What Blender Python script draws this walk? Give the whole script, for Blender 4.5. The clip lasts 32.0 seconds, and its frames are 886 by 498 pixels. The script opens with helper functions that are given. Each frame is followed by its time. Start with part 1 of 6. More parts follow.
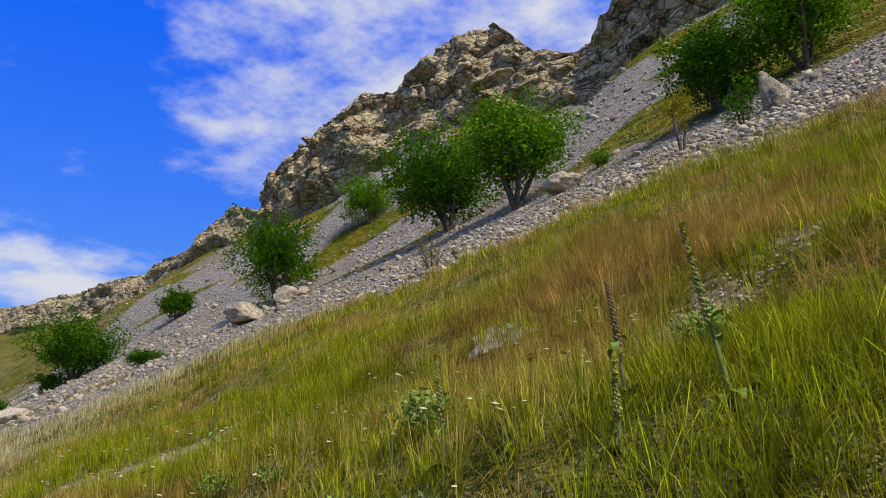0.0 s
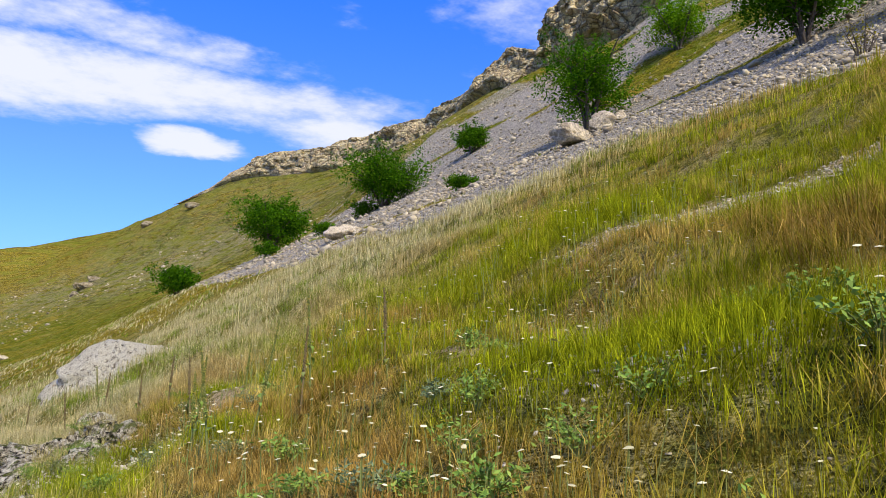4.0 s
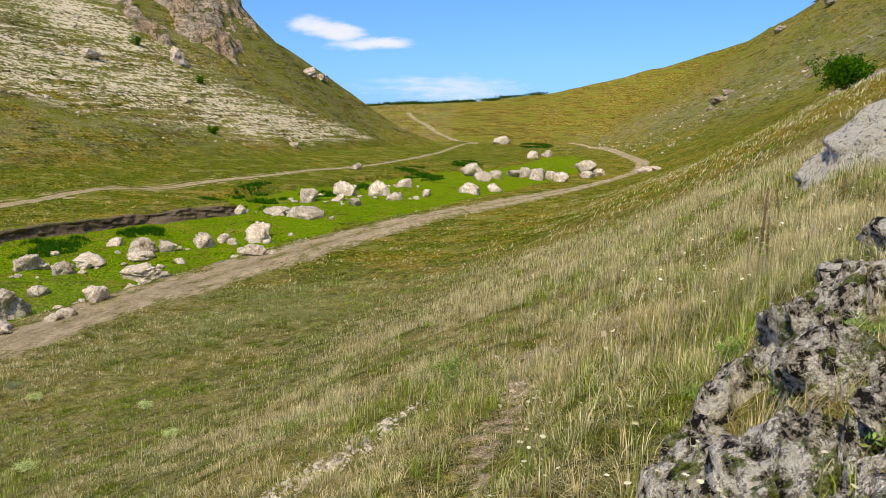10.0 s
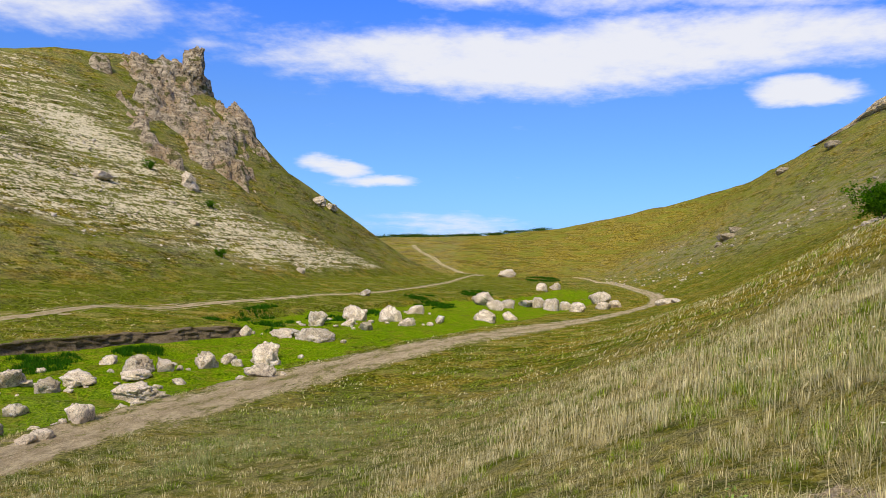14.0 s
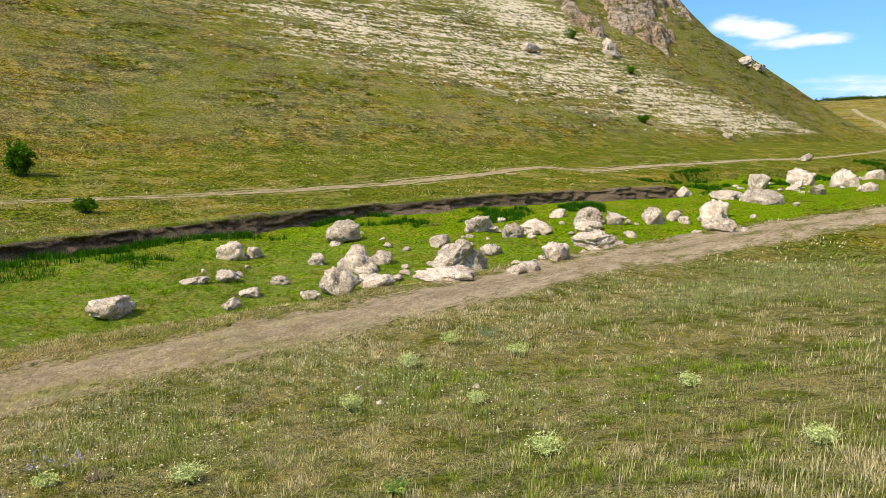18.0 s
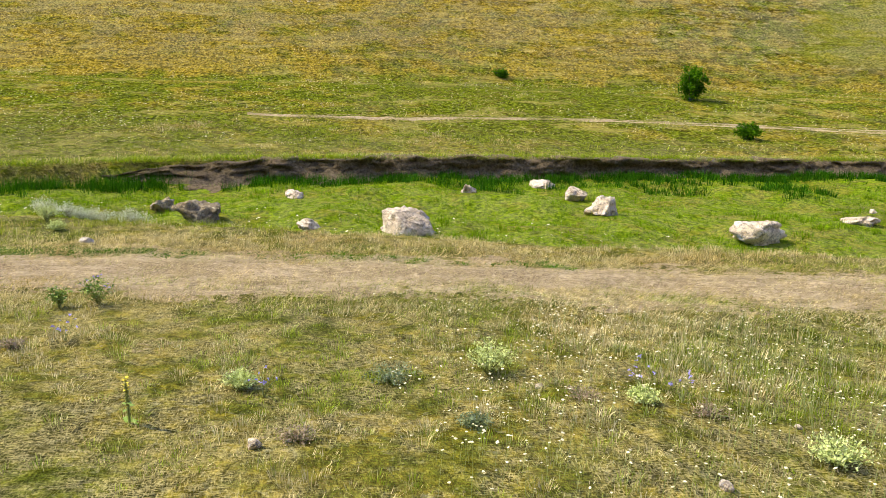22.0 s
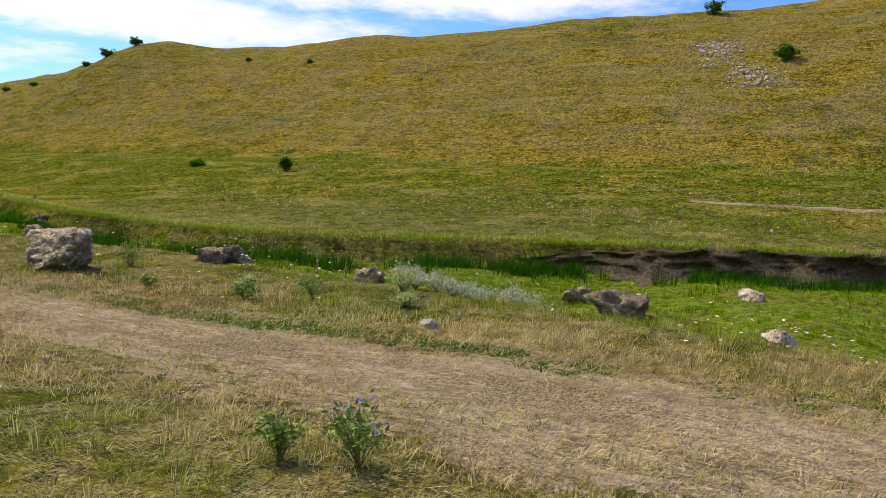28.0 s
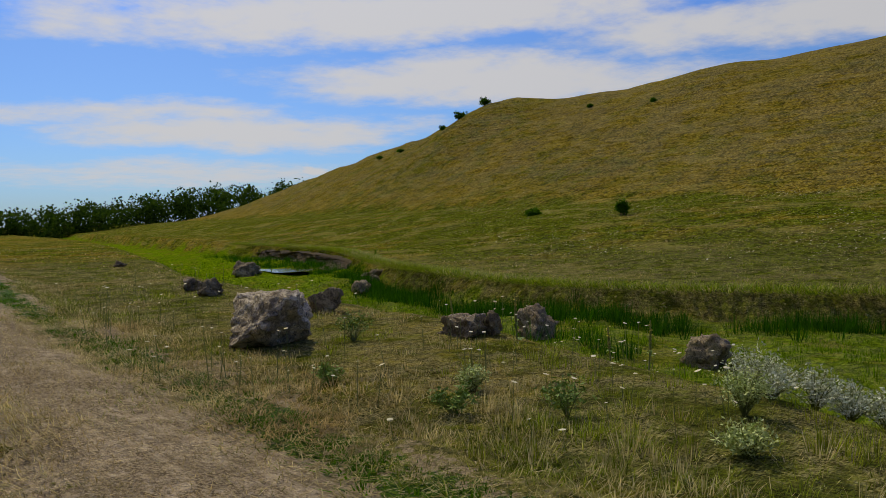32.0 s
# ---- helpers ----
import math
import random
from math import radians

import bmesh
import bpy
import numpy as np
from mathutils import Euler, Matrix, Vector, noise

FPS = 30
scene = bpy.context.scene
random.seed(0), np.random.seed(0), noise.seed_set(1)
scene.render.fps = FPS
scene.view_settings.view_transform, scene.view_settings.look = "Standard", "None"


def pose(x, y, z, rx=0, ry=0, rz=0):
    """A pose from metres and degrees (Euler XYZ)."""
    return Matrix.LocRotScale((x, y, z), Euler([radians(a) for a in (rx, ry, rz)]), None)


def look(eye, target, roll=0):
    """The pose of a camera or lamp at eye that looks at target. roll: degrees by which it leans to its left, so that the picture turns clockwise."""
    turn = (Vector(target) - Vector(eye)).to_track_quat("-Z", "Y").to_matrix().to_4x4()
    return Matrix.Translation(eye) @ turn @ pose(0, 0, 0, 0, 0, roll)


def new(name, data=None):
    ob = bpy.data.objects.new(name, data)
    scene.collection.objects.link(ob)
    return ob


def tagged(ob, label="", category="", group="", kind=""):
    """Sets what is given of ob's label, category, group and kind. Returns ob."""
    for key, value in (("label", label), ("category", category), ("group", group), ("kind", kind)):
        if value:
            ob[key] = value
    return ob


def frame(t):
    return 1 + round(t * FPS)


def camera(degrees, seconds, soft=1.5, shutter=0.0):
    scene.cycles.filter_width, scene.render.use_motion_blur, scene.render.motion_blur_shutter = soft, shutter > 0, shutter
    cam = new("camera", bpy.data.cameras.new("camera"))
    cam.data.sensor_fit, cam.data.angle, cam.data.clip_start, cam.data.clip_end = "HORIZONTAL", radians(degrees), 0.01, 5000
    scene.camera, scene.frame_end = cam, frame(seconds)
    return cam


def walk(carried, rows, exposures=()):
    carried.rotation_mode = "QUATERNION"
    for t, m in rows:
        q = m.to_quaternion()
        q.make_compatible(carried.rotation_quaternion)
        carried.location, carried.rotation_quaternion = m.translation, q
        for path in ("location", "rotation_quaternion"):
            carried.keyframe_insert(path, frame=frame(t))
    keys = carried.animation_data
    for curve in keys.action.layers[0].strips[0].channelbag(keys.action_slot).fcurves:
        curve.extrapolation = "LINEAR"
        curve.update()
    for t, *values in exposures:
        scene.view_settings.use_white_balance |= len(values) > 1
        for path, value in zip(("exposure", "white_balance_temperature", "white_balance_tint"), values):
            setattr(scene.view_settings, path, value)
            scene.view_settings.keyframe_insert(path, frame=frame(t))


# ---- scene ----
cam = camera(59.53, 32.0, soft=0.9)
walk(cam, [
    (0.0, pose(1.268, -9.136, 10.429, 107.488, 2.798, -57.216)),
    (0.5, pose(1.283, -8.770, 10.386, 106.997, 2.950, -57.104)),
    (1.0, pose(1.339, -8.268, 10.285, 107.732, 3.037, -58.244)),
    (1.5, pose(1.337, -7.742, 10.193, 108.744, 2.410, -58.924)),
    (2.0, pose(1.302, -7.232, 10.097, 108.895, 0.989, -58.368)),
    (2.5, pose(1.183, -6.731, 9.984, 106.516, -0.951, -55.100)),
    (3.0, pose(1.028, -6.276, 9.868, 104.155, -2.217, -50.906)),
    (3.5, pose(0.839, -5.860, 9.740, 100.483, -2.426, -45.185)),
    (4.0, pose(0.663, -5.515, 9.611, 96.459, -2.522, -39.018)),
    (4.5, pose(0.578, -5.072, 9.496, 93.032, -3.113, -33.587)),
    (6.5, pose(0.463, -3.105, 9.073, 86.190, -3.371, -16.550)),
    (7.0, pose(0.311, -2.506, 8.981, 85.233, -2.139, -11.980)),
    (7.5, pose(0.199, -1.901, 8.868, 84.481, -0.952, -9.450)),
    (8.0, pose(0.096, -1.265, 8.753, 83.764, -0.294, -5.068)),
    (8.5, pose(0.054, -0.629, 8.677, 83.349, 0.087, -1.797)),
    (9.0, pose(0.001, 0.000, 8.552, 83.036, 0.015, -0.002)),
    (9.5, pose(-0.103, 0.614, 8.442, 82.071, -0.453, 2.998)),
    (10.0, pose(-0.164, 1.269, 8.318, 81.726, -0.595, 4.703)),
    (10.5, pose(-0.275, 1.949, 8.240, 82.581, -0.612, 5.096)),
    (11.0, pose(-0.398, 2.573, 8.161, 85.735, -1.055, 3.588)),
    (11.5, pose(-0.540, 3.128, 8.012, 87.952, -2.346, 0.922)),
    (12.0, pose(-0.787, 3.621, 7.812, 88.673, -2.444, -6.255)),
    (12.5, pose(-1.128, 4.074, 7.580, 91.532, -1.369, -9.091)),
    (13.0, pose(-1.464, 4.502, 7.401, 93.945, -0.638, -9.077)),
    (13.5, pose(-1.799, 4.903, 7.274, 94.496, -1.145, -4.448)),
    (14.0, pose(-2.164, 5.203, 7.100, 91.651, -1.784, 4.768)),
    (14.5, pose(-2.564, 5.450, 6.890, 88.102, -2.077, 13.248)),
    (16.5, pose(-4.243, 6.320, 6.021, 83.833, -1.180, 27.049)),
    (17.0, pose(-4.586, 6.337, 5.871, 81.640, -0.895, 31.658)),
    (17.5, pose(-4.839, 6.410, 5.779, 81.312, -0.876, 33.205)),
    (18.0, pose(-5.110, 6.576, 5.646, 81.847, -0.517, 34.147)),
    (18.5, pose(-5.365, 6.790, 5.490, 80.847, 0.253, 37.349)),
    (19.0, pose(-5.650, 7.046, 5.363, 78.072, -0.673, 43.020)),
    (19.5, pose(-5.897, 7.321, 5.241, 75.692, -1.608, 48.614)),
    (20.0, pose(-6.116, 7.508, 5.117, 74.033, -1.243, 53.725)),
    (20.5, pose(-6.420, 7.666, 4.997, 73.272, -1.053, 58.244)),
    (21.0, pose(-6.724, 7.825, 4.832, 74.255, -1.863, 63.964)),
    (21.5, pose(-7.095, 7.923, 4.680, 75.950, -1.924, 71.282)),
    (22.0, pose(-7.427, 7.998, 4.555, 76.909, -1.722, 80.412)),
    (22.5, pose(-7.785, 7.984, 4.434, 77.431, -1.606, 87.084)),
    (23.0, pose(-8.157, 8.010, 4.274, 77.725, -2.287, 92.033)),
    (23.5, pose(-8.539, 8.018, 4.136, 79.091, -3.146, 97.389)),
    (24.0, pose(-8.923, 8.037, 3.958, 80.706, -2.984, 101.552)),
    (24.5, pose(-9.434, 7.997, 3.814, 81.168, -2.280, 103.335)),
    (25.0, pose(-9.934, 7.913, 3.630, 81.697, -2.644, 106.269)),
    (25.5, pose(-10.533, 7.751, 3.506, 84.236, -2.658, 109.270)),
    (27.5, pose(-12.768, 7.371, 3.280, 84.696, -2.500, 109.318)),
    (28.0, pose(-13.326, 7.328, 3.275, 83.884, -1.586, 111.655)),
    (28.5, pose(-13.800, 7.217, 3.257, 84.181, -1.548, 119.501)),
    (29.0, pose(-14.229, 7.055, 3.230, 85.055, -1.038, 126.749)),
    (29.5, pose(-14.672, 6.833, 3.194, 85.060, -1.112, 128.502)),
    (30.0, pose(-15.174, 6.567, 3.152, 85.009, -0.979, 129.213)),
    (30.5, pose(-15.758, 6.309, 3.106, 85.762, 1.127, 132.849)),
    (31.0, pose(-16.357, 6.064, 3.065, 86.893, 2.099, 135.548)),
    (31.5, pose(-16.887, 5.851, 3.033, 87.213, 1.781, 137.049)),
    (32.0, pose(-17.383, 5.663, 3.008, 87.478, 1.658, 137.188)),
], exposures=[(0, -0.4, 6500, 10), (1, -0.3, 6500, 10), (2, -0.46, 6500, 10), (3, -0.36, 6500, 10), (4, -0.05, 6500, 10), (7, -0.08, 6700, 10), (9, -0.08, 6700, 10), (12, -0.1, 6700, 10), (13, -0.16, 6700, 10), (14.5, -0.12, 6700, 10), (17, 0.15, 6700, 10), (18, 0.2, 6700, 10), (19, 0.35, 6900, 10), (20, 0.65, 6700, 10), (21, 1.0, 6700, 10), (22, 0.7, 6900, 10), (23, 0.55, 6700, 10), (25, 0.22, 6700, 10), (28, -0.05, 7000, 10), (29, -0.5, 7000, 10), (30, -0.7, 7000, 10), (32, -1, 7000, 10)])

# ---------- world, sun ----------
SUN_AZ, SUN_EL = 160.0, 47.0      # azimuth counted to the left of +Y
world = bpy.data.worlds.new("world")
scene.world = world
world.use_nodes = True
wn, wl = world.node_tree.nodes, world.node_tree.links
wn.clear()


def wnode(kind):
    return wn.new(kind)


def wmath(op, a, b=None, c=None, clamp=False):
    n = wnode("ShaderNodeMath")
    n.operation, n.use_clamp = op, clamp
    for i, v in enumerate((a, b, c)):
        if v is None:
            continue
        if isinstance(v, (int, float)):
            n.inputs[i].default_value = v
        else:
            wl.new(v, n.inputs[i])
    return n.outputs[0]


sky = wnode("ShaderNodeTexSky")
sky.sky_type, sky.sun_disc = "NISHITA", False
sky.sun_elevation = radians(SUN_EL)
sky.sun_rotation = radians(-SUN_AZ)
sky.altitude, sky.air_density, sky.dust_density, sky.ozone_density = 200, 1.0, 1.1, 4.0
deep = wnode("ShaderNodeMix")
deep.data_type, deep.blend_type = "RGBA", "MULTIPLY"
deep.inputs["Factor"].default_value = 1.0
wl.new(sky.outputs[0], deep.inputs["A"])
tc = wnode("ShaderNodeTexCoord")
sep = wnode("ShaderNodeSeparateXYZ")
wl.new(tc.outputs["Generated"], sep.inputs[0])
DEG = 180 / math.pi
azim = wmath("MULTIPLY", wmath("ARCTAN2", wmath("MULTIPLY", sep.outputs[0], -1.0), sep.outputs[1]), DEG)   # degrees to the left of +Y
elev = wmath("MULTIPLY", wmath("ARCSINE", sep.outputs[2]), DEG)
high_sky = wnode("ShaderNodeMapRange")
high_sky.inputs["From Min"].default_value, high_sky.inputs["From Max"].default_value = 12.0, 34.0
wl.new(elev, high_sky.inputs["Value"])
tint = wnode("ShaderNodeMix")
tint.data_type = "RGBA"
tint.inputs["A"].default_value, tint.inputs["B"].default_value = (0.98, 1.58, 2.6, 1), (0.17, 1.55, 5.4, 1)
wl.new(high_sky.outputs[0], tint.inputs["Factor"])
zenith = wnode("ShaderNodeMapRange")
zenith.inputs["From Min"].default_value, zenith.inputs["From Max"].default_value = 39.0, 58.0
wl.new(elev, zenith.inputs["Value"])
overhead = wnode("ShaderNodeMix")
overhead.data_type = "RGBA"
wl.new(zenith.outputs[0], overhead.inputs["Factor"])
wl.new(tint.outputs["Result"], overhead.inputs["A"])
overhead.inputs["B"].default_value = (1.0, 1.35, 1.9, 1)
wl.new(overhead.outputs["Result"], deep.inputs["B"])
up = wmath("MAXIMUM", sep.outputs[2], 0.02)
flat = wnode("ShaderNodeCombineXYZ")
wl.new(wmath("DIVIDE", sep.outputs[0], wmath("ADD", up, 0.12)), flat.inputs[0])
wl.new(wmath("DIVIDE", sep.outputs[1], wmath("ADD", up, 0.12)), flat.inputs[1])


def wnoise(scale, detail, rough, offset, vec):
    mp = wnode("ShaderNodeMapping")
    mp.inputs["Location"].default_value = offset
    wl.new(vec, mp.inputs[0])
    n = wnode("ShaderNodeTexNoise")
    n.inputs["Scale"].default_value, n.inputs["Detail"].default_value, n.inputs["Roughness"].default_value = scale, detail, rough
    wl.new(mp.outputs[0], n.inputs["Vector"])
    return n.outputs["Fac"]


# clouds: direction and half size in degrees, lean, density
clouds = [(-60, 33, 19, 14, 0.0, 0.85), (-78, 28, 14, 12, 0.0, 0.7), (-46, 25, 8, 5, 0.0, 0.5), (-30, 14.6, 5, 1.4, 0.0, 0.9), (-6, 15.6, 25, 2.3, 0.02, 1.15), (-20.2, 12.5, 3.4, 0.9, 0.0, 1.3), (-4, 20, 20, 1.6, -0.05, 0.8),
          (13.4, 7.3, 2.2, 0.6, -0.1, 1.0), (10.2, 6.4, 3.0, 0.55, 0.0, 1.0), (4.5, 3.4, 6.0, 0.7, 0.0, 0.6), (40, 17, 16, 2.0, 0.0, 0.8), (132, 9.6, 16, 1.9, -0.02, 1.2), (151, 6.2, 13, 1.2, 0.0, 1.1), (112, 12.4, 16, 1.7, 0.0, 1.15),
          # the two widest, at 60 degrees up, are unseen, added to neutralise the skylight
          (140, 13.6, 13, 1.3, 0.03, 0.95), (160, 12.8, 7, 0.9, 0.0, 0.7), (156, 3.4, 14, 1.0, 0.0, 0.8), (146.5, 3.7, 1.3, 0.4, 0.0, 1.1), (128, 17, 22, 2.0, 0.0, 0.9), (90, 16, 14, 1.8, 0.0, 0.7), (175, 26, 30, 8, 0.0, 0.8), (-140, 30, 30, 14, 0.0, 0.7), (60, 60, 110, 24, 0.0, 0.75), (-110, 60, 110, 26, 0.0, 0.75), (142, 14.2, 22, 1.9, 0.02, 1.15), (160, 7.6, 12, 0.9, 0.0, 0.8)]
streaky = wnode("ShaderNodeCombineXYZ")
wl.new(wmath("MULTIPLY", azim, 0.055), streaky.inputs[0])
wl.new(wmath("MULTIPLY", elev, 0.17), streaky.inputs[1])
n1, n2, n3 = wnoise(1.0, 6, 0.6, (2.0, 5.0, 0), streaky.outputs[0]), wnoise(3.2, 5, 0.6, (1.0, 7.0, 0), flat.outputs[0]), wnoise(7.0, 5, 0.62, (5.0, 2.0, 0), flat.outputs[0])
warp_a = wmath("MULTIPLY", wmath("SUBTRACT", n1, 0.5), 9.0)
warp_e = wmath("MULTIPLY", wmath("SUBTRACT", wnoise(1.3, 6, 0.6, (9.0, 1.0, 0), streaky.outputs[0]), 0.5), 3.2)
total = None
for ca, ce, ra, re, lean, dens in clouds:
    da = wmath("SUBTRACT", azim, float(ca))
    de = wmath("SUBTRACT", wmath("ADD", elev, warp_e), wmath("ADD", wmath("MULTIPLY", da, -lean), float(ce)))
    q = wmath("ADD", wmath("POWER", wmath("ABSOLUTE", wmath("DIVIDE", wmath("ADD", da, warp_a), float(ra))), 2.0), wmath("POWER", wmath("ABSOLUTE", wmath("DIVIDE", de, float(re))), 2.0))
    g = wmath("MULTIPLY", wmath("MAXIMUM", wmath("SUBTRACT", 1.0, wmath("MULTIPLY", q, 0.5)), 0.0), float(dens))
    total = g if total is None else wmath("MAXIMUM", total, g)
mottle = wmath("ADD", wmath("MULTIPLY", wmath("SUBTRACT", n2, 0.5), 1.5), wmath("ADD", wmath("MULTIPLY", wmath("SUBTRACT", n3, 0.5), 1.1), wmath("MULTIPLY", wmath("SUBTRACT", n1, 0.5), 0.8)))
body = wmath("ADD", total, wmath("MULTIPLY", mottle, wmath("ADD", 0.45, wmath("MULTIPLY", elev, 0.022))))
ramp = wnode("ShaderNodeMapRange")
ramp.interpolation_type = "SMOOTHSTEP"
ramp.inputs["From Min"].default_value, ramp.inputs["From Max"].default_value = 0.18, 1.05
wl.new(body, ramp.inputs["Value"])
cover = wmath("MULTIPLY", ramp.outputs[0], 0.94)
mixc = wnode("ShaderNodeMix")
mixc.data_type = "RGBA"
wl.new(cover, mixc.inputs["Factor"])
wl.new(deep.outputs["Result"], mixc.inputs["A"])
sunward = wnode("ShaderNodeVectorMath")
sunward.operation = "DOT_PRODUCT"
wl.new(tc.outputs["Generated"], sunward.inputs[0])
sunward.inputs[1].default_value = (-math.sin(radians(SUN_AZ)) * math.cos(radians(SUN_EL)), math.cos(radians(SUN_AZ)) * math.cos(radians(SUN_EL)), math.sin(radians(SUN_EL)))
white = wnode("ShaderNodeMix")
white.data_type = "RGBA"
wl.new(wmath("POWER", wmath("MAXIMUM", sunward.outputs["Value"], 0.0), 2.0), white.inputs["Factor"])
white.inputs["A"].default_value, white.inputs["B"].default_value = (12.2, 12.5, 13.4, 1), (16.5, 16.9, 18.0, 1)
wl.new(white.outputs["Result"], mixc.inputs["B"])
bg = wnode("ShaderNodeBackground")
bg.inputs["Strength"].default_value = 0.078
wl.new(mixc.outputs["Result"], bg.inputs["Color"])
wl.new(bg.outputs[0], wnode("ShaderNodeOutputWorld").inputs[0])

sun = new("sun", bpy.data.lights.new("sun", "SUN"))
sun.data.energy, sun.data.angle, sun.data.color = 5.0, radians(0.6), (1.0, 0.885, 0.65)
_az, _el = radians(SUN_AZ), radians(SUN_EL)
sun_from = Vector((-math.sin(_az) * math.cos(_el), math.cos(_az) * math.cos(_el), math.sin(_el)))
sun.matrix_world = look(sun_from * 100, (0, 0, 0))


# ---------- the lie of the land ----------
def curve(*pairs):
    """A smooth function through (where, value) pairs."""
    p = np.array(pairs, float)
    xs, ys = p[:, 0], p[:, 1]
    m = np.gradient(ys, xs)

    def at(v):
        v = np.clip(np.asarray(v, float), xs[0], xs[-1])
        i = np.clip(np.searchsorted(xs, v) - 1, 0, len(xs) - 2)
        h = xs[i + 1] - xs[i]
        t = (v - xs[i]) / h
        return ((2 * t**3 - 3 * t**2 + 1) * ys[i] + (t**3 - 2 * t**2 + t) * h * m[i]
                + (3 * t**2 - 2 * t**3) * ys[i + 1] + (t**3 - t**2) * h * m[i + 1])
    return at


def smooth(a, b, v):
    t = np.clip((np.asarray(v, float) - a) / (b - a), 0, 1)
    return t * t * (3 - 2 * t)


def _hash(ix, iy, seed):
    h = (ix * 374761393 + iy * 668265263 + seed * 974711) & 0x7FFFFFFF
    h = ((h ^ (h >> 13)) * 1274126177) & 0x7FFFFFFF
    return ((h ^ (h >> 16)) & 0xFFFF) / 65535.0


def vnoise(x, y, seed=0):
    """Smooth value noise, -1 to 1, cell of one unit."""
    x, y = np.asarray(x, float), np.asarray(y, float)
    ix, iy = np.floor(x).astype(np.int64), np.floor(y).astype(np.int64)
    fx, fy = x - ix, y - iy
    fx, fy = fx * fx * fx * (fx * (fx * 6 - 15) + 10), fy * fy * fy * (fy * (fy * 6 - 15) + 10)
    a, b = _hash(ix, iy, seed), _hash(ix + 1, iy, seed)
    c, d = _hash(ix, iy + 1, seed), _hash(ix + 1, iy + 1, seed)
    return 2 * ((a * (1 - fx) + b * fx) * (1 - fy) + (c * (1 - fx) + d * fx) * fy) - 1


def fbm(x, y, seed=0, octaves=4, gain=0.5):
    s, amp = 0, 1
    for o in range(octaves):
        s = s + amp * vnoise(x * 2**o + 17.3 * o, y * 2**o - 9.1 * o, seed + o)
        amp *= gain
    return s


track_level = curve((-400, 0.8), (-60, 1.35), (-10, 1.6), (8, 1.62), (20, 1.42), (32, 1.28), (42, 1.22), (60, 1.4), (100, 1.75), (150, 2.6), (300, 4.5), (420, 6))
bed_level = curve((-400, -0.3), (-60, 0.0), (-20, 0.25), (0, 0.35), (10, 0.35), (30, 0.42), (45, 0.58), (70, 0.95), (100, 1.3), (150, 2.1), (300, 4.2))
terrace_level = curve((-400, 0.6), (-60, 1.1), (0, 1.15), (30, 1.2), (45, 1.35), (70, 1.8), (100, 2.2), (180, 3.0), (300, 4.5))
track_x = curve((-260, -62), (-120, -42), (-60, -30), (-16, -21.2), (-6, -19.7), (2, -19.1), (8, -18.45), (15, -17.5), (23, -16.8), (32, -15.8), (42, -14.0), (52, -11.6), (65, -7.5),
                (85, 1), (97, 6.5), (110, 12.5), (125, 19), (150, 25.2), (194, 29.2), (240, 31), (268, 30), (288, 24), (300, 12))
bank_x = curve((-260, -95), (-60, -50), (-32, -44), (-15, -35.5), (-6, -33.5), (2, -36), (10, -37.8), (26, -38.2), (36, -38.2), (46, -37), (56, -34),
               (66, -29), (73, -25.6), (80, -31.5), (92, -29), (106, -23.5), (125, -17), (150, -4), (200, 8), (260, 14))
bed_edge_x = curve((-260, -80), (-60, -40), (-30, -31), (-12, -25.5), (0, -23.6), (4, -22.4), (8, -21.2), (15, -19.9), (24, -18.4), (34, -17.2), (44, -15.4),
                   (60, -11.4), (85, -3.5), (110, 5), (150, 16), (200, 22), (260, 22))
far_track_x = curve((-120, -86), (-30, -64), (2, -47.6), (22, -48.4), (42, -45.4), (60, -41.2), (79, -38.2), (94, -34.9), (105, -31.5), (115, -29.2), (127, -25.1), (150, -20), (180, -17), (230, -15), (300, -9))
slope_x = curve((-400, -20), (-60, -2), (-5, 7.5), (0, 9.2), (10, 12), (20, 14.3), (28, 16.4), (38, 18.4), (50, 21), (75, 28), (110, 38), (160, 48), (220, 52), (280, 50), (330, 42), (500, 30))
slope_profile = curve((-60, 1.65), (-33, 1.65), (-28, 1.7), (-25, 1.95), (-23, 2.15), (-21, 2.5), (-19.6, 2.85), (-18, 3.35), (-15.2, 4.45),
                      (-12, 5.65), (-9.2, 7.0), (-6.7, 8.2), (-5.4, 8.9), (0, 11.9), (8, 16.1), (16, 20.3), (30, 27.6), (120, 76))
cliff_x = curve((-400, 60), (-40, 66), (15, 74), (50, 86), (86, 96), (140, 118), (200, 123), (270, 121), (310, 108), (360, 90))
rim_level = curve((-400, 60), (-40, 73), (0, 69), (8, 66.5), (11, 62.5), (14, 60.2), (18, 58.8), (24, 61.5), (30, 68.3), (36, 72), (40, 71.6), (43, 69.6), (50, 69.6), (66, 71.8), (80, 70.9), (88, 70.2), (92, 66.6), (108, 69), (131, 69.6), (150, 68.5),
                  (210, 70), (273, 71), (300, 60), (315, 55), (360, 43), (420, 28))
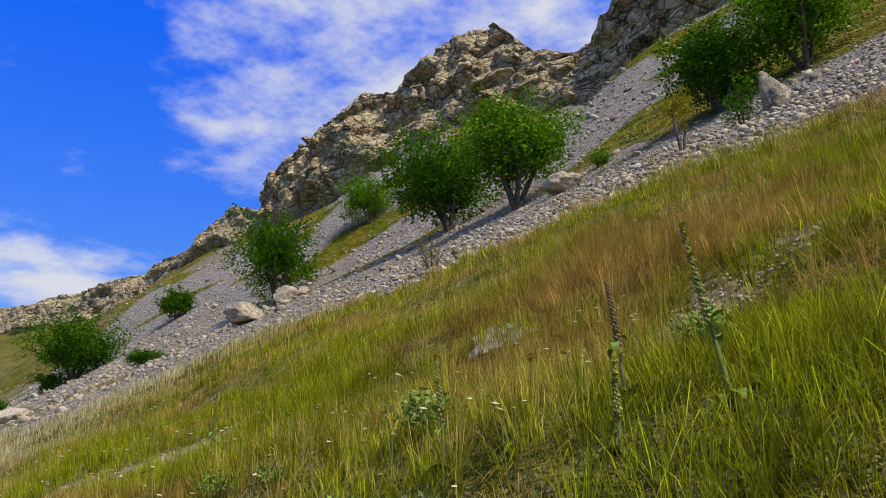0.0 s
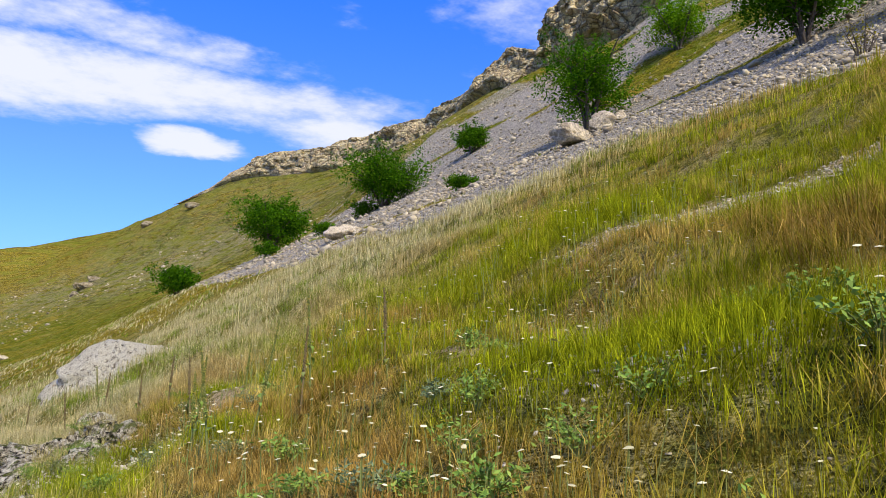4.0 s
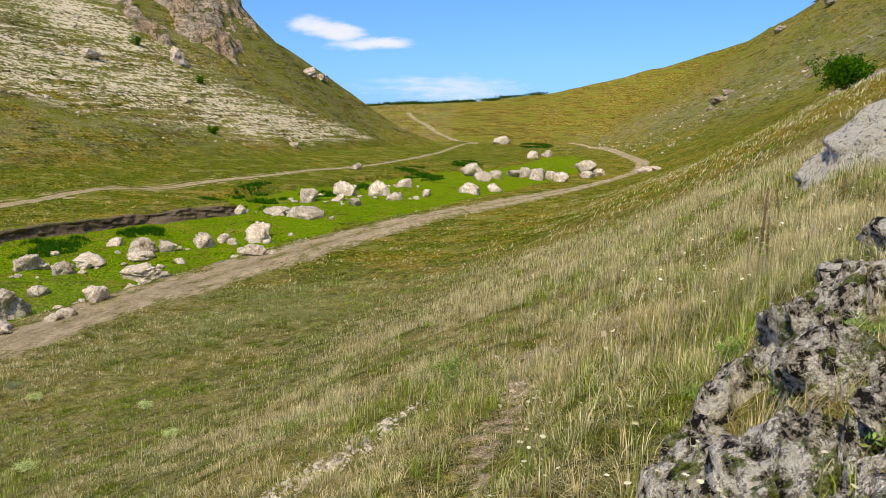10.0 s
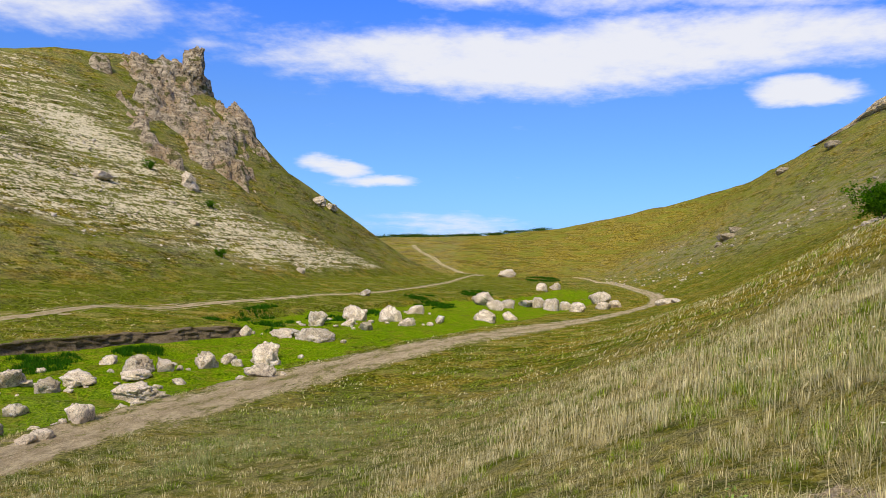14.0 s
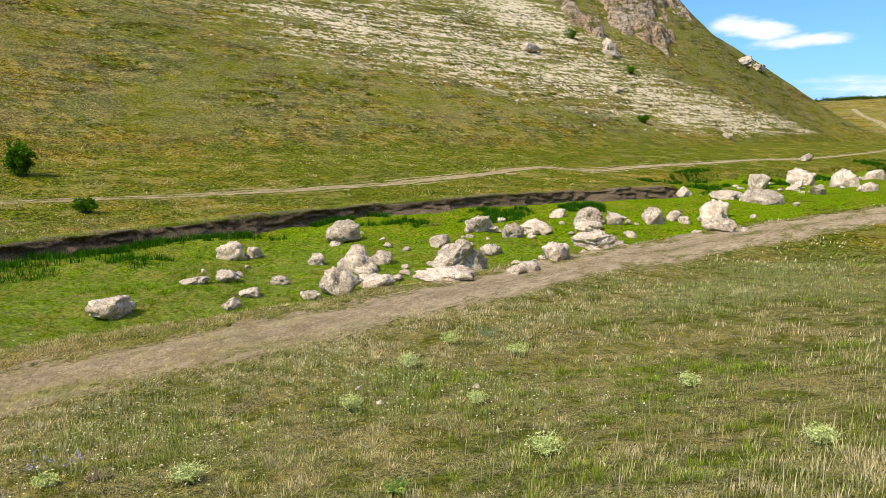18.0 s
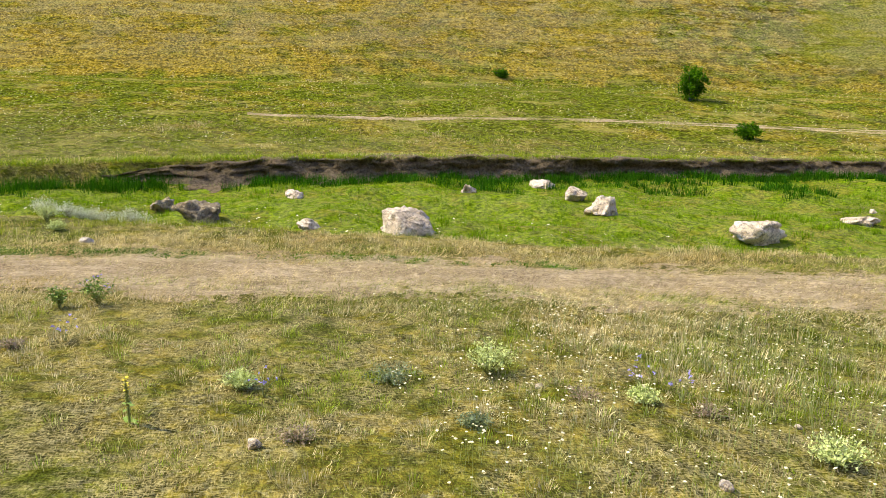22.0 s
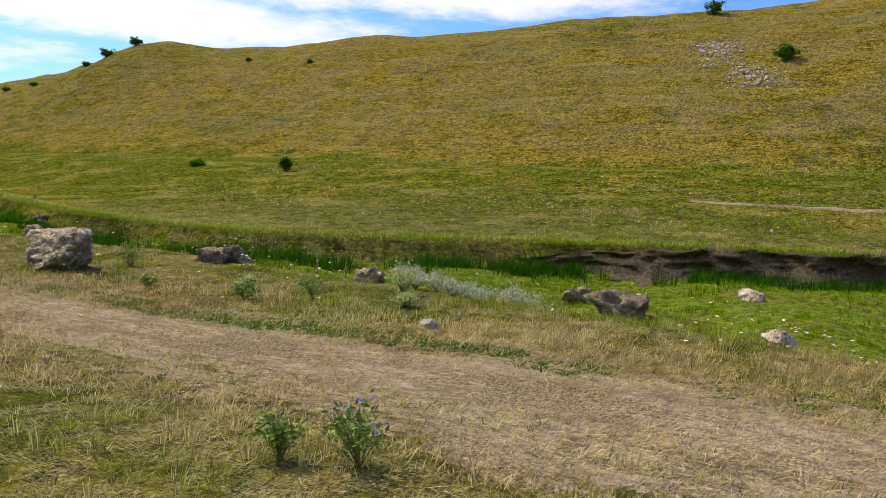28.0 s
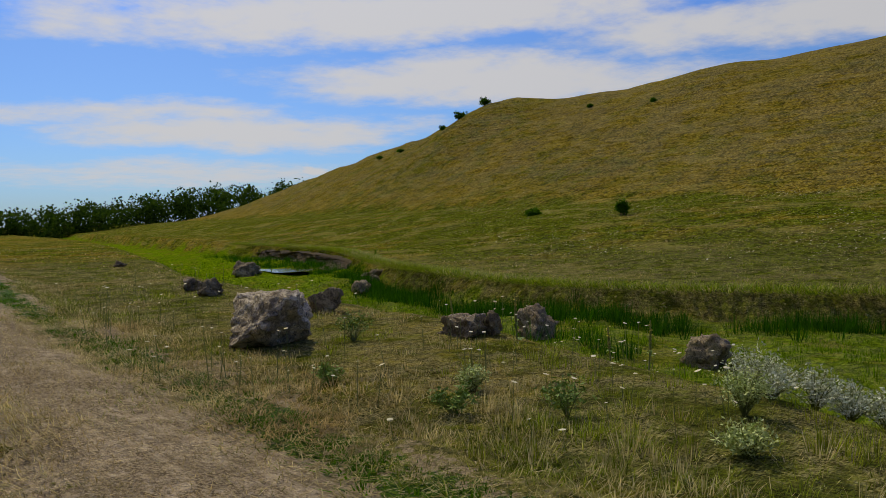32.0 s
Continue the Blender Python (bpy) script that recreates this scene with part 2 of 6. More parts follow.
# how far the grassy plateau climbs behind the cliff
back_rise = curve((-400, 6), (0, 4), (60, 0), (100, 0), (112, 9), (140, 14), (180, 15), (205, 11), (240, 6), (280, 4), (420, 3))
cliff_high = curve((-400, 12), (-40, 14), (0, 15), (13, 12), (18, 8), (24, 9.5), (30, 14), (40, 15), (66, 16), (82, 14), (92, 10), (140, 9), (200, 9), (270, 6), (300, 1), (340, 0), (420, 0))
foot_x = curve((-400, -150), (-150, -96), (-100, -82), (-68, -72), (-30, -64), (0, -61), (22, -62), (40, -61), (70, -54), (100, -46), (140, -39), (200, -32), (236, -24), (250, -20), (280, -20))
crest_x = curve((-400, -170), (-200, -128), (-150, -116), (-100, -104), (-72, -96), (-56, -98), (-30, -100), (7, -103), (60, -108), (128, -115), (161, -110), (195, -92), (206, -84), (215, -76), (226, -67), (235, -56), (244, -42), (252, -32))
crest_level = curve((-400, 1), (-230, 4), (-190, 7.5), (-150, 11.5), (-120, 14), (-95, 15.5), (-80, 16.0), (-74, 16.5), (-69, 18.2), (-60, 17.8), (-33, 18.1), (-13, 19.3), (7, 20.5), (20, 22.2), (70, 31), (128, 43), (161, 52), (185, 58), (200, 57.5), (206, 51.5), (211, 44.5), (218, 38.5), (226, 34), (235, 26), (243, 16), (252, 7), (262, 5), (300, 5))
north_high = curve((-400, 18), (-76, 19.5), (15, 25.5), (79, 40.5), (113, 51), (300, 70))


def land(x, y):
    """Height of the ground at x, y (arrays)."""
    x, y = np.asarray(x, float), np.asarray(y, float)
    tl = track_level(y)
    d = x - slope_x(y)
    # east slope up to the foot of the cliffs, then the rim and the plateau
    rim, cx = rim_level(y), cliff_x(y)
    base = rim - cliff_high(y)
    low = slope_profile(d) + tl - 1.65
    de = np.maximum(cx - slope_x(y), 5)
    lin = 12 + (base - 12) * np.clip(d, 0, None) / de
    k = smooth(15, 45, d)
    slope = np.where(d > 0, low * (1 - k) + lin * k, low)
    slope = np.minimum(slope, base)
    step = smooth(0.5, 5.5, x - cx)
    east = slope * (1 - step) + (rim + 0.05 * np.clip(x - cx - 5, 0, 200) + back_rise(y) * smooth(2, 40, x - cx)) * step
    # valley bottom and west side
    xb, xe, xf, xr = bank_x(y), bed_edge_x(y), foot_x(y), crest_x(y)
    bed, ter = bed_level(y), terrace_level(y)
    inbed = smooth(0, 3.2, xe - x)
    mid = east * (1 - inbed) + (bed + 0.1 * vnoise(x / 3, y / 3, 5)) * inbed
    mid = mid + 0.22 * vnoise(x / 1.7, y / 1.7, 6) * inbed * smooth(0, 3, x - xb)
    cut = smooth(-0.25, 0.75, xb - x + 0.25 * vnoise(x / 2.2, y / 2.2, 7))
    rise = smooth(0, 1, (xb - x) / np.maximum(xb - xf, 3))
    foot = ter + 2.3 * rise
    w = np.maximum((xf - x) / np.maximum(xf - xr, 6), 0)
    hill = (crest_level(y) - ter - 2.3) * np.where(w < 1, 1.13 * w - 0.13 * w**3.0 - 0.10 * np.sin(np.pi * np.clip(w, 0, 1)) * (1 - w), 1 - 0.12 * (1 - np.exp(-(w - 1) * 1.2)))
    west = foot + np.where(x < xf, hill, 0)
    z = mid * (1 - cut) + west * cut
    # the ridge that closes the valley to the north
    ny = (y - 262 + 0.10 * x) / 165
    north = tl + north_high(x) * np.where(ny < 1, smooth(-0.02, 1.12, ny) , smooth(-0.02, 1.12, 1) + 0 * ny)
    north = north - 6 * (1 - smooth(-0.06, 0.10, ny))
    z = np.maximum(z, north)
    far = smooth(500, 1500, np.hypot(x, y))
    z = z * (1 - far) + np.where(y > 0, 12, 0.4) * far
    # undulation
    hilly = smooth(2, 12, z)
    near = smooth(120, 30, np.hypot(x + 5, y - 5))
    z = z + hilly * (0.35 * fbm(x / 9, y / 9, 11, 3) * (0.3 + 0.7 * (1 - near)) + 0.5 * fbm(x / 31, y / 31, 15, 2) * (1 - near)) * smooth(-2, 10, np.abs(d) + 30 * (x < xb))
    z = z + (0.05 * fbm(x / 2.6, y / 2.6, 21, 2) + 0.03 * fbm(x / 0.8, y / 0.8, 23, 2)) * near
    # cattle terraces along the steep slope
    z = z + 0.115 * np.sin(2 * np.pi * (d / 1.9 + 0.55 * fbm(x / 5, y / 5, 25, 2))) * smooth(-15, -9, d) * smooth(9, 5, d) * smooth(40, 20, np.abs(y))
    return z


def land_at(x, y):
    return float(surface(np.array([x]), np.array([y]))[0])


# ---------- building helpers ----------
def mesh_object(name, verts, faces, material, parent=None, label="", shade=True):
    me = bpy.data.meshes.new(name)
    verts = np.asarray(verts, np.float32).reshape(-1, 3)
    faces = np.asarray(faces, np.int32)
    n, k = faces.shape
    me.vertices.add(len(verts))
    me.vertices.foreach_set("co", verts.ravel())
    me.loops.add(n * k)
    me.loops.foreach_set("vertex_index", faces.ravel())
    me.polygons.add(n)
    me.polygons.foreach_set("loop_start", np.arange(0, n * k, k, dtype=np.int32))
    me.polygons.foreach_set("loop_total", np.full(n, k, np.int32))
    me.update(calc_edges=True)
    if shade:
        me.polygons.foreach_set("use_smooth", np.ones(n, bool))
    me.materials.append(material)
    ob = new(name, me)
    if parent is not None:
        ob.parent = parent
    if label:
        ob["label"] = label
    return ob


def grid_faces(nu, nv):
    a = np.arange(nu * nv).reshape(nu, nv)
    return np.stack([a[:-1, :-1], a[1:, :-1], a[1:, 1:], a[:-1, 1:]], -1).reshape(-1, 4)


def attribute(ob, name, values):
    at = ob.data.attributes.new(name, "FLOAT", "POINT")
    at.data.foreach_set("value", np.asarray(values, np.float32))


class Mat:
    """Short hand for node materials."""

    def __init__(self, name, rough=0.9, spec=0.25):
        self.m = bpy.data.materials.new(name)
        self.m.use_nodes = True
        self.t = self.m.node_tree
        self.bsdf = self.t.nodes["Principled BSDF"]
        self.bsdf.inputs["Roughness"].default_value = rough
        self.bsdf.inputs["Specular IOR Level"].default_value = spec
        self.pos = self.t.nodes.new("ShaderNodeNewGeometry").outputs["Position"]

    def link(self, a, b):
        self.t.links.new(a, b)

    def put(self, value, socket):
        if isinstance(value, (int, float)):
            socket.default_value = value
        elif isinstance(value, tuple):
            socket.default_value = (*value, 1) if len(value) == 3 else value
        else:
            self.link(value, socket)

    def noise(self, scale, detail=4, rough=0.55, stretch=None, vec=None, out="Fac", turn=0.0):
        n = self.t.nodes.new("ShaderNodeTexNoise")
        n.inputs["Scale"].default_value, n.inputs["Detail"].default_value, n.inputs["Roughness"].default_value = scale, detail, rough
        v = vec or self.pos
        if stretch:
            mp = self.t.nodes.new("ShaderNodeMapping")
            mp.inputs["Scale"].default_value = stretch
            mp.inputs["Rotation"].default_value = (0, 0, radians(turn))
            self.link(v, mp.inputs[0])
            v = mp.outputs[0]
        self.link(v, n.inputs["Vector"])
        return n.outputs[out]

    def fibres(self, scale):
        """Matted stalks lying in several directions."""
        a = self.noise(scale, 2, 0.6, (1, 0.22, 0.6), turn=20)
        b = self.noise(scale, 2, 0.6, (0.22, 1, 0.6), turn=-15)
        c = self.noise(scale, 2, 0.6, (1, 0.25, 0.6), turn=65)
        return self.math("MAXIMUM", self.math("MAXIMUM", a, b), c)

    def voronoi(self, scale, out="Distance", feature="F1", stretch=None):
        n = self.t.nodes.new("ShaderNodeTexVoronoi")
        n.feature = feature
        n.inputs["Scale"].default_value = scale
        v = self.pos
        if stretch:
            mp = self.t.nodes.new("ShaderNodeMapping")
            mp.inputs["Scale"].default_value = stretch
            self.link(v, mp.inputs[0])
            v = mp.outputs[0]
        self.link(v, n.inputs["Vector"])
        return n.outputs[out]

    def attr(self, name):
        n = self.t.nodes.new("ShaderNodeAttribute")
        n.attribute_name = name
        return n.outputs["Fac"]

    def random(self):
        return self.t.nodes.new("ShaderNodeObjectInfo").outputs["Random"]

    def island(self):
        return self.t.nodes.new("ShaderNodeNewGeometry").outputs["Random Per Island"]

    def math(self, op, a, b=None, clamp=False):
        n = self.t.nodes.new("ShaderNodeMath")
        n.operation, n.use_clamp = op, clamp
        self.put(a, n.inputs[0])
        if b is not None:
            self.put(b, n.inputs[1])
        return n.outputs[0]

    def ramp(self, value, lo, hi, a=0.0, b=1.0):
        n = self.t.nodes.new("ShaderNodeMapRange")
        n.interpolation_type = "SMOOTHSTEP"
        for k, v in (("From Min", lo), ("From Max", hi), ("To Min", a), ("To Max", b)):
            n.inputs[k].default_value = v
        self.put(value, n.inputs["Value"])
        return n.outputs[0]

    def mix(self, fac, a, b, kind="MIX"):
        n = self.t.nodes.new("ShaderNodeMix")
        n.data_type, n.blend_type = "RGBA", kind
        self.put(fac, n.inputs["Factor"])
        self.put(a, n.inputs["A"])
        self.put(b, n.inputs["B"])
        return n.outputs["Result"]

    def bump(self, height, strength=0.5, distance=0.05):
        n = self.t.nodes.new("ShaderNodeBump")
        n.inputs["Strength"].default_value, n.inputs["Distance"].default_value = strength, distance
        self.put(height, n.inputs["Height"])
        self.link(n.outputs[0], self.bsdf.inputs["Normal"])

    def colour(self, c):
        self.put(c, self.bsdf.inputs["Base Color"])
        return self.m


def ground_material():
    m = Mat("meadow_ground", 1.0, 0.0)
    big, mid, fine = m.noise(0.045, 5), m.noise(0.42, 5, 0.6), m.noise(7.0, 5, 0.7)
    grain = m.noise(38.0, 3, 0.7)
    sharp = m.ramp(fine, 0.40, 0.60)
    green = m.mix(sharp, (0.036, 0.055, 0.003), (0.195, 0.230, 0.014))
    dry = m.mix(sharp, (0.120, 0.085, 0.008), (0.430, 0.325, 0.036))
    lush = m.mix(sharp, (0.050, 0.105, 0.002), (0.205, 0.300, 0.006))
    soil = m.mix(m.ramp(grain, 0.35, 0.65), (0.20, 0.145, 0.075), (0.50, 0.395, 0.24))
    dryness = m.math("ADD", m.attr("dry"), m.math("ADD", m.ramp(big, 0.38, 0.62, -0.15, 0.15), m.ramp(mid, 0.36, 0.64, -0.24, 0.24)))
    c = m.mix(m.ramp(dryness, 0.2, 0.8), green, dry)
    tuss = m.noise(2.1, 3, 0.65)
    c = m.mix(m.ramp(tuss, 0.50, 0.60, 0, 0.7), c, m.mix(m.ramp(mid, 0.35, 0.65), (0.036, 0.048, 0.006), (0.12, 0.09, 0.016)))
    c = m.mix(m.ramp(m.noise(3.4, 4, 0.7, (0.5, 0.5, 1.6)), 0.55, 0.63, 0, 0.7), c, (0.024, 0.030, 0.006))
    c = m.mix(m.ramp(m.noise(0.9, 4, 0.7, (0.3, 0.3, 2.6)), 0.53, 0.62, 0, 0.38), c, (0.40, 0.33, 0.09))
    # terracettes, tussocks and pale stones on the long slopes
    hill = m.attr("hill")
    ledge = m.noise(0.75, 5, 0.7, (0.14, 0.14, 2.2))
    c = m.mix(m.math("MULTIPLY", hill, m.ramp(ledge, 0.49, 0.58, 0, 0.9)), c, (0.50, 0.47, 0.42), "MULTIPLY")
    c = m.mix(m.math("MULTIPLY", hill, m.ramp(m.noise(1.1, 4, 0.85, (0.8, 0.8, 1.6)), 0.51, 0.56)), c, (0.36, 0.37, 0.30), "MULTIPLY")
    c = m.mix(m.math("MULTIPLY", hill, m.ramp(m.noise(1.6, 4, 0.85, (0.8, 0.8, 1.6)), 0.57, 0.62, 0, 0.75)), c, (0.48, 0.41, 0.17))
    c = m.mix(m.math("MULTIPLY", hill, m.ramp(m.noise(0.11, 5, 0.65, (0.6, 0.6, 2.2)), 0.46, 0.60, 0, 0.72)), c, m.mix(sharp, (0.075, 0.085, 0.008), (0.24, 0.24, 0.03)))
    # dark gaps between the meadow's tufts: their shade put into the colour by noise
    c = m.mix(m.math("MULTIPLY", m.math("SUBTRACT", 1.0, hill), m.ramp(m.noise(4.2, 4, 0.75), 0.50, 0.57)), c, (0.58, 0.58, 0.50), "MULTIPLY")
    c = m.mix(m.math("MULTIPLY", m.math("SUBTRACT", 1.0, hill), m.ramp(m.noise(5.5, 3, 0.8), 0.60, 0.65, 0, 0.6)), c, (0.48, 0.43, 0.20))
    # stony, patchy look of the long slopes
    far = m.noise(0.30, 6, 0.75, (0.7, 0.7, 1.6))
    c = m.mix(m.ramp(far, 0.53, 0.64, 0, 0.25), c, m.mix(m.ramp(fine, 0.4, 0.6), (0.085, 0.080, 0.030), (0.23, 0.19, 0.085)))
    c = m.mix(m.math("MULTIPLY", m.attr("stony"), m.ramp(m.noise(0.32, 7, 0.8, (0.6, 0.6, 2.2)), 0.45, 0.54)), c, m.mix(sharp, (0.085, 0.076, 0.040), (0.40, 0.34, 0.21)))
    wet = m.math("ADD", m.attr("lush"), m.math("ADD", m.ramp(m.noise(0.22, 4, 0.65), 0.36, 0.64, -0.28, 0.2), m.ramp(mid, 0.36, 0.64, -0.26, 0.22)))
    c = m.mix(m.ramp(wet, 0.35, 0.75), c, lush)
    c = m.mix(m.math("MULTIPLY", m.ramp(m.noise(0.7, 5, 0.7), 0.50, 0.60, 0, 0.75), m.ramp(wet, 0.35, 0.75)), c, m.mix(sharp, (0.085, 0.10, 0.006), (0.27, 0.25, 0.025)))
    mat = m.fibres(80.0)
    stalk = m.mix(m.ramp(m.noise(1.7, 5, 0.65), 0.38, 0.56), (0.13, 0.16, 0.020), (0.43, 0.37, 0.155))
    thatch = m.mix(m.ramp(mat, 0.49, 0.66), (0.036, 0.037, 0.010), stalk)
    c = m.mix(m.math("MULTIPLY", m.attr("thatch"), m.ramp(m.noise(5, 4, 0.6), 0.25, 0.6, 0.35, 0.75)), c, thatch)
    bare = m.math("ADD", m.math("MAXIMUM", m.attr("bare"), m.math("MULTIPLY", m.attr("worn"), 0.8)), m.math("ADD", m.ramp(fine, 0.3, 0.7, -0.3, 0.3), m.ramp(mid, 0.3, 0.7, -0.3, 0.3)))
    c = m.mix(m.ramp(bare, 0.42, 0.68), c, soil)
    # pale stone showing through in streaks along the slope
    pale = m.math("ADD", m.attr("chalk"), m.math("ADD", m.ramp(m.noise(0.7, 6, 0.7, (0.14, 0.14, 2.4)), 0.40, 0.60, -0.6, 0.5), m.ramp(m.noise(1.3, 6, 0.85, (0.7, 0.7, 1.4)), 0.42, 0.58, -0.75, 0.45)))
    rubble = m.mix(m.ramp(m.voronoi(8.0, "Color"), 0.2, 0.8), (0.17, 0.155, 0.13), (0.42, 0.375, 0.31))
    c = m.mix(m.ramp(m.math("ADD", m.attr("scree"), m.ramp(fine, 0.3, 0.7, -0.2, 0.2)), 0.35, 0.6), c, rubble)
    c = m.mix(m.math("MULTIPLY", m.ramp(pale, 0.45, 0.75), m.ramp(m.attr("chalk"), 0.05, 0.3)), c, m.mix(m.ramp(fine, 0.3, 0.7), (0.46, 0.38, 0.21), (0.80, 0.70, 0.46)))
    m.bump(m.math("ADD", m.math("MULTIPLY", m.noise(0.8, 4, 0.65, (0.4, 0.4, 2.2)), 3.0), m.math("ADD", m.math("MULTIPLY", tuss, 1.6), m.math("ADD", m.math("MULTIPLY", fine, 0.8), m.math("MULTIPLY", grain, 0.3)))), 1.0, 0.14)
    return m.colour(c)


def rock_material(name, light, dark, stain, scale=1.0, rust=0.15, cracks=0.0):
    m = Mat(name, 0.95, 0.06)
    a, b, c = m.noise(1.3 * scale, 6, 0.65), m.noise(6 * scale, 5, 0.7), m.noise(30 * scale, 4, 0.7)
    col = m.mix(m.ramp(a, 0.40, 0.60), dark, light)
    col = m.mix(m.ramp(b, 0.52, 0.62, 0, 0.75), col, stain)
    col = m.mix(m.ramp(m.noise(2.1 * scale, 4, 0.6), 0.58, 0.75, 0, rust * 3), col, (0.42, 0.25, 0.14))
    col = m.mix(m.ramp(c, 0.35, 0.7, 0, 0.35), col, (0.10, 0.095, 0.085))
    pit = m.math("ABSOLUTE", m.math("SUBTRACT", m.noise(2.6 * scale, 6, 0.7), 0.5))
    col = m.mix(m.ramp(pit, 0.0, 0.022, 0.8, 0), col, (0.06, 0.05, 0.042))
    if cracks:
        v1 = m.voronoi(cracks, "Distance", "DISTANCE_TO_EDGE", (1, 0.75, 1.5))
        v2 = m.voronoi(cracks * 2.7, "Distance", "DISTANCE_TO_EDGE", (1, 0.8, 1.5))
        tone = m.voronoi(cracks * 2.7, "Color", "F1", (1, 0.8, 1.5))
        col = m.mix(m.ramp(tone, 0.1, 0.9, 0, 0.55), col, tuple(min(1.15 * q, 0.85) for q in light))
        col = m.mix(m.ramp(v1, 0.0, 0.055, 0.75, 0), col, (0.045, 0.036, 0.028))
        col = m.mix(m.ramp(v2, 0.0, 0.06, 0.7, 0), col, (0.07, 0.055, 0.04))
        b = m.math("ADD", b, m.math("ADD", m.ramp(v1, 0.0, 0.12, -1.5, 0), m.ramp(v2, 0.0, 0.12, -0.8, 0)))
    lift = m.math("MULTIPLY", m.math("ADD", m.random(), 3.2), 0.28)
    n = m.t.nodes.new("ShaderNodeHueSaturation")
    m.link(col, n.inputs["Color"])
    m.link(lift, n.inputs["Value"])
    m.bump(m.math("ADD", m.math("ADD", m.math("MULTIPLY", a, 1.2), m.math("MULTIPLY", b, 0.9)), m.math("MULTIPLY", c, 0.4)), 1.0, 0.16 / scale)
    return m.colour(n.outputs[0])


def leaf_material(name, dark, light, gloss=0.55):
    m = Mat(name, 0.8, 0.06)
    c = m.mix(m.ramp(m.island(), 0.0, 1.0), dark, light)
    c = m.mix(m.ramp(m.noise(0.9, 3), 0.4, 0.62, 0, 0.35), c, tuple(0.8 * v for v in dark))
    m.bsdf.inputs["Transmission Weight"].default_value = 0.0
    m.m.use_backface_culling = False
    tr = m.t.nodes.new("ShaderNodeBsdfTranslucent")
    m.put(c, tr.inputs[0])
    mx = m.t.nodes.new("ShaderNodeMixShader")
    mx.inputs[0].default_value = 0.38
    m.link(m.bsdf.outputs[0], mx.inputs[1])
    m.link(tr.outputs[0], mx.inputs[2])
    m.link(mx.outputs[0], m.t.nodes["Material Output"].inputs["Surface"])
    return m.colour(c)


MEADOW = ground_material()
LIMESTONE = rock_material("limestone", (0.84, 0.72, 0.51), (0.56, 0.455, 0.31), (0.26, 0.21, 0.155), 1.0, 0.12)
CLIFF = rock_material("cliff_rock", (0.84, 0.64, 0.36), (0.55, 0.395, 0.21), (0.29, 0.205, 0.115), 0.5, 0.15, 0.34)
LEAF = leaf_material("leaf", (0.012, 0.035, 0.004), (0.05, 0.13, 0.012))

# ---------- ground ----------
def spaced(*runs):
    out = []
    for a, b, step in runs:
        out += list(np.arange(a, b, step))
    return np.array(out + [runs[-1][1]])


gx = spaced((-3000, -700, 230), (-700, -260, 22), (-260, -130, 6), (-130, -72, 2.2), (-72, -46, 1.1), (-46, -24, 0.6), (-24, 14, 0.3), (14, 40, 0.9), (40, 130, 2.2), (130, 300, 10), (300, 700, 40), (700, 3000, 230))
gy = spaced((-3000, -700, 230), (-700, -260, 22), (-260, -100, 5), (-100, -30, 1.6), (-30, -14, 0.8), (-14, 24, 0.3), (24, 70, 0.9), (70, 130, 1.6), (130, 290, 2.6), (290, 460, 5), (460, 700, 24), (700, 3000, 230))
GX, GY = np.meshgrid(gx, gy, indexing="ij")
GZ = land(GX, GY)
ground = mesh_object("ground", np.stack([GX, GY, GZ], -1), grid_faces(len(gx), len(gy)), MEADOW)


def surface(x, y):
    """Height of the ground mesh itself at x, y (arrays)."""
    x, y = np.asarray(x, float), np.asarray(y, float)
    i = np.clip(np.searchsorted(gx, x) - 1, 0, len(gx) - 2)
    j = np.clip(np.searchsorted(gy, y) - 1, 0, len(gy) - 2)
    u, v = (x - gx[i]) / (gx[i + 1] - gx[i]), (y - gy[j]) / (gy[j + 1] - gy[j])
    return (GZ[i, j] * (1 - u) + GZ[i + 1, j] * u) * (1 - v) + (GZ[i, j + 1] * (1 - u) + GZ[i + 1, j + 1] * u) * v


tagged(ground, "grassy valley floor and slopes, dry grass and green hollows", "ground", kind="structure")
_d = GX - slope_x(GY)
_inbed = smooth(-1, 4, bed_edge_x(GY) - GX) * smooth(-1, 1.0, GX - bank_x(GY))
_steep = np.abs(np.gradient(GZ, axis=0) / np.gradient(GX, axis=0))
attribute(ground, "lush", (0.95 * _inbed * smooth(250, 200, GY)).ravel())
attribute(ground, "dry", np.clip(0.46 + 0.27 * smooth(-22, -8, _d) * smooth(40, 10, _d) * smooth(110, 50, GY) - 0.26 * smooth(0, 4, bank_x(GY) - GX) + (0.20 + 0.36 * smooth(60, 10, GY)) * smooth(-1, 3, foot_x(GY) - GX) + 0.5 * smooth(268, 300, GY) * smooth(110, 60, GX), 0, 1).ravel())
attribute(ground, "bare", (0.95 * smooth(0.9, 1.6, _steep) * smooth(3, -1, bank_x(GY) - GX) * smooth(2, 6, GY)).ravel())
attribute(ground, "stony", (0.5 * np.exp(-((GX - 62 + 0.25 * (GY - 230)) / 22) ** 2) * smooth(120, 170, GY) * smooth(330, 280, GY) + 0.18 * smooth(80, 110, GY) * smooth(10, 30, _d) * smooth(330, 280, GY) + 0.25 * smooth(-1, 10, foot_x(GY) - GX)).ravel())
attribute(ground, "thatch", (smooth(34, 14, np.hypot(np.maximum(np.abs(GX + 6) - 10, 0), np.maximum(np.abs(GY - 4) - 10, 0))) * (1 - 0.5 * _inbed)).ravel())
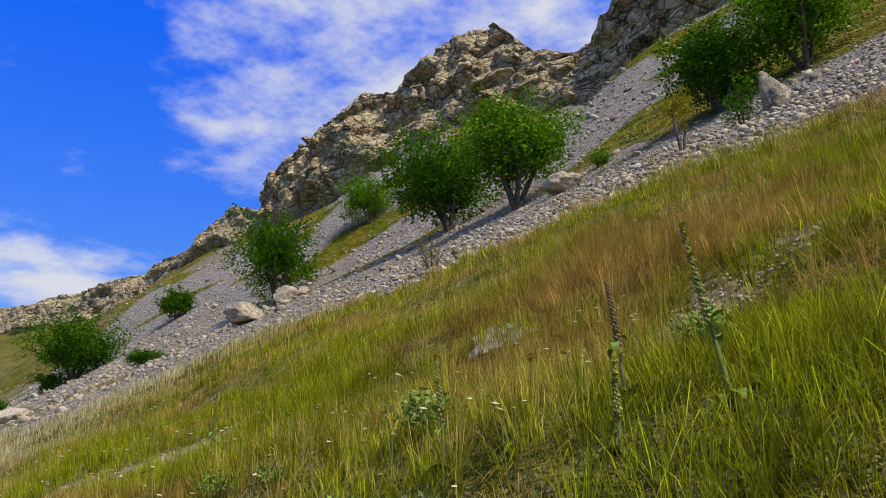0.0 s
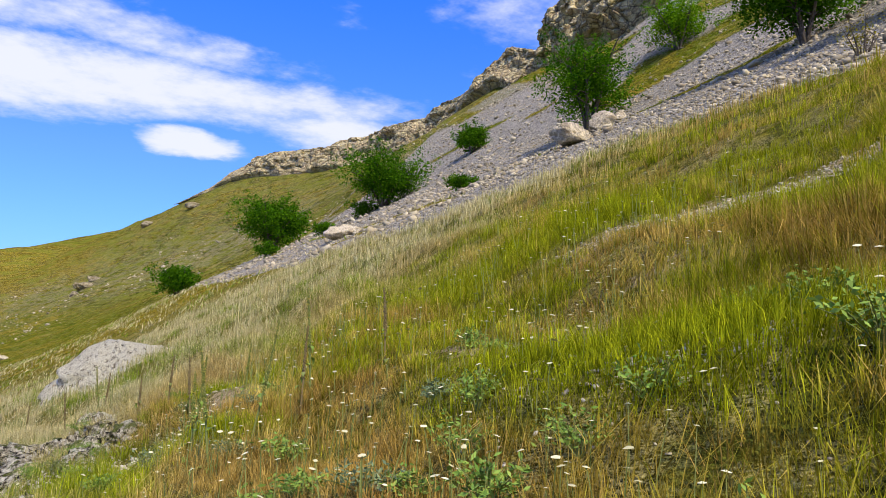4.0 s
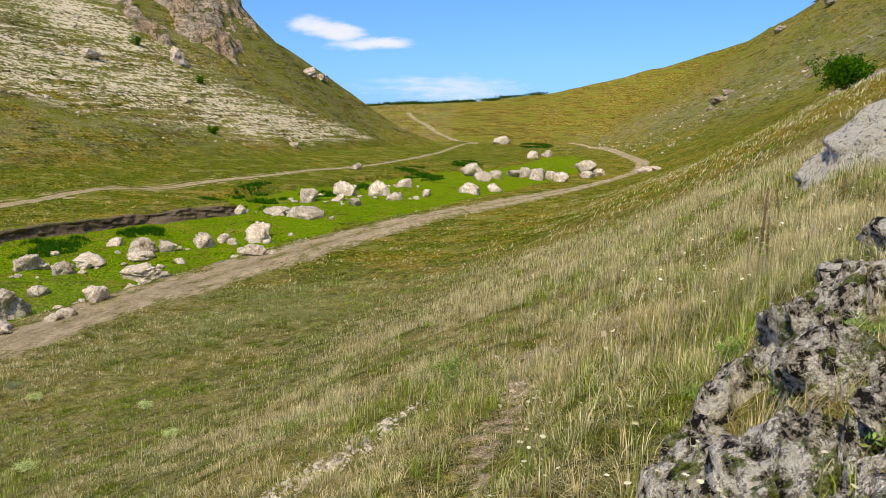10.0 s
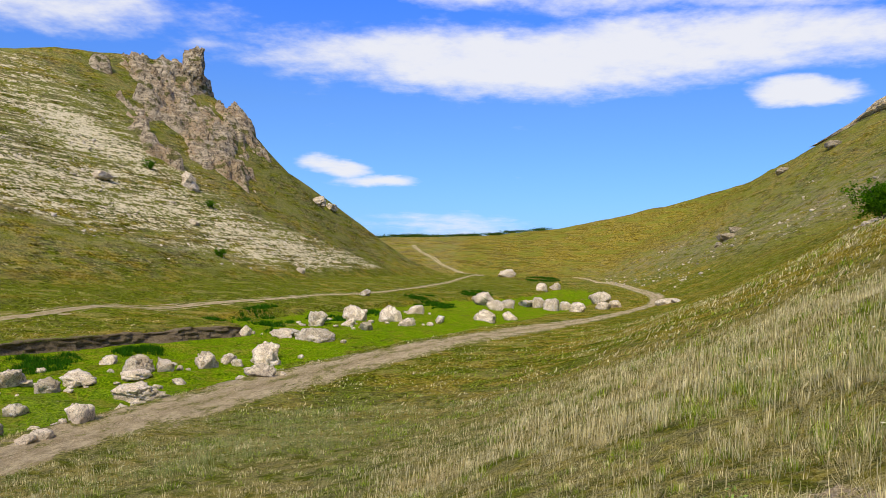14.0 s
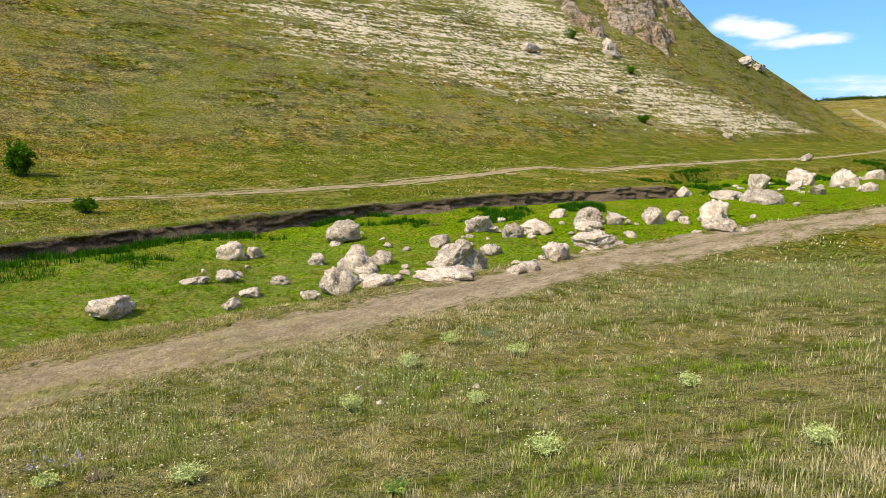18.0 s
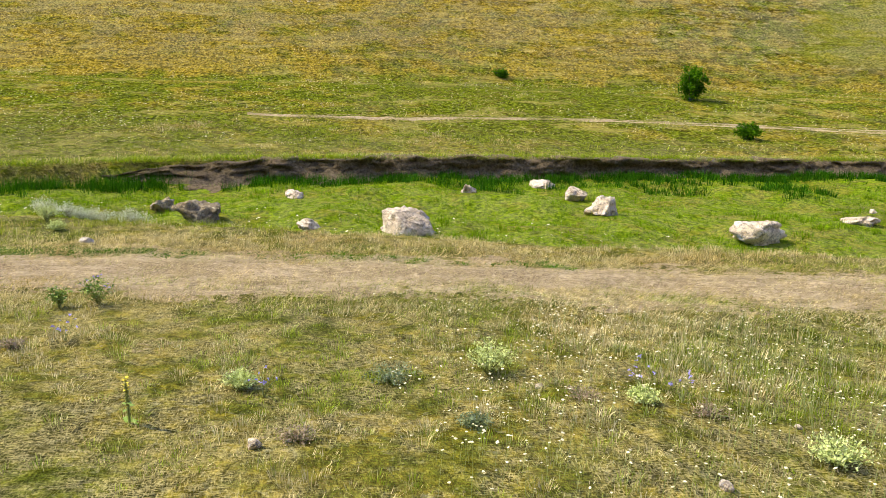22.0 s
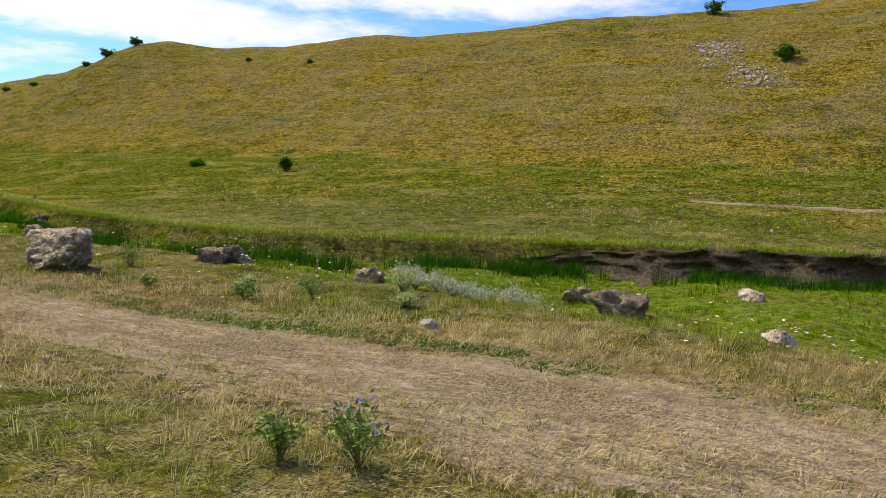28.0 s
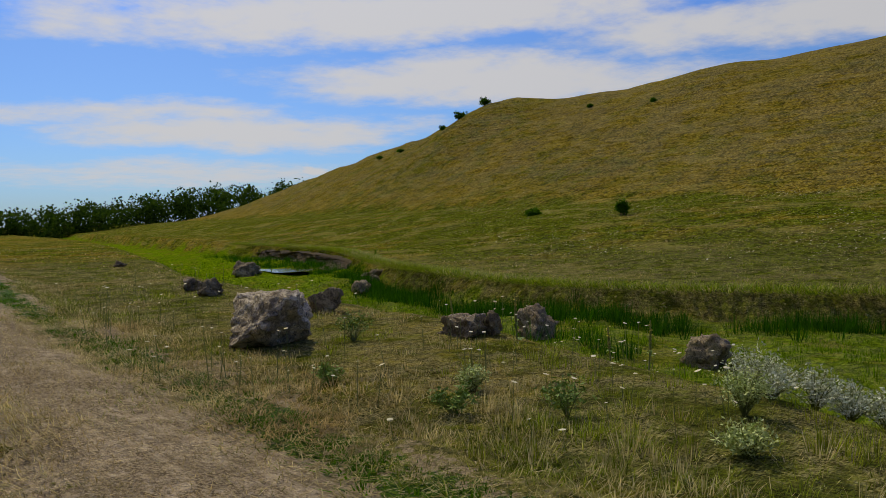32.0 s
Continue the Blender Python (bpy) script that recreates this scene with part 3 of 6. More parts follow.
chalk_mid = curve((70, 26), (90, 23), (105, 19.5), (118, 20), (138, 18), (150, 12.5), (165, 11), (190, 8.5), (215, 6))
chalk_half = curve((70, 1), (90, 2.5), (105, 4.5), (118, 6), (138, 7.5), (150, 7), (165, 4.5), (190, 2), (215, 0.8))


def chalk_amount(x, y, z):
    """Pale marl laid bare on the west hill: a slanting band and a scar beside the crag."""
    band = np.exp(-np.abs((z - chalk_mid(y)) / (1.35 * chalk_half(y))) ** 2.0) * smooth(66, 95, y) * smooth(215, 185, y)
    scar = np.exp(-(((y - 146) / 9) ** 2 + ((z - 30.5) / 7.5) ** 2))
    return np.maximum(np.maximum(0.70 * band, 1.25 * scar), 0.27 * smooth(9, 18, z) * smooth(55, 90, y) * smooth(175, 155, y)) * smooth(0, 6, foot_x(y) - x) * smooth(90, 70, foot_x(y) - x)


attribute(ground, "chalk", chalk_amount(GX, GY, GZ).ravel())
attribute(ground, "hill", ((0.34 + 0.66 * smooth(0, 70, GY)) * np.maximum(np.maximum(smooth(-1, 6, foot_x(GY) - GX), smooth(60, 110, GY) * smooth(-8, 4, _d)), smooth(262, 285, GY))).ravel())


# ---------- tracks ----------
def track_material():
    m = Mat("track_soil", 0.95, 0.1)
    a, b, c = m.noise(0.9, 4, 0.6), m.noise(9, 5, 0.7), m.noise(46, 3, 0.7)
    col = m.mix(m.ramp(b, 0.3, 0.7), (0.32, 0.24, 0.13), (0.62, 0.49, 0.29))
    col = m.mix(m.ramp(a, 0.42, 0.62, 0, 0.45), col, (0.68, 0.55, 0.34))
    col = m.mix(m.ramp(m.noise(20, 4, 0.7, (1, 0.7, 1)), 0.54, 0.66, 0, 0.75), col, (0.19, 0.145, 0.065))
    col = m.mix(m.ramp(c, 0.55, 0.75, 0, 0.6), col, (0.24, 0.18, 0.105))
    col = m.mix(m.ramp(m.noise(5, 5, 0.75, (1, 0.12, 1), turn=-6), 0.50, 0.60, 0, 0.65), col, (0.19, 0.15, 0.068))
    col = m.mix(m.ramp(m.noise(3.2, 6, 0.8, (1, 0.4, 1), turn=-6), 0.50, 0.58, 0, 0.62), col, (0.17, 0.125, 0.062))
    straw = m.fibres(60.0)
    col = m.mix(m.math("MULTIPLY", m.ramp(straw, 0.54, 0.68), m.ramp(m.noise(1.4, 4, 0.7), 0.38, 0.6, 0.25, 1.0)), col, (0.66, 0.52, 0.27))
    col = m.mix(m.ramp(m.noise(17, 4, 0.75, (1, 0.5, 1)), 0.56, 0.64, 0, 0.7), col, (0.14, 0.095, 0.042))
    litter = m.noise(13, 5, 0.75, (1, 0.6, 1))
    col = m.mix(m.math("MULTIPLY", m.attr("litter"), m.ramp(m.math("ADD", litter, m.ramp(a, 0.4, 0.6, -0.08, 0.08)), 0.45, 0.52)), col, m.mix(m.ramp(c, 0.4, 0.6), (0.13, 0.090, 0.040), (0.48, 0.37, 0.19)))
    grassy = m.mix(m.ramp(m.noise(7, 5, 0.7), 0.4, 0.6), (0.070, 0.070, 0.008), (0.26, 0.235, 0.05))
    edge = m.math("ADD", m.attr("edge"), m.math("ADD", m.ramp(m.noise(1.1, 6, 0.75, (1, 0.35, 1), turn=-8), 0.38, 0.62, -0.32, 0.32), m.ramp(b, 0.38, 0.62, -0.22, 0.22)))
    col = m.mix(m.ramp(edge, 0.72, 0.98), col, grassy)
    mat = m.math("ADD", m.attr("mat"), m.math("ADD", m.ramp(m.noise(2.2, 4, 0.7), 0.4, 0.6, -0.35, 0.25), m.ramp(b, 0.4, 0.6, -0.25, 0.25)))
    col = m.mix(m.ramp(mat, 0.45, 0.7), col, m.mix(m.ramp(c, 0.4, 0.6), (0.022, 0.055, 0.004), (0.11, 0.20, 0.012)))
    m.bump(m.math("ADD", m.math("MULTIPLY", b, 1.0), m.math("MULTIPLY", c, 0.6)), 1.0, 0.09)
    return m.colour(col)


TRACK = track_material()


def lay_track(name, centre, half, ys, label, proud=0.045, fade=None, widen=0.0):
    s = np.linspace(-1.25, 1.25, 41)
    Y, S = np.meshgrid(ys, s, indexing="ij")
    X = centre(Y) + S * (half + widen * smooth(18, 46, Y) * smooth(120, 90, Y))
    e = np.abs(S) + 0.12 * fbm(X / 1.3, Y / 1.3, 41, 3) + 0.10 * fbm(X * 2.5, Y * 2.5, 44, 2)
    Z = surface(X, Y) + proud - 0.16 * smooth(0.72, 1.25, e) - 0.035 * np.exp(-((np.abs(S) - 0.52) / 0.2) ** 2) + 0.012 * fbm(X * 2.2, Y * 2.2, 46, 2)
    ob = mesh_object(name, np.stack([X, Y, Z], -1), grid_faces(len(ys), len(s)), TRACK)
    middle = 0.62 * np.exp(-(S / 0.22) ** 2) * smooth(14, 30, Y)
    attribute(ob, "edge", (np.maximum(e, middle) + (fade(Y) if fade else 0 * Y)).ravel())
    attribute(ob, "mat", (np.exp(-(((X - centre(Y)) + 0.9) / 0.24) ** 2) * smooth(9, 4, Y) * (half > 1)).ravel())
    attribute(ob, "litter", (np.exp(-((np.abs(S) - 0.05) / 0.30) ** 2) * 0.9 + 0.75 * smooth(0.5, 0.9, np.abs(S))).ravel())
    return tagged(ob, label, "track", kind="structure")


lay_track("road", track_x, 1.5, spaced((-120, -20, 0.9), (-20, 34, 0.22), (34, 90, 0.6), (90, 290, 1.6)), "pale dry dirt farm track with worn ruts through grass", fade=lambda y: 0.20 * smooth(16, 45, y), widen=1.1)
lay_track("road_far", far_track_x, 0.95, spaced((5, 60, 0.5), (60, 290, 1.5)), "narrow pale dirt track along the foot of the hill", 0.02, widen=0.5, fade=lambda y: 0.10 + 0.50 * smooth(62, 14, y))
_u = np.linspace(0, 1, 70)
_yy = 262 + 120 * _u


def climb_x(y):
    return -10 - 40 * smooth(250, 400, y)


lay_track("road_climb", climb_x, 1.6, _yy, "faint dirt track climbing the far grassy slope", fade=lambda y: 0.32 + 0 * y)


# ---------- stream bank ----------
def bank_material():
    m = Mat("bank_earth", 0.95, 0.1)
    a, b = m.noise(1.1, 5, 0.65, (1, 1, 2.5)), m.noise(9, 5, 0.7)
    col = m.mix(m.ramp(b, 0.3, 0.7), (0.075, 0.055, 0.030), (0.25, 0.19, 0.11))
    col = m.mix(m.ramp(a, 0.5, 0.75, 0, 0.7), col, (0.27, 0.21, 0.125))
    m.bump(b, 1.0, 0.2)
    return m.colour(col)


BANK = bank_material()


def build_bank(name, y0, y1, lean, tall):
    ys = np.arange(y0, y1, 0.13)
    v = np.concatenate([np.linspace(-0.2, 1, 18), [1.02, 1.03]])
    Y, V = np.meshgrid(ys, v, indexing="ij")
    low, high = bed_level(Y) - 0.05, terrace_level(Y) + 0.02
    ends = smooth(y0, y0 + 9, Y) * smooth(y1, y1 - 5, Y)
    slump = smooth(0.0, 0.5, fbm(Y / 5, 0 * Y, 53, 2))
    high = low + (high - low) * (0.2 + 0.8 * ends) * tall * (1 - 0.15 * slump) + 0.06 * fbm(Y / 0.8, 0 * Y, 59, 3)
    up_ = np.clip(V, -0.2, 1)
    X = bank_x(Y) + 0.60 - 1.2 * (1 - ends) + (lean + 0.7 * slump) * (1 - up_) ** 1.7 + 0.22 * fbm(Y / 2.1, V, 51, 2) + 0.15 * fbm(Y * 1.3, V * 5, 55, 3) + 0.06 * np.round(2 * fbm(Y * 2.5, V * 4, 58, 2)) - 25 * np.maximum(V - 1, 0)
    Z = low + (high - low) * up_
    ob = mesh_object(name, np.stack([X, Y, Z], -1), grid_faces(len(ys), len(v)), BANK, shade=False)
    return tagged(ob, "dark eroded earth bank of the stream bed", "bank", kind="structure")


build_bank("bank_north", -2, 75, 0.45, 1.0)
build_bank("bank_south", -54, -27, 0.6, 0.62)


# ---------- cliffs ----------
def build_cliff(name, y0, y1, step, rows, label):
    ys = np.arange(y0, y1, step)
    v = np.concatenate([np.linspace(-0.25, 1.0, rows), [1.01, 1.015]])
    Y, V = np.meshgrid(ys, v, indexing="ij")
    h = cliff_high(Y)
    base = rim_level(Y) - h
    top = rim_level(Y) + 0.7 * fbm(Y / 6, 0 * Y, 61, 2) * smooth(110, 80, Y) + 0.2
    Z = base + (top - base) * np.clip(V, -0.3, 1)
    back = 0.7 + 4.2 * np.clip(V, 0, 1) ** 1.3
    big = 2.2 * fbm(Y / 16, Z / 9, 63, 2) + 1.3 * np.abs(fbm(Y / 6 + 4, Z / 5, 65, 2))
    wy, wz = Y + 1.1 * fbm(Y / 3.1, Z / 3.1, 66, 3), Z + 0.7 * fbm(Y / 3.4, Z / 2.7, 68, 3)

    def blocks(cy, cz, seed):
        row = np.floor(wz / cz).astype(np.int64)
        col = np.floor(wy / cy + 0.5 * (row % 2) + 0.37 * row).astype(np.int64)
        return _hash(col, row, seed)

    crag = 1.5 * blocks(3.6, 2.3, 67) + 0.75 * blocks(1.5, 0.95, 69) + 0.12 * fbm(Y / 0.7, Z / 0.6, 70, 2)
    strata = 0.55 * np.abs(((Z + 0.8 * vnoise(Y / 7, Z / 7, 71)) / 2.3) % 1 - 0.5)
    damp = smooth(0.2, 3, h) * smooth(-0.25, 0.1, V)
    X = cliff_x(Y) + back - 1.6 - (big + crag + strata) * damp * np.clip(h / 11, 0.3, 1.2)
    X[:, -2] += 2.5
    X[:, -1] += 9
    Z[:, -1] = np.minimum(Z[:, -1], surface(X[:, -1], Y[:, -1]) - 0.2)
    ob = mesh_object(name, np.stack([X, Y, Z], -1), grid_faces(len(ys), len(v)), CLIFF, shade=False)
    return tagged(ob, label, "cliff", kind="structure")


build_cliff("cliff_near", -70, 96, 0.32, 64, "weathered brown limestone cliff above the scree")
build_cliff("cliff_far", 96, 305, 0.55, 34, "low limestone cliff band below the skyline")


# ---------- rocks ----------
def unit_sphere(sub):
    bm = bmesh.new()
    bmesh.ops.create_icosphere(bm, subdivisions=sub, radius=1)
    v = np.array([p.co[:] for p in bm.verts])
    f = np.array([[p.index for p in q.verts] for q in bm.faces])
    bm.free()
    return v, f


SPHERES = {k: unit_sphere(k) for k in (2, 3, 4, 5)}


def fbm3(p, scale, seed, octaves=4):
    x, y, z = (p * scale).T
    s, amp = 0, 1
    for o in range(octaves):
        k = 2**o
        s = s + amp * (vnoise(x * k + 0.7 * z * k, y * k, seed + o) + vnoise(y * k + 3.1, z * k - 0.6 * x * k, seed + o + 31) + vnoise(z * k, x * k + 5.2, seed + o + 67)) / 1.8
        amp *= 0.52
    return s


def rock_verts(w, d, h, seed, sub=3, cuts=9, rough=0.11, boxy=0.0):
    rng = np.random.default_rng(seed)
    v, f = SPHERES[sub]
    v = v.copy()
    if boxy:
        v = v / (np.abs(v) ** 6).sum(1, keepdims=True) ** (1 / 6 * boxy)
    for _ in range(cuts):
        n = rng.normal(size=3)
        n /= np.linalg.norm(n)
        off = rng.uniform(0.42, 0.82) * (1 + 0.45 * boxy)
        s = v @ n - off
        v = v - np.where(s > 0, s * 1.0, 0)[:, None] * n
    r = 1 + 0.7 * rough * fbm3(v, 1.6, seed, 3) - 1.3 * rough * np.abs(fbm3(v, 2.7, seed + 9, 4)) + 0.22 * rough * np.round(1.5 * fbm3(v, 4.2, seed + 17, 2)) / 1.5 + 0.34 * rough * fbm3(v, 9, seed + 23, 3)
    v = v * r[:, None]
    v = v / np.abs(v).max(0)
    return v * np.array([w / 2, d / 2, h / 2]), f


def rock(name, x, y, w, h, seed, label, material=None, depth=None, sink=0.30, turn=None, sub=3, group="", cuts=9, rough=0.11, boxy=0.0, tilt=(0, 0), category="rock"):
    rng = np.random.default_rng(seed + 1000)
    d = depth or w * rng.uniform(0.7, 1.05)
    v, f = rock_verts(w, d, h * (1 + sink), seed, sub, cuts, rough, boxy)
    ob = mesh_object(name, v, f, material or LIMESTONE, shade=False)
    a = rng.uniform(0, 360) if turn is None else turn
    ob.matrix_basis = pose(x, y, land_at(x, y) + h * (0.5 - 0.5 * sink), tilt[0], tilt[1], a)
    return tagged(ob, label, category, group)


PINK = rock_material("pinkish_limestone", (0.88, 0.75, 0.54), (0.68, 0.55, 0.38), (0.34, 0.265, 0.175), 1.6, 0.05)
BLOCK = rock_material("weathered_block", (0.80, 0.70, 0.50), (0.52, 0.43, 0.29), (0.17, 0.135, 0.085), 1.7, 0.06)


def lichen_material(name, white, moss):
    """Rough limestone crusted with grey, white and black lichen."""
    m = Mat(name, 0.95, 0.05)
    a, b, c, d = m.noise(2.2, 5, 0.7), m.noise(9.5, 5, 0.75), m.noise(30, 4, 0.8), m.noise(5, 5, 0.7)
    grey = m.mix(m.ramp(a, 0.42, 0.60), (0.30, 0.26, 0.19), (0.50, 0.43, 0.30))
    col = m.mix(m.ramp(b, 0.42 - white, 0.46 - white), (0.022, 0.019, 0.014), grey)
    col = m.mix(m.ramp(b, 0.495 - white, 0.53 - white), col, m.mix(m.ramp(c, 0.4, 0.6), (0.66, 0.59, 0.44), (0.94, 0.88, 0.70)))
    col = m.mix(m.ramp(c, 0.58, 0.64, 0, 0.8), col, (0.05, 0.043, 0.032))
    col = m.mix(m.ramp(d, 0.66 - moss, 0.72 - moss, 0, 0.85), col, m.mix(m.ramp(c, 0.4, 0.6), (0.05, 0.075, 0.008), (0.20, 0.23, 0.03)))
    col = m.mix(m.ramp(m.noise(3.1, 4, 0.7, (1, 1, 1.4)), 0.66, 0.72, 0, 0.6), col, (0.62, 0.32, 0.09))
    m.bump(m.math("ADD", m.math("ADD", a, m.math("MULTIPLY", b, 1.4)), m.math("MULTIPLY", c, 0.6)), 1.0, 0.14)
    return m.colour(col)


LICHEN = lichen_material("lichen_rock", -0.008, 0.12)
PALELICHEN = lichen_material("pale_lichen_rock", 0.07, 0.0)
# grey slope rock; also holds the shade of backlit boulders in its colour
DARKROCK = rock_material("grey_and_shaded_rock", (0.48, 0.40, 0.25), (0.27, 0.215, 0.13), (0.09, 0.075, 0.048), 1.6, 0.14)

# boulders in the stream bed: x, y, width, height
reach_a = [(-21.5, 31.8, 2.26, 1.69), (-25.4, 36.2, 0.93, 0.85), (-18.3, 26.7, 2.18, 0.33), (-22.7, 26.3, 1.46, 0.87), (-22.4, 28, 1.53, 0.57),
    (-24.6, 29.5, 1.44, 1.06), (-25.1, 31.7, 0.9, 0.47), (-24.1, 29.4, 0.88, 0.33), (-27.3, 29.9, 0.7, 0.51), (-30.9, 35.6, 1.74, 0.98), (-30.9, 28.7,
    1.18, 0.95), (-30.4, 29.4, 0.67, 0.43), (-27, 42.3, 1.25, 1.25), (-26.5, 42.9, 0.94, 0.38), (-28.8, 48, 0.71, 0.43), (-24.1, 41.1, 1.12, 0.82), (-25,
    45.3, 1.62, 0.71), (-27, 52.2, 0.98, 0.53), (-23.2, 48.8, 2.05, 1.02), (-21.8, 49, 1.18, 0.74), (-22.5, 46.8, 1.47, 0.46), (-20.9, 52.6, 1.5, 0.9)]
reach_b = [(-20.2, 55, 0.93, 0.89), (-18.2, 56.8, 2.33, 1.43), (-15.1, 45.5, 1.46, 0.59), (-19.6, 41.1, 2.38, 0.78), (-17.5, 32.2, 1.12, 0.6), (-23,
    36.9, 0.92, 0.48), (-24.9, 24.2, 0.6, 0.3), (-23.8, 22.4, 0.6, 0.31), (-27.6, 25.5, 1.07, 0.37), (-27.7, 24.2, 0.94, 0.28), (-25.6, 26.3, 0.65, 0.29),
    (-22.8, 25, 0.65, 0.3), (-24.8, 71.1, 1.37, 0.88), (-21.7, 72.6, 2.45, 0.59), (-18.2, 70, 2.54, 0.92), (-21.8, 85, 2.39, 1.42), (-19.1, 92.5, 3.05,
    1.95), (-18.6, 85.9, 1.41, 0.79), (-16.1, 82, 1.6, 1.06), (-15.4, 94.3, 2.56, 1.58), (-12.9, 89.4, 1.99, 0.8), (-14.1, 106.2, 2.05, 1.23)]
reach_c = [(-9.8, 94.5, 1.18, 0.83), (-24.3, 124.9, 1.5, 1.09), (-20.1, 46.9, 0.8, 0.32), (-28, 35.7, 0.38, 0.22), (-26.3, 34.8, 0.42, 0.21), (-5.6,
    131.9, 4.07, 1.99), (-3.7, 122, 2.49, 1.33), (-1.9, 127.4, 2.17, 1.21), (1, 131.9, 2.68, 1.43), (2.7, 132.1, 2.68, 1.61), (5, 126.9, 2.72, 2.21), (7,
    129.8, 1.91, 1.74), (7.8, 116.2, 2, 1.39), (13.8, 140, 3.25, 1.86), (12.3, 124.1, 2.05, 0.98), (14.9, 128.9, 2.12, 1.02), (21, 122.1, 2.37, 1.11),
    (22, 118.6, 1.37, 0.61), (5.9, 195.7, 2.94, 2.14), (10.6, 216.2, 2.95, 1.92), (-3.2, 287.4, 6.01, 2.8), (-4.7, 97.4, 2.3, 1.18), (-1.7, 103.7, 1.74,
    0.98)]
reach_d = [(-26.8, 10.4, 1.4, 0.6), (-29.7, 16.8, 1.09, 0.63), (-32, 16.8, 0.68, 0.43), (-26.1, 19.8, 1.31, 0.57), (-34, 13.5, 0.69, 0.28), (-32.5,
    7.5, 0.54, 0.24), (-27.6, 8, 0.63, 0.25), (-35.5, 16.7, 0.98, 0.31), (-23.5, -0.6, 0.64, 0.22), (-28.4, 5.2, 1.26, 0.55), (-31.6, 3.6, 0.65, 0.41),
    (-30.3, -1.3, 0.56, 0.34), (-32.8, 7.4, 0.43, 0.21), (-38, -21.3, 1.23, 0.44), (-23.9, -4, 0.55, 0.34), (-34.9, -17.9, 0.75, 0.43), (-37.2, -20, 0.52,
    0.33), (-29.1, -4.3, 1.01, 0.62), (-23.7, -0.4, 0.26, 0.26), (-29.3, -0.8, 0.99, 0.52), (-24.5, -9.7, 0.71, 0.24), (-24.1, -8.1, 0.54, 0.32), (-27,
    -20.8, 0.53, 0.27), (-37.4, -31.6, 1.8, 0.75)]
for k, (x, y, w, h) in enumerate(reach_a + reach_b + reach_c):
    big = w > 1.2
    rock("boulder", x, y, w * 1.2, min(h, 0.62 * w) * 1.12, 100 + k, "large pale limestone boulder in the green stream bed" if big else "small pale limestone boulder in the green stream bed",
         PINK if (k % 3 and y < 80) else LIMESTONE, sub=5 if (w > 1.9 and y < 55) else 4 if y < 100 else 3, group="boulders in the stream bed", cuts=7 + k % 5, rough=0.15, boxy=0.3, sink=0.6)
for k, (x, y, w, h) in enumerate(reach_a + reach_b):
    if w > 1.0:
        r = np.random.default_rng(3000 + k)
        for _ in range(3):
            a, q, s = r.uniform(0, 6.28), r.uniform(0.6, 1.3) * w, r.uniform(0.18, 0.42) * w
            rock("stone", x + q * math.cos(a), y + q * math.sin(a), s, s * r.uniform(0.35, 0.55), 3100 + 7 * k + _, "small pale stone beside a boulder in the stream bed", PINK, sub=3, cuts=8, rough=0.16, boxy=0.3, sink=0.5, group="small stones in the stream bed", category="stone")
for k, (x, y, w, h) in enumerate(reach_d):
    # backlit boulders: their shade is put into a darker rock colour
    dark = y < 7 and k > 7
    rock("boulder", x, y, w * 1.12, h * 1.1, 300 + k, "weathered boulder beside the reedy stream, coloured dark for backlit shade" if dark else "pale boulder in the green stream bed",
         DARKROCK if dark else PINK, sub=4, group="boulders in the stream bed", cuts=8 + k % 5, rough=0.24 if dark else 0.16, boxy=0.3, sink=0.45)

cube = rock("boulder", -21.78, -2.02, 1.30, 0.62, 79, "big squarish grey limestone block beside the track", BLOCK, depth=0.95, sink=0.12, turn=52, sub=5, cuts=3, rough=0.13, boxy=1.0, tilt=(3, -4), category="boulder")
rock("stone", -20.3, 4.5, 0.26, 0.13, 78, "small white stone at the edge of the track", rock_material("white_stone", (0.86, 0.80, 0.66), (0.72, 0.65, 0.52), (0.5, 0.44, 0.34), 3.0, 0.05), sub=4, cuts=12, rough=0.2, boxy=0.4, category="stone")

# outcrops on the slope beside the path
rock("boulder", 7.9, 16.3, 5.6, 1.0, 81, "long pale lichen-spotted boulder bedded in the slope", PALELICHEN, depth=4.4, sink=1.9, turn=12, sub=5, cuts=4, rough=0.09, tilt=(0, -17), category="boulder")
outcrop = [(1.15, 4.55, 0.95, 0.62, 0), (1.75, 5.5, 0.9, 0.7, 40), (1.9, 6.4, 1.0, 0.55, 80), (2.7, 7.3, 1.5, 0.5, 30), (3.5, 7.8, 1.6, 0.5, 60), (2.3, 4.3, 1.1, 0.42, 20), (2.9, 5.4, 1.3, 0.34, 50),
           (1.35, 3.5, 0.7, 0.36, 70), (3.5, 4.6, 1.2, 0.3, 15), (4.3, 6.6, 1.3, 0.36, 35)]
outcrop += [(0.95, 5.0, 0.7, 0.4, 10), (1.6, 4.5, 0.8, 0.4, 65), (2.0, 4.85, 0.8, 0.36, 25), (2.5, 6.7, 0.9, 0.36, 50), (3.9, 4.7, 0.6, 0.3, 0), (4.2, 6.6, 0.8, 0.3, 33), (2.6, 3.4, 0.5, 0.25, 75)]
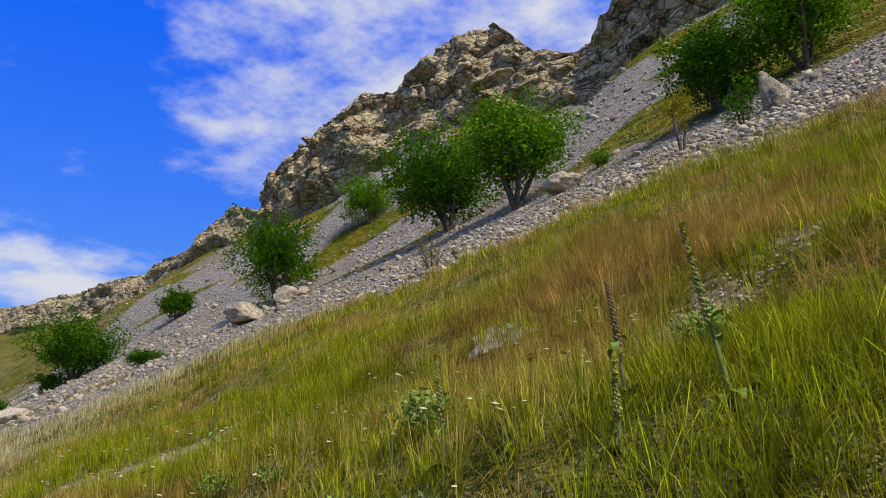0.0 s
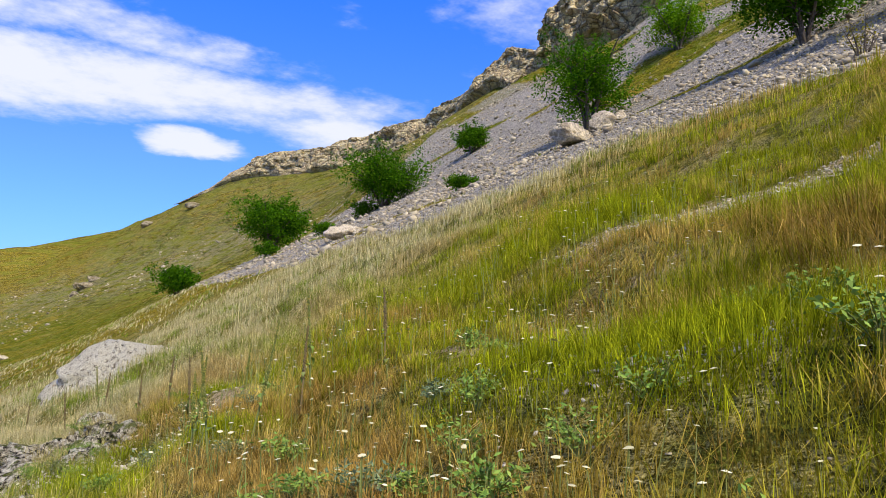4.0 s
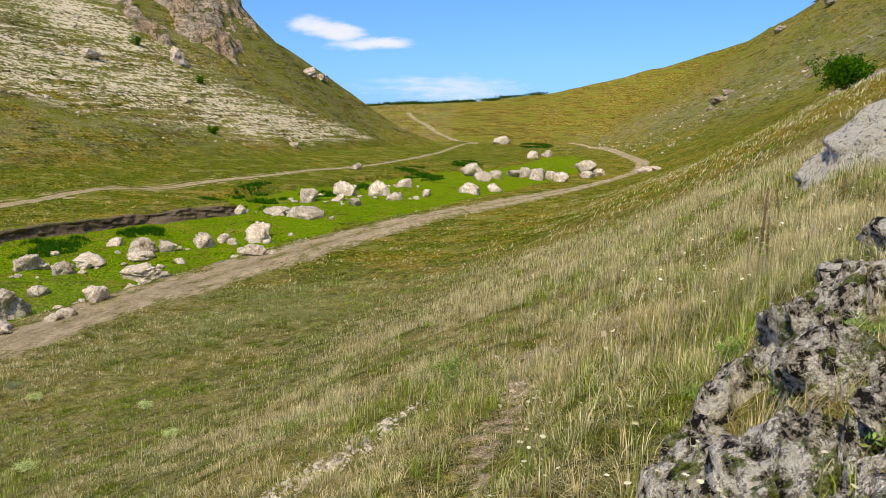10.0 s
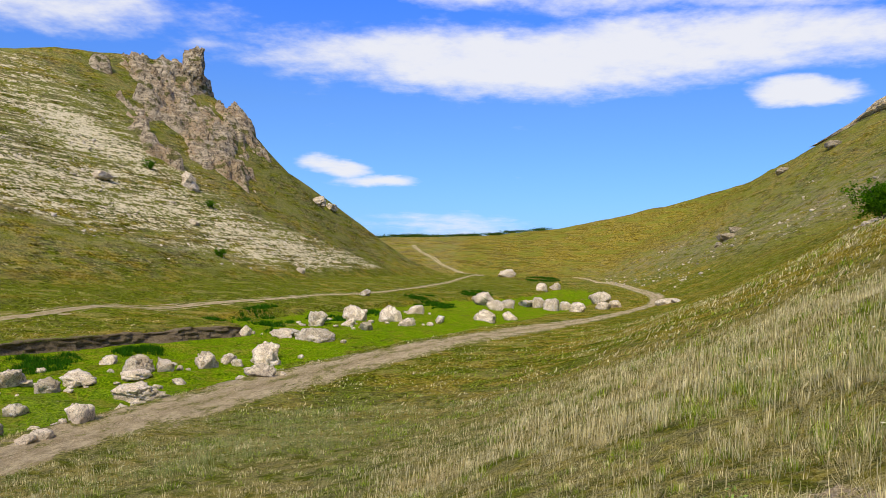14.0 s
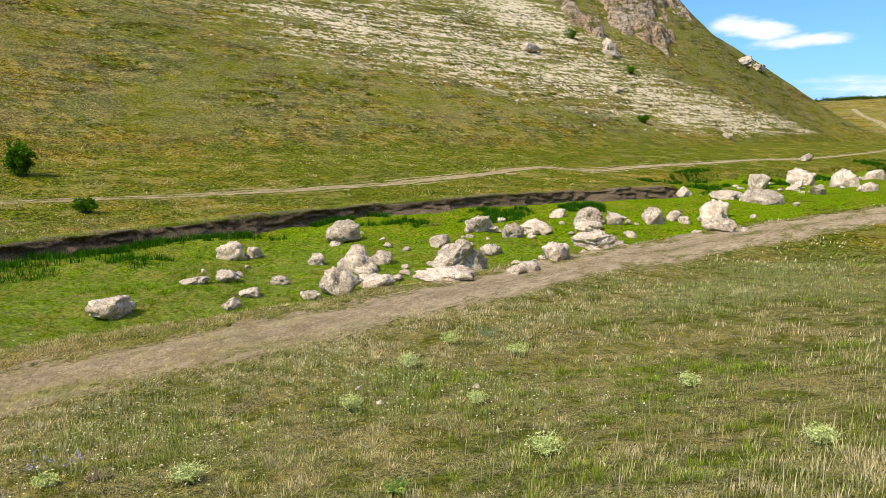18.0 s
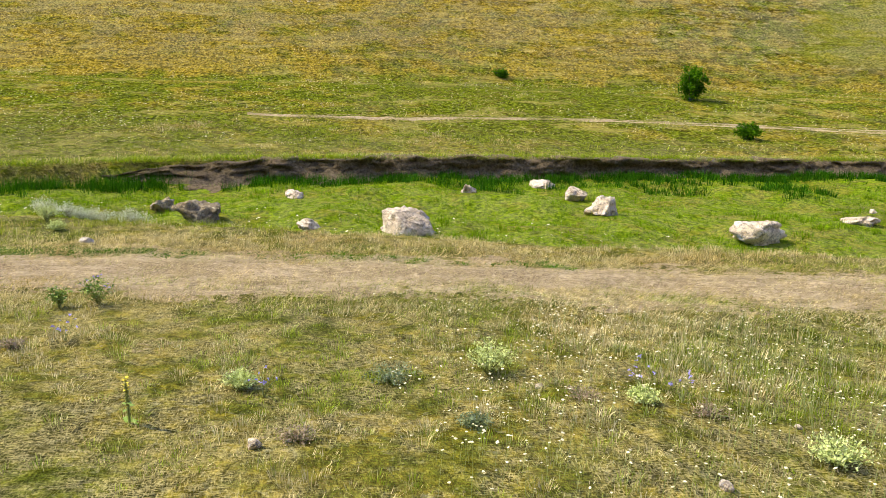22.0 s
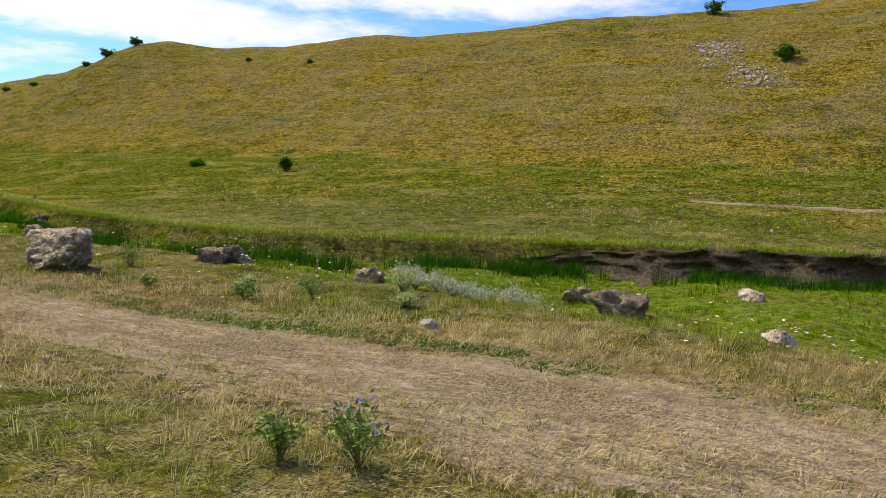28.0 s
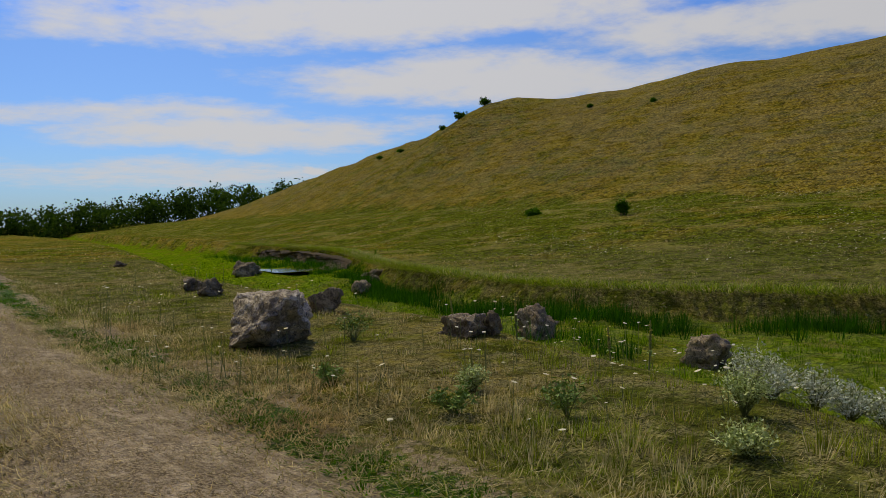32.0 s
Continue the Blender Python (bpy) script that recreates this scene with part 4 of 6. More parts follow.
for k, (x, y, w, h, a) in enumerate(outcrop):
    crust = rock("outcrop_rock", x, y, w * 0.95, h * 0.6, 500 + k, "rough grey rock crusted with dark lichen, set in the slope", LICHEN, depth=w * 0.95, sink=1.4, turn=a, sub=4, cuts=9, rough=0.2, group="rocks of the outcrop", tilt=(0, -14))
    if k == 3:
        # orange lichen on the weathered face of this rock
        spots = [crust.matrix_basis @ v.co for v in crust.data.vertices]
        spot = max(spots, key=lambda p: -0.35 * p.x - 0.45 * p.y + 1.0 * p.z)
        lm = Mat("orange_lichen", 0.95, 0.05)
        v, f = rock_verts(0.24, 0.20, 0.05, 5, 4, 0, 0.25)
        lichen = mesh_object("lichen", v, f, lm.colour(lm.mix(lm.noise(45, 4), (0.55, 0.20, 0.03), (0.78, 0.42, 0.10))))
        lichen.matrix_basis = pose(spot.x, spot.y, spot.z - 0.012, 35, -25, 20)
        tagged(lichen, "bright orange lichen crust on the grey rock", "lichen")


ledge_left = curve((2.4, 1.3), (3.3, 1.0), (4.2, 0.62), (4.8, 0.55), (5.4, 0.66), (6.3, 1.1), (7.2, 1.85), (8.2, 2.7))


def outcrop_mask(x, y):
    """1 where the bedrock of the outcrop is bare, 0 in the grass around it."""
    edge = x - ledge_left(y) + 0.16 * fbm(x / 0.5, y / 0.5, 161, 3)
    k = smooth(0.0, 0.16, edge) * smooth(7.9, 7.3, y + 0.3 * fbm(x / 0.8, y / 0.8, 163, 2)) * smooth(2.7, 3.3, y + 0.4 * fbm(x / 0.7, y / 0.7, 165, 2)) * smooth(5.0, 4.0, x)
    shelf = fbm(x / 0.85, y / 0.6, 167, 3) + 0.75 * smooth(0.9, 0.2, edge) - 0.38 + 0.35 * smooth(6.0, 6.8, y) - 0.4 * smooth(2.3, 3.6, x) - 0.55 * smooth(4.7, 4.0, y) * smooth(1.1, 1.5, x)
    return k * smooth(-0.12, 0.10, shelf)


def outcrop_bed():
    X, Y = np.meshgrid(np.arange(0.3, 5.2, 0.027), np.arange(2.5, 8.2, 0.027), indexing="ij")
    k = outcrop_mask(X, Y)
    wx, wy = X + 0.16 * fbm(X / 0.35, Y / 0.35, 171, 3), Y + 0.16 * fbm(X / 0.35 + 7, Y / 0.35, 173, 3)
    cell = _hash(np.floor(wx / 0.42).astype(np.int64), np.floor(wy / 0.36).astype(np.int64), 7)
    small = _hash(np.floor(wx / 0.15).astype(np.int64), np.floor(wy / 0.12).astype(np.int64), 9)
    h = 0.08 + 0.22 * cell + 0.11 * small + 0.06 * np.abs(fbm(X / 0.22, Y / 0.22, 175, 3)) - 0.05 * np.abs(fbm(X / 0.09, Y / 0.09, 177, 2)) + 0.05 * fbm(X / 1.1, Y / 1.1, 179, 2)
    Z = surface(X, Y) - 0.10 + k * (0.04 + 0.9 * h)
    ob = mesh_object("outcrop", np.stack([X, Y, Z], -1), grid_faces(*X.shape), LICHEN, shade=False)
    return tagged(ob, "grey lichen-crusted limestone bedrock breaking out of the slope", "outcrop", kind="structure")


outcrop_bed()
rock("standing_rock", 21.8, -6.9, 0.9, 1.1, 91, "pale pointed rock standing in the scree", LIMESTONE, depth=1.0, sub=4, cuts=8, sink=0.3)
rock("rock", 33.0, 21.4, 1.5, 1.0, 92, "pale round rock at the foot of a hawthorn", PINK, sub=4)
rock("rock", 33.9, 21.0, 0.9, 0.6, 93, "pale round rock at the foot of a hawthorn", LIMESTONE, sub=3)
rock("rock", 26.4, 17.8, 2.2, 1.0, 94, "flat pale rock bedded in the scree", LIMESTONE, sub=4)
rock("rock", 27.5, 1.5, 1.8, 0.7, 95, "flat pale rock bedded in the scree", PINK, sub=4)
rock("rock", 26.0, 36.0, 2.6, 0.9, 96, "flat pale rock bedded in the scree", PINK, sub=4)
rock("rock", 6.5, -6.5, 1.05, 0.07, 97, "low grey lichened rock showing through the grass", PALELICHEN, sub=5, depth=0.8, turn=8, sink=2.2, cuts=6, rough=0.2, tilt=(0, -25))


def strata_material():
    """Bedded grey-brown limestone: broken layers, dark joints, pale weathered faces, grass on the ledges."""
    m = Mat("crag_rock", 0.95, 0.06)
    bed, joint, grit = m.noise(0.55, 6, 0.75, (0.5, 0.5, 2.6)), m.noise(0.9, 5, 0.75, (1.4, 1.4, 0.6)), m.noise(2.6, 5, 0.8)
    col = m.mix(m.ramp(bed, 0.42, 0.58), (0.26, 0.20, 0.125), (0.62, 0.50, 0.33))
    col = m.mix(m.ramp(m.noise(0.16, 4), 0.45, 0.62, 0, 0.6), col, (0.46, 0.30, 0.15))
    col = m.mix(m.ramp(grit, 0.52, 0.60, 0, 0.8), col, (0.70, 0.60, 0.42))
    col = m.mix(m.ramp(joint, 0.54, 0.60, 0, 0.85), col, (0.065, 0.052, 0.034))
    col = m.mix(m.ramp(m.noise(1.4, 5, 0.8), 0.56, 0.62, 0, 0.8), col, (0.09, 0.072, 0.045))
    col = m.mix(m.ramp(m.noise(0.33, 5, 0.7, (0.7, 0.7, 1.6)), 0.54, 0.60, 0, 0.9), col, m.mix(m.ramp(grit, 0.4, 0.6), (0.06, 0.065, 0.012), (0.20, 0.19, 0.05)))
    m.bump(m.math("ADD", m.math("MULTIPLY", bed, 2.0), m.math("ADD", joint, grit)), 1.0, 0.5)
    return m.colour(col)


CRAG = strata_material()
# the crag on the west hill
crag = [(-83.4, 194.7, 6.5, 8.0), (-92.7, 186, 9, 6), (-86.2, 188.8, 9, 7.5), (-77.6, 190.6, 10, 8.5), (-72.3, 185.5, 9, 7), (-85.2, 166.2, 9, 4), (-67.6, 189, 8, 5), (-66.4, 155.1, 3.7, 3.7), (-72, 132.5, 4, 1.9),
        (-52.3, 204.7, 4, 3), (-75.2, 165.7, 8, 4.2), (-78, 160.3, 9, 4), (-72.5, 177, 9, 6), (-67.1, 196.1, 5, 3.6), (-79.5, 181.2, 10, 6), (-89.1, 165.4, 8, 4), (-52.6, 219.1, 4, 2), (-57.6, 137.7, 1.7, 1.4), (-40.3, 146.3, 1.8, 1.3)]
for k, (x, y, w, h) in enumerate(crag):
    if k == 0:
        rock("rock_pillar", x, y, 6.0, 11.0, 700, "tall brown rock pillar on the skyline of the hill", CRAG, depth=5, sink=0.2, turn=20, sub=5, cuts=5, rough=0.16, boxy=1.0)
    elif w < 4.5:
        rock("crag_rock", x, y, w * 1.1, h * 0.8, 700 + k, "loose rock on the chalky hillside", LIMESTONE, sink=0.6, sub=4, cuts=9, rough=0.2, boxy=0.4, group="crag rocks")


def crag_face():
    """Broken bedrock standing out of the steep hillside."""
    X, Y = np.meshgrid(np.arange(-101, -58, 0.42), np.arange(150, 203, 0.42), indexing="ij")
    inside = 1.15 - np.hypot((X + 79) / 16, (Y - 183) / 17) + 0.45 * fbm(X / 7, Y / 7, 141, 3) + 0.28 * fbm(X / 1.8, Y / 1.8, 142, 3)
    inside = np.maximum(inside, 0.75 - np.hypot((X + 78) / 9, (Y - 161) / 4.5) + 0.5 * fbm(X / 4, Y / 4, 143, 3))
    k = smooth(0.1, 0.5, inside)
    wx, wy = X + 1.2 * fbm(X / 4, Y / 4, 145, 3), Y + 1.2 * fbm(X / 4 + 9, Y / 4, 147, 3)
    h = 2.4 * _hash(np.floor(wx / 4.6).astype(np.int64), np.floor(wy / 4.0).astype(np.int64), 3) + 1.3 * _hash(np.floor(wx / 1.9).astype(np.int64), np.floor(wy / 1.7).astype(np.int64), 5)
    h = h + 0.35 * np.abs(fbm(X / 1.2, Y / 1.2, 149, 2))
    Z = surface(X, Y) - 0.55 + k * (0.30 + 1.15 * h)
    ob = mesh_object("crag", np.stack([X, Y, Z], -1), grid_faces(*X.shape), CRAG, shade=False)
    return tagged(ob, "grey-brown broken crag on the steep hillside", "crag", kind="structure")


crag_face()
for k, (x, y, w, h) in enumerate([(94.8, 290, 6, 1.8), (61, 236, 7, 2.0), (104, 268, 7, 1.8), (66, 244, 4.5, 1.5), (57, 229, 4.5, 1.4)]):
    rock("crag_rock", x, y, w, h, 760 + k, "grey rock breaking through the grassy slope", DARKROCK, sink=0.8, sub=4, cuts=10, rough=0.22, boxy=0.3, group="slope rocks")


# ---------- scree ----------
def stones(name, pts, size, material, label, seed):
    """Many small angular stones as one mesh; pts x, y and size each."""
    rng = np.random.default_rng(seed)
    n = len(pts)
    box = np.array([[-1, -1, -1], [1, -1, -1], [1, 1, -1], [-1, 1, -1], [-1, -1, 1], [1, -1, 1], [1, 1, 1], [-1, 1, 1]], float)
    v = box[None] * rng.uniform(0.55, 1.0, (n, 8, 3)) * size[:, None, None] * 0.5 * rng.uniform([0.8, 0.6, 0.3], [1.3, 1.0, 0.7], (n, 3))[:, None]
    a, b, c = rng.uniform(0, 6.3, (3, n))
    b, c = 0.5 * np.sin(b), 0.5 * np.sin(c)
    ca, sa, cb, sb = np.cos(a), np.sin(a), np.cos(b), np.sin(b)
    x = v[..., 0] * ca[:, None] - v[..., 1] * sa[:, None]
    y = v[..., 0] * sa[:, None] + v[..., 1] * ca[:, None]
    z = v[..., 2]
    x, z = x * cb[:, None] + z * sb[:, None], z * cb[:, None] - x * sb[:, None]
    z = z + y * np.tan(c)[:, None] * 0.5
    g = surface(pts[:, 0], pts[:, 1])
    V = np.stack([x + pts[:, :1], y + pts[:, 1:2], z + (g + size * 0.10)[:, None]], -1)
    q = np.array([[0, 3, 2, 1], [4, 5, 6, 7], [0, 1, 5, 4], [1, 2, 6, 5], [2, 3, 7, 6], [3, 0, 4, 7]])
    F = (np.arange(n)[:, None, None] * 8 + q[None]).reshape(-1, 4)
    ob = mesh_object(name, V.reshape(-1, 3), F, material, shade=False)
    return tagged(ob, label, "stones", kind="stuff")


def pebble_material(name, dark, light, warm):
    m = Mat(name, 0.9, 0.2)
    c = m.mix(m.island(), dark, light)
    c = m.mix(m.ramp(m.noise(0.35, 4), 0.45, 0.7, 0, 0.7), c, warm)
    c = m.mix(m.ramp(m.noise(14, 4, 0.7), 0.45, 0.75, 0, 0.4), c, (0.16, 0.15, 0.14))
    return m.colour(c)


SCREE = pebble_material("scree_stone", (0.15, 0.125, 0.083), (0.62, 0.525, 0.365), (0.48, 0.38, 0.235))


def scree_amount(x, y):
    """0 grass to 1 bare scree on the east slope."""
    d = x - slope_x(y)
    edge = 5.6 - 3.5 * smooth(6, 16, y) + 1.0 * vnoise(x / 4, y / 4, 81)
    a = smooth(0, 1.5, d - edge) * smooth(125, 80, y) * smooth(-60, -40, y)
    strip = d - (26 - 1.05 * (y - 12))
    a = a * (1 - 0.9 * smooth(1.5, 0.5, np.abs(strip + 0.8 * vnoise(x / 5, y / 5, 83))) * smooth(10, 14, y) * smooth(3, 6, d))
    strip2 = d - (7.5 + 0.02 * y + 1.6 * vnoise(y / 9, 0 * y, 85))
    a = a * (1 - 0.85 * smooth(0.9, 0.3, np.abs(strip2)) * smooth(18, 24, y))
    a = a * (1 - 0.8 * smooth(0.25, 0.5, fbm(x / 9 + 3, y / 14, 87, 3)) * smooth(12, 26, d))
    a = a * (1 - smooth(38, 46, d) * 0.5)
    return np.clip(a, 0, 1)


attribute(ground, "scree", scree_amount(GX, GY).ravel())
rng = np.random.default_rng(11)


def scatter(n, x0, x1, y0, y1, weight):
    p = np.stack([rng.uniform(x0, x1, n), rng.uniform(y0, y1, n)], -1)
    return p[rng.uniform(0, 1, n) < weight(p[:, 0], p[:, 1])]


p = scatter(62000, 8, 42, -14, 45, lambda x, y: scree_amount(x, y) * (0.25 + 0.75 * smooth(34, 12, np.hypot(x - 2, y + 8))))
stones("scree", p, np.random.default_rng(3).gamma(2.0, 0.030, len(p)) + 0.04, SCREE, "grey angular limestone scree on the steep slope", 21)
p = scatter(17000, 14, 90, -20, 120, lambda x, y: scree_amount(x, y) * smooth(28, 40, np.hypot(x - 2, y + 8)))
stones("scree", p, np.random.default_rng(4).gamma(2.0, 0.065, len(p)) + 0.09, SCREE, "grey limestone scree below the cliffs", 22)

# stony patches in the grass and beside the path
WHITE = pebble_material("pale_stone", (0.38, 0.325, 0.235), (0.72, 0.62, 0.45), (0.56, 0.46, 0.32))


def patch(n, x, y, rx, ry, turn, size, seed, label):
    r = np.random.default_rng(seed)
    u = r.normal(size=(n, 2)) * np.array([rx, ry]) * 0.55
    a = radians(turn)
    q = np.stack([x + u[:, 0] * math.cos(a) - u[:, 1] * math.sin(a), y + u[:, 0] * math.sin(a) + u[:, 1] * math.cos(a)], -1)
    stones("loose_stones", q, r.gamma(1.8, size / 5.5, n) + 0.010, WHITE, label, seed)


patch(420, -1.75, 8.9, 1.5, 0.28, 58, 0.07, 31, "line of small pale stones worn out of the grass")
patch(900, 7.0, -2.0, 1.9, 0.3, 115, 0.040, 32, "pale stony streak worn into the grassy slope")
patch(300, 5.6, -8.0, 0.9, 0.25, 120, 0.035, 33, "pale stones in a bare patch of the slope")
patch(320, 3.8, -3.9, 0.9, 0.25, 110, 0.035, 34, "pale stones in a bare patch of the slope")
patch(420, 2.7, 5.0, 1.1, 0.9, 40, 0.06, 35, "small pale stones between the outcrop rocks")
patch(260, 3.6, 3.0, 1.2, 0.7, 60, 0.06, 36, "small pale stones among the grass")
patch(150, 3.7, -2.6, 1.3, 0.5, 62, 0.026, 41, "pale gravel in a worn streak of the slope")
patch(150, 2.2, -1.0, 1.2, 0.6, 75, 0.022, 42, "fine pale gravel beside the footpath")
patch(150, 2.6, -5.4, 1.2, 0.5, 75, 0.022, 43, "fine pale gravel beside the footpath")
patch(420, 3.0, 4.2, 1.2, 0.5, 20, 0.07, 48, "broken pale stones on the shelves of the outcrop")
patch(120, 1.4, 9.9, 0.6, 0.4, 30, 0.08, 37, "small pale stones in the worn path")
patch(90, 0.0, 9.2, 0.25, 1.2, 10, 0.06, 38, "small pale stones in the worn path")
patch(700, -86.6, 3.8, 3.2, 2.2, 10, 0.30, 39, "patch of pale stones high on the grassy hill")
patch(560, -80.4, 6.8, 2.6, 1.8, 30, 0.28, 40, "patch of pale stones high on the grassy hill")
p = scatter(14000, -110, -40, 70, 205, lambda x, y: 0.7 * chalk_amount(x, y, surface(x, y)) * (0.2 + 0.8 * smooth(0, 0.5, fbm(x / 8, y / 14, 91, 2))))
stones("hill_stones", p, np.random.default_rng(6).gamma(2.0, 0.10, len(p)) + 0.10, WHITE, "pale chalky stones strewn over the steep hillside", 23)
p = scatter(2600, 30, 95, 150, 290, lambda x, y: 0.5 * smooth(0.0, 0.4, fbm(x / 14, y / 20, 93, 2)))
stones("hill_stones", p, np.random.default_rng(7).gamma(2.0, 0.14, len(p)) + 0.15, SCREE, "grey stones on the far grassy slope", 24)
for k in range(28):
    r = np.random.default_rng(900 + k)
    x, y = r.uniform(-16, 4), r.uniform(-4, 17)
    if k % 2:
        x, y = r.uniform(-15.5, -8), r.uniform(2, 18)
    w = r.uniform(0.05, 0.16)
    rock("stone", x, y, w, w * 0.5, 900 + k, "small pale stone lying in the grass", PINK if k % 3 else LIMESTONE, sub=2, group="loose stones in the meadow", category="stone")


# ---------- trees and shrubs ----------
def tube(path, radii, sides=6):
    path, radii = np.asarray(path, float), np.asarray(radii, float)
    t = np.gradient(path, axis=0)
    t /= np.linalg.norm(t, axis=1, keepdims=True) + 1e-9
    a = np.cross(t, [0.31, 0.21, 0.93])
    a /= np.linalg.norm(a, axis=1, keepdims=True) + 1e-9
    b = np.cross(t, a)
    ang = np.linspace(0, 2 * np.pi, sides, endpoint=False)
    v = path[:, None] + radii[:, None, None] * (a[:, None] * np.cos(ang)[None, :, None] + b[:, None] * np.sin(ang)[None, :, None])
    n = len(path)
    i, j = np.meshgrid(np.arange(n - 1), np.arange(sides), indexing="ij")
    f = np.stack([i * sides + j, i * sides + (j + 1) % sides, (i + 1) * sides + (j + 1) % sides, (i + 1) * sides + j], -1).reshape(-1, 4)
    return v.reshape(-1, 3), f


def merge(pieces):
    vs, fs, o = [], [], 0
    for v, f in pieces:
        vs.append(v)
        fs.append(f + o)
        o += len(v)
    return np.concatenate(vs), np.concatenate(fs)


def leaf_quads(centres, size, r, droop=0.35, long=1.6):
    n = len(centres)
    a = r.normal(size=(n, 3))
    a[:, 2] = a[:, 2] * 0.6 - droop
    a /= np.linalg.norm(a, axis=1, keepdims=True)
    b = np.cross(a, r.normal(size=(n, 3)))
    b /= np.linalg.norm(b, axis=1, keepdims=True) + 1e-9
    s = size * r.uniform(0.6, 1.3, (n, 1))
    tip, mid = centres + a * s * long, centres + a * s * long * 0.5
    v = np.stack([centres, mid + b * s * 0.5, tip, mid - b * s * 0.5], 1).reshape(-1, 3)
    return v, np.arange(n * 4).reshape(-1, 4)


def bark_material():
    m = Mat("bark", 0.9, 0.2)
    b = m.noise(18, 5, 0.7, (1, 1, 0.25))
    m.bump(b, 0.9, 0.03)
    return m.colour(m.mix(m.ramp(b, 0.35, 0.7), (0.045, 0.035, 0.028), (0.16, 0.13, 0.10)))


BARK = bark_material()


def tree(name, x, y, width, high, seed, label, leaf=None, count=5200, size=0.16, stems=4, low=0.18, lean=(0, 0), group="", category="tree", openness=0.25):
    r = np.random.default_rng(seed)
    root = new(name)
    z0 = land_at(x, y) - 0.1
    root.matrix_basis = pose(x, y, z0)
    limbs, tips = [], []
    for s in range(stems):
        a = 2 * np.pi * (s + r.uniform(-0.3, 0.3)) / stems
        spread = width * r.uniform(0.22, 0.42)
        end = np.array([math.cos(a) * spread + lean[0] * high, math.sin(a) * spread * 0.85 + lean[1] * high, high * r.uniform(0.62, 0.86)])
        t = np.linspace(0, 1, 8)[:, None]
        path = t * end * np.array([1, 1, 1]) + np.array([0.08 * math.cos(a), 0.08 * math.sin(a), 0]) + np.cumsum(r.normal(scale=0.012 * high, size=(8, 3)), 0) * t
        path[:, 2] = high * 0.8 * (t[:, 0] ** 0.8) * end[2] / (0.8 * high)
        rad = 0.028 * high * (1 - 0.85 * t[:, 0]) * r.uniform(0.7, 1.0)
        limbs.append(tube(path, rad, 7))
        for k in range(7):
            u = r.uniform(0.3, 1.0)
            base = path[int(u * 7)]
            b2 = r.uniform(0, 6.28)
            reach = width * r.uniform(0.12, 0.26)
            e2 = base + np.array([math.cos(b2) * reach, math.sin(b2) * reach, r.uniform(-0.02, 0.22) * high])
            tt = np.linspace(0, 1, 5)[:, None]
            p2 = base + (e2 - base) * tt + r.normal(scale=0.008 * high, size=(5, 3)) * tt
            limbs.append(tube(p2, 0.009 * high * (1 - 0.8 * tt[:, 0]), 5))
            tips.append(e2)
    v, f = merge(limbs)
    mesh_object("trunk", v, f, BARK, root)
    # leafy twigs pointing outwards, filling an uneven crown
    count = int(count * 1.1)
    twigs = max(count // 16, 40)
    c = r.normal(size=(twigs, 3))
    c /= np.linalg.norm(c, axis=1, keepdims=True)
    lump = 1 + 0.34 * fbm3(c, 1.7, seed, 3)
    c = c * (r.uniform(0.04, 1.0, twigs) ** 0.5 * lump)[:, None]
    c[:, :2] *= (1 + 0.18 * np.clip(c[:, 2:3] + 0.4, -1, 1))
    c = c * np.array([width / 2, width / 2 * 0.9, high * (1 - low) / 2]) * 0.94 + np.array([lean[0] * high * 0.7, lean[1] * high * 0.7, high * (1 + low) / 2])
    near = np.array(tips)[r.integers(0, len(tips), twigs)]
    c = np.where(r.uniform(0, 1, (twigs, 1)) < 0.45, 0.5 * near + 0.5 * c, c)
    c[:, 2] = np.maximum(c[:, 2], high * low * 0.8 + 0.05)
    way = c - np.array([lean[0] * high * 0.4, lean[1] * high * 0.4, high * low * 0.6])
    way = way / np.linalg.norm(way, axis=1, keepdims=True) + r.normal(size=(twigs, 3)) * 0.45
    reach = width * 0.10 * r.uniform(0.5, 1.4, twigs) + 0.08
    per = max(int(count * 2.1) // twigs, 6)
    u = r.uniform(-0.6, 0.5, (twigs, per, 1))
    pts = (c[:, None] + way[:, None] * reach[:, None, None] * u + r.normal(size=(twigs, per, 3)) * (0.022 * width + 0.03) * (1.1 - u)).reshape(-1, 3)
    v, f = leaf_quads(pts, size * 0.62, r, long=1.8)
    mesh_object("crown", v, f, leaf or LEAF, root, shade=False)["kind"] = "stuff"
    return tagged(root, label, category, group)


LEAF_DARK = leaf_material("leaf_dark", (0.024, 0.090, 0.001), (0.105, 0.25, 0.004))
LEAF_BRIGHT = leaf_material("leaf_bright", (0.042, 0.135, 0.001), (0.22, 0.42, 0.006))
LEAF_YELLOW = leaf_material("leaf_yellow", (0.20, 0.18, 0.01), (0.42, 0.36, 0.03))
LEAF_FAR = leaf_material("leaf_far", (0.020, 0.052, 0.003), (0.085, 0.165, 0.010))
G = "hawthorns on the scree"
tree("hawthorn_tree", 28.9, -4.4, 4.6, 3.6, 1, "leafy green hawthorn tree on the grey scree", LEAF_DARK, 5200, 0.13, group=G)
tree("hawthorn_tree", 29.4, -7.4, 6.0, 4.4, 2, "wide leafy green hawthorn tree on the scree", LEAF_BRIGHT, 6500, 0.13, lean=(0.0, 0.0), group=G)
tree("hawthorn_tree", 33.0, 10.2, 6.6, 4.9, 3, "spreading green hawthorn tree with several stems", LEAF_DARK, 9500, 0.15, low=0.24, lean=(0, 0.12), group=G)
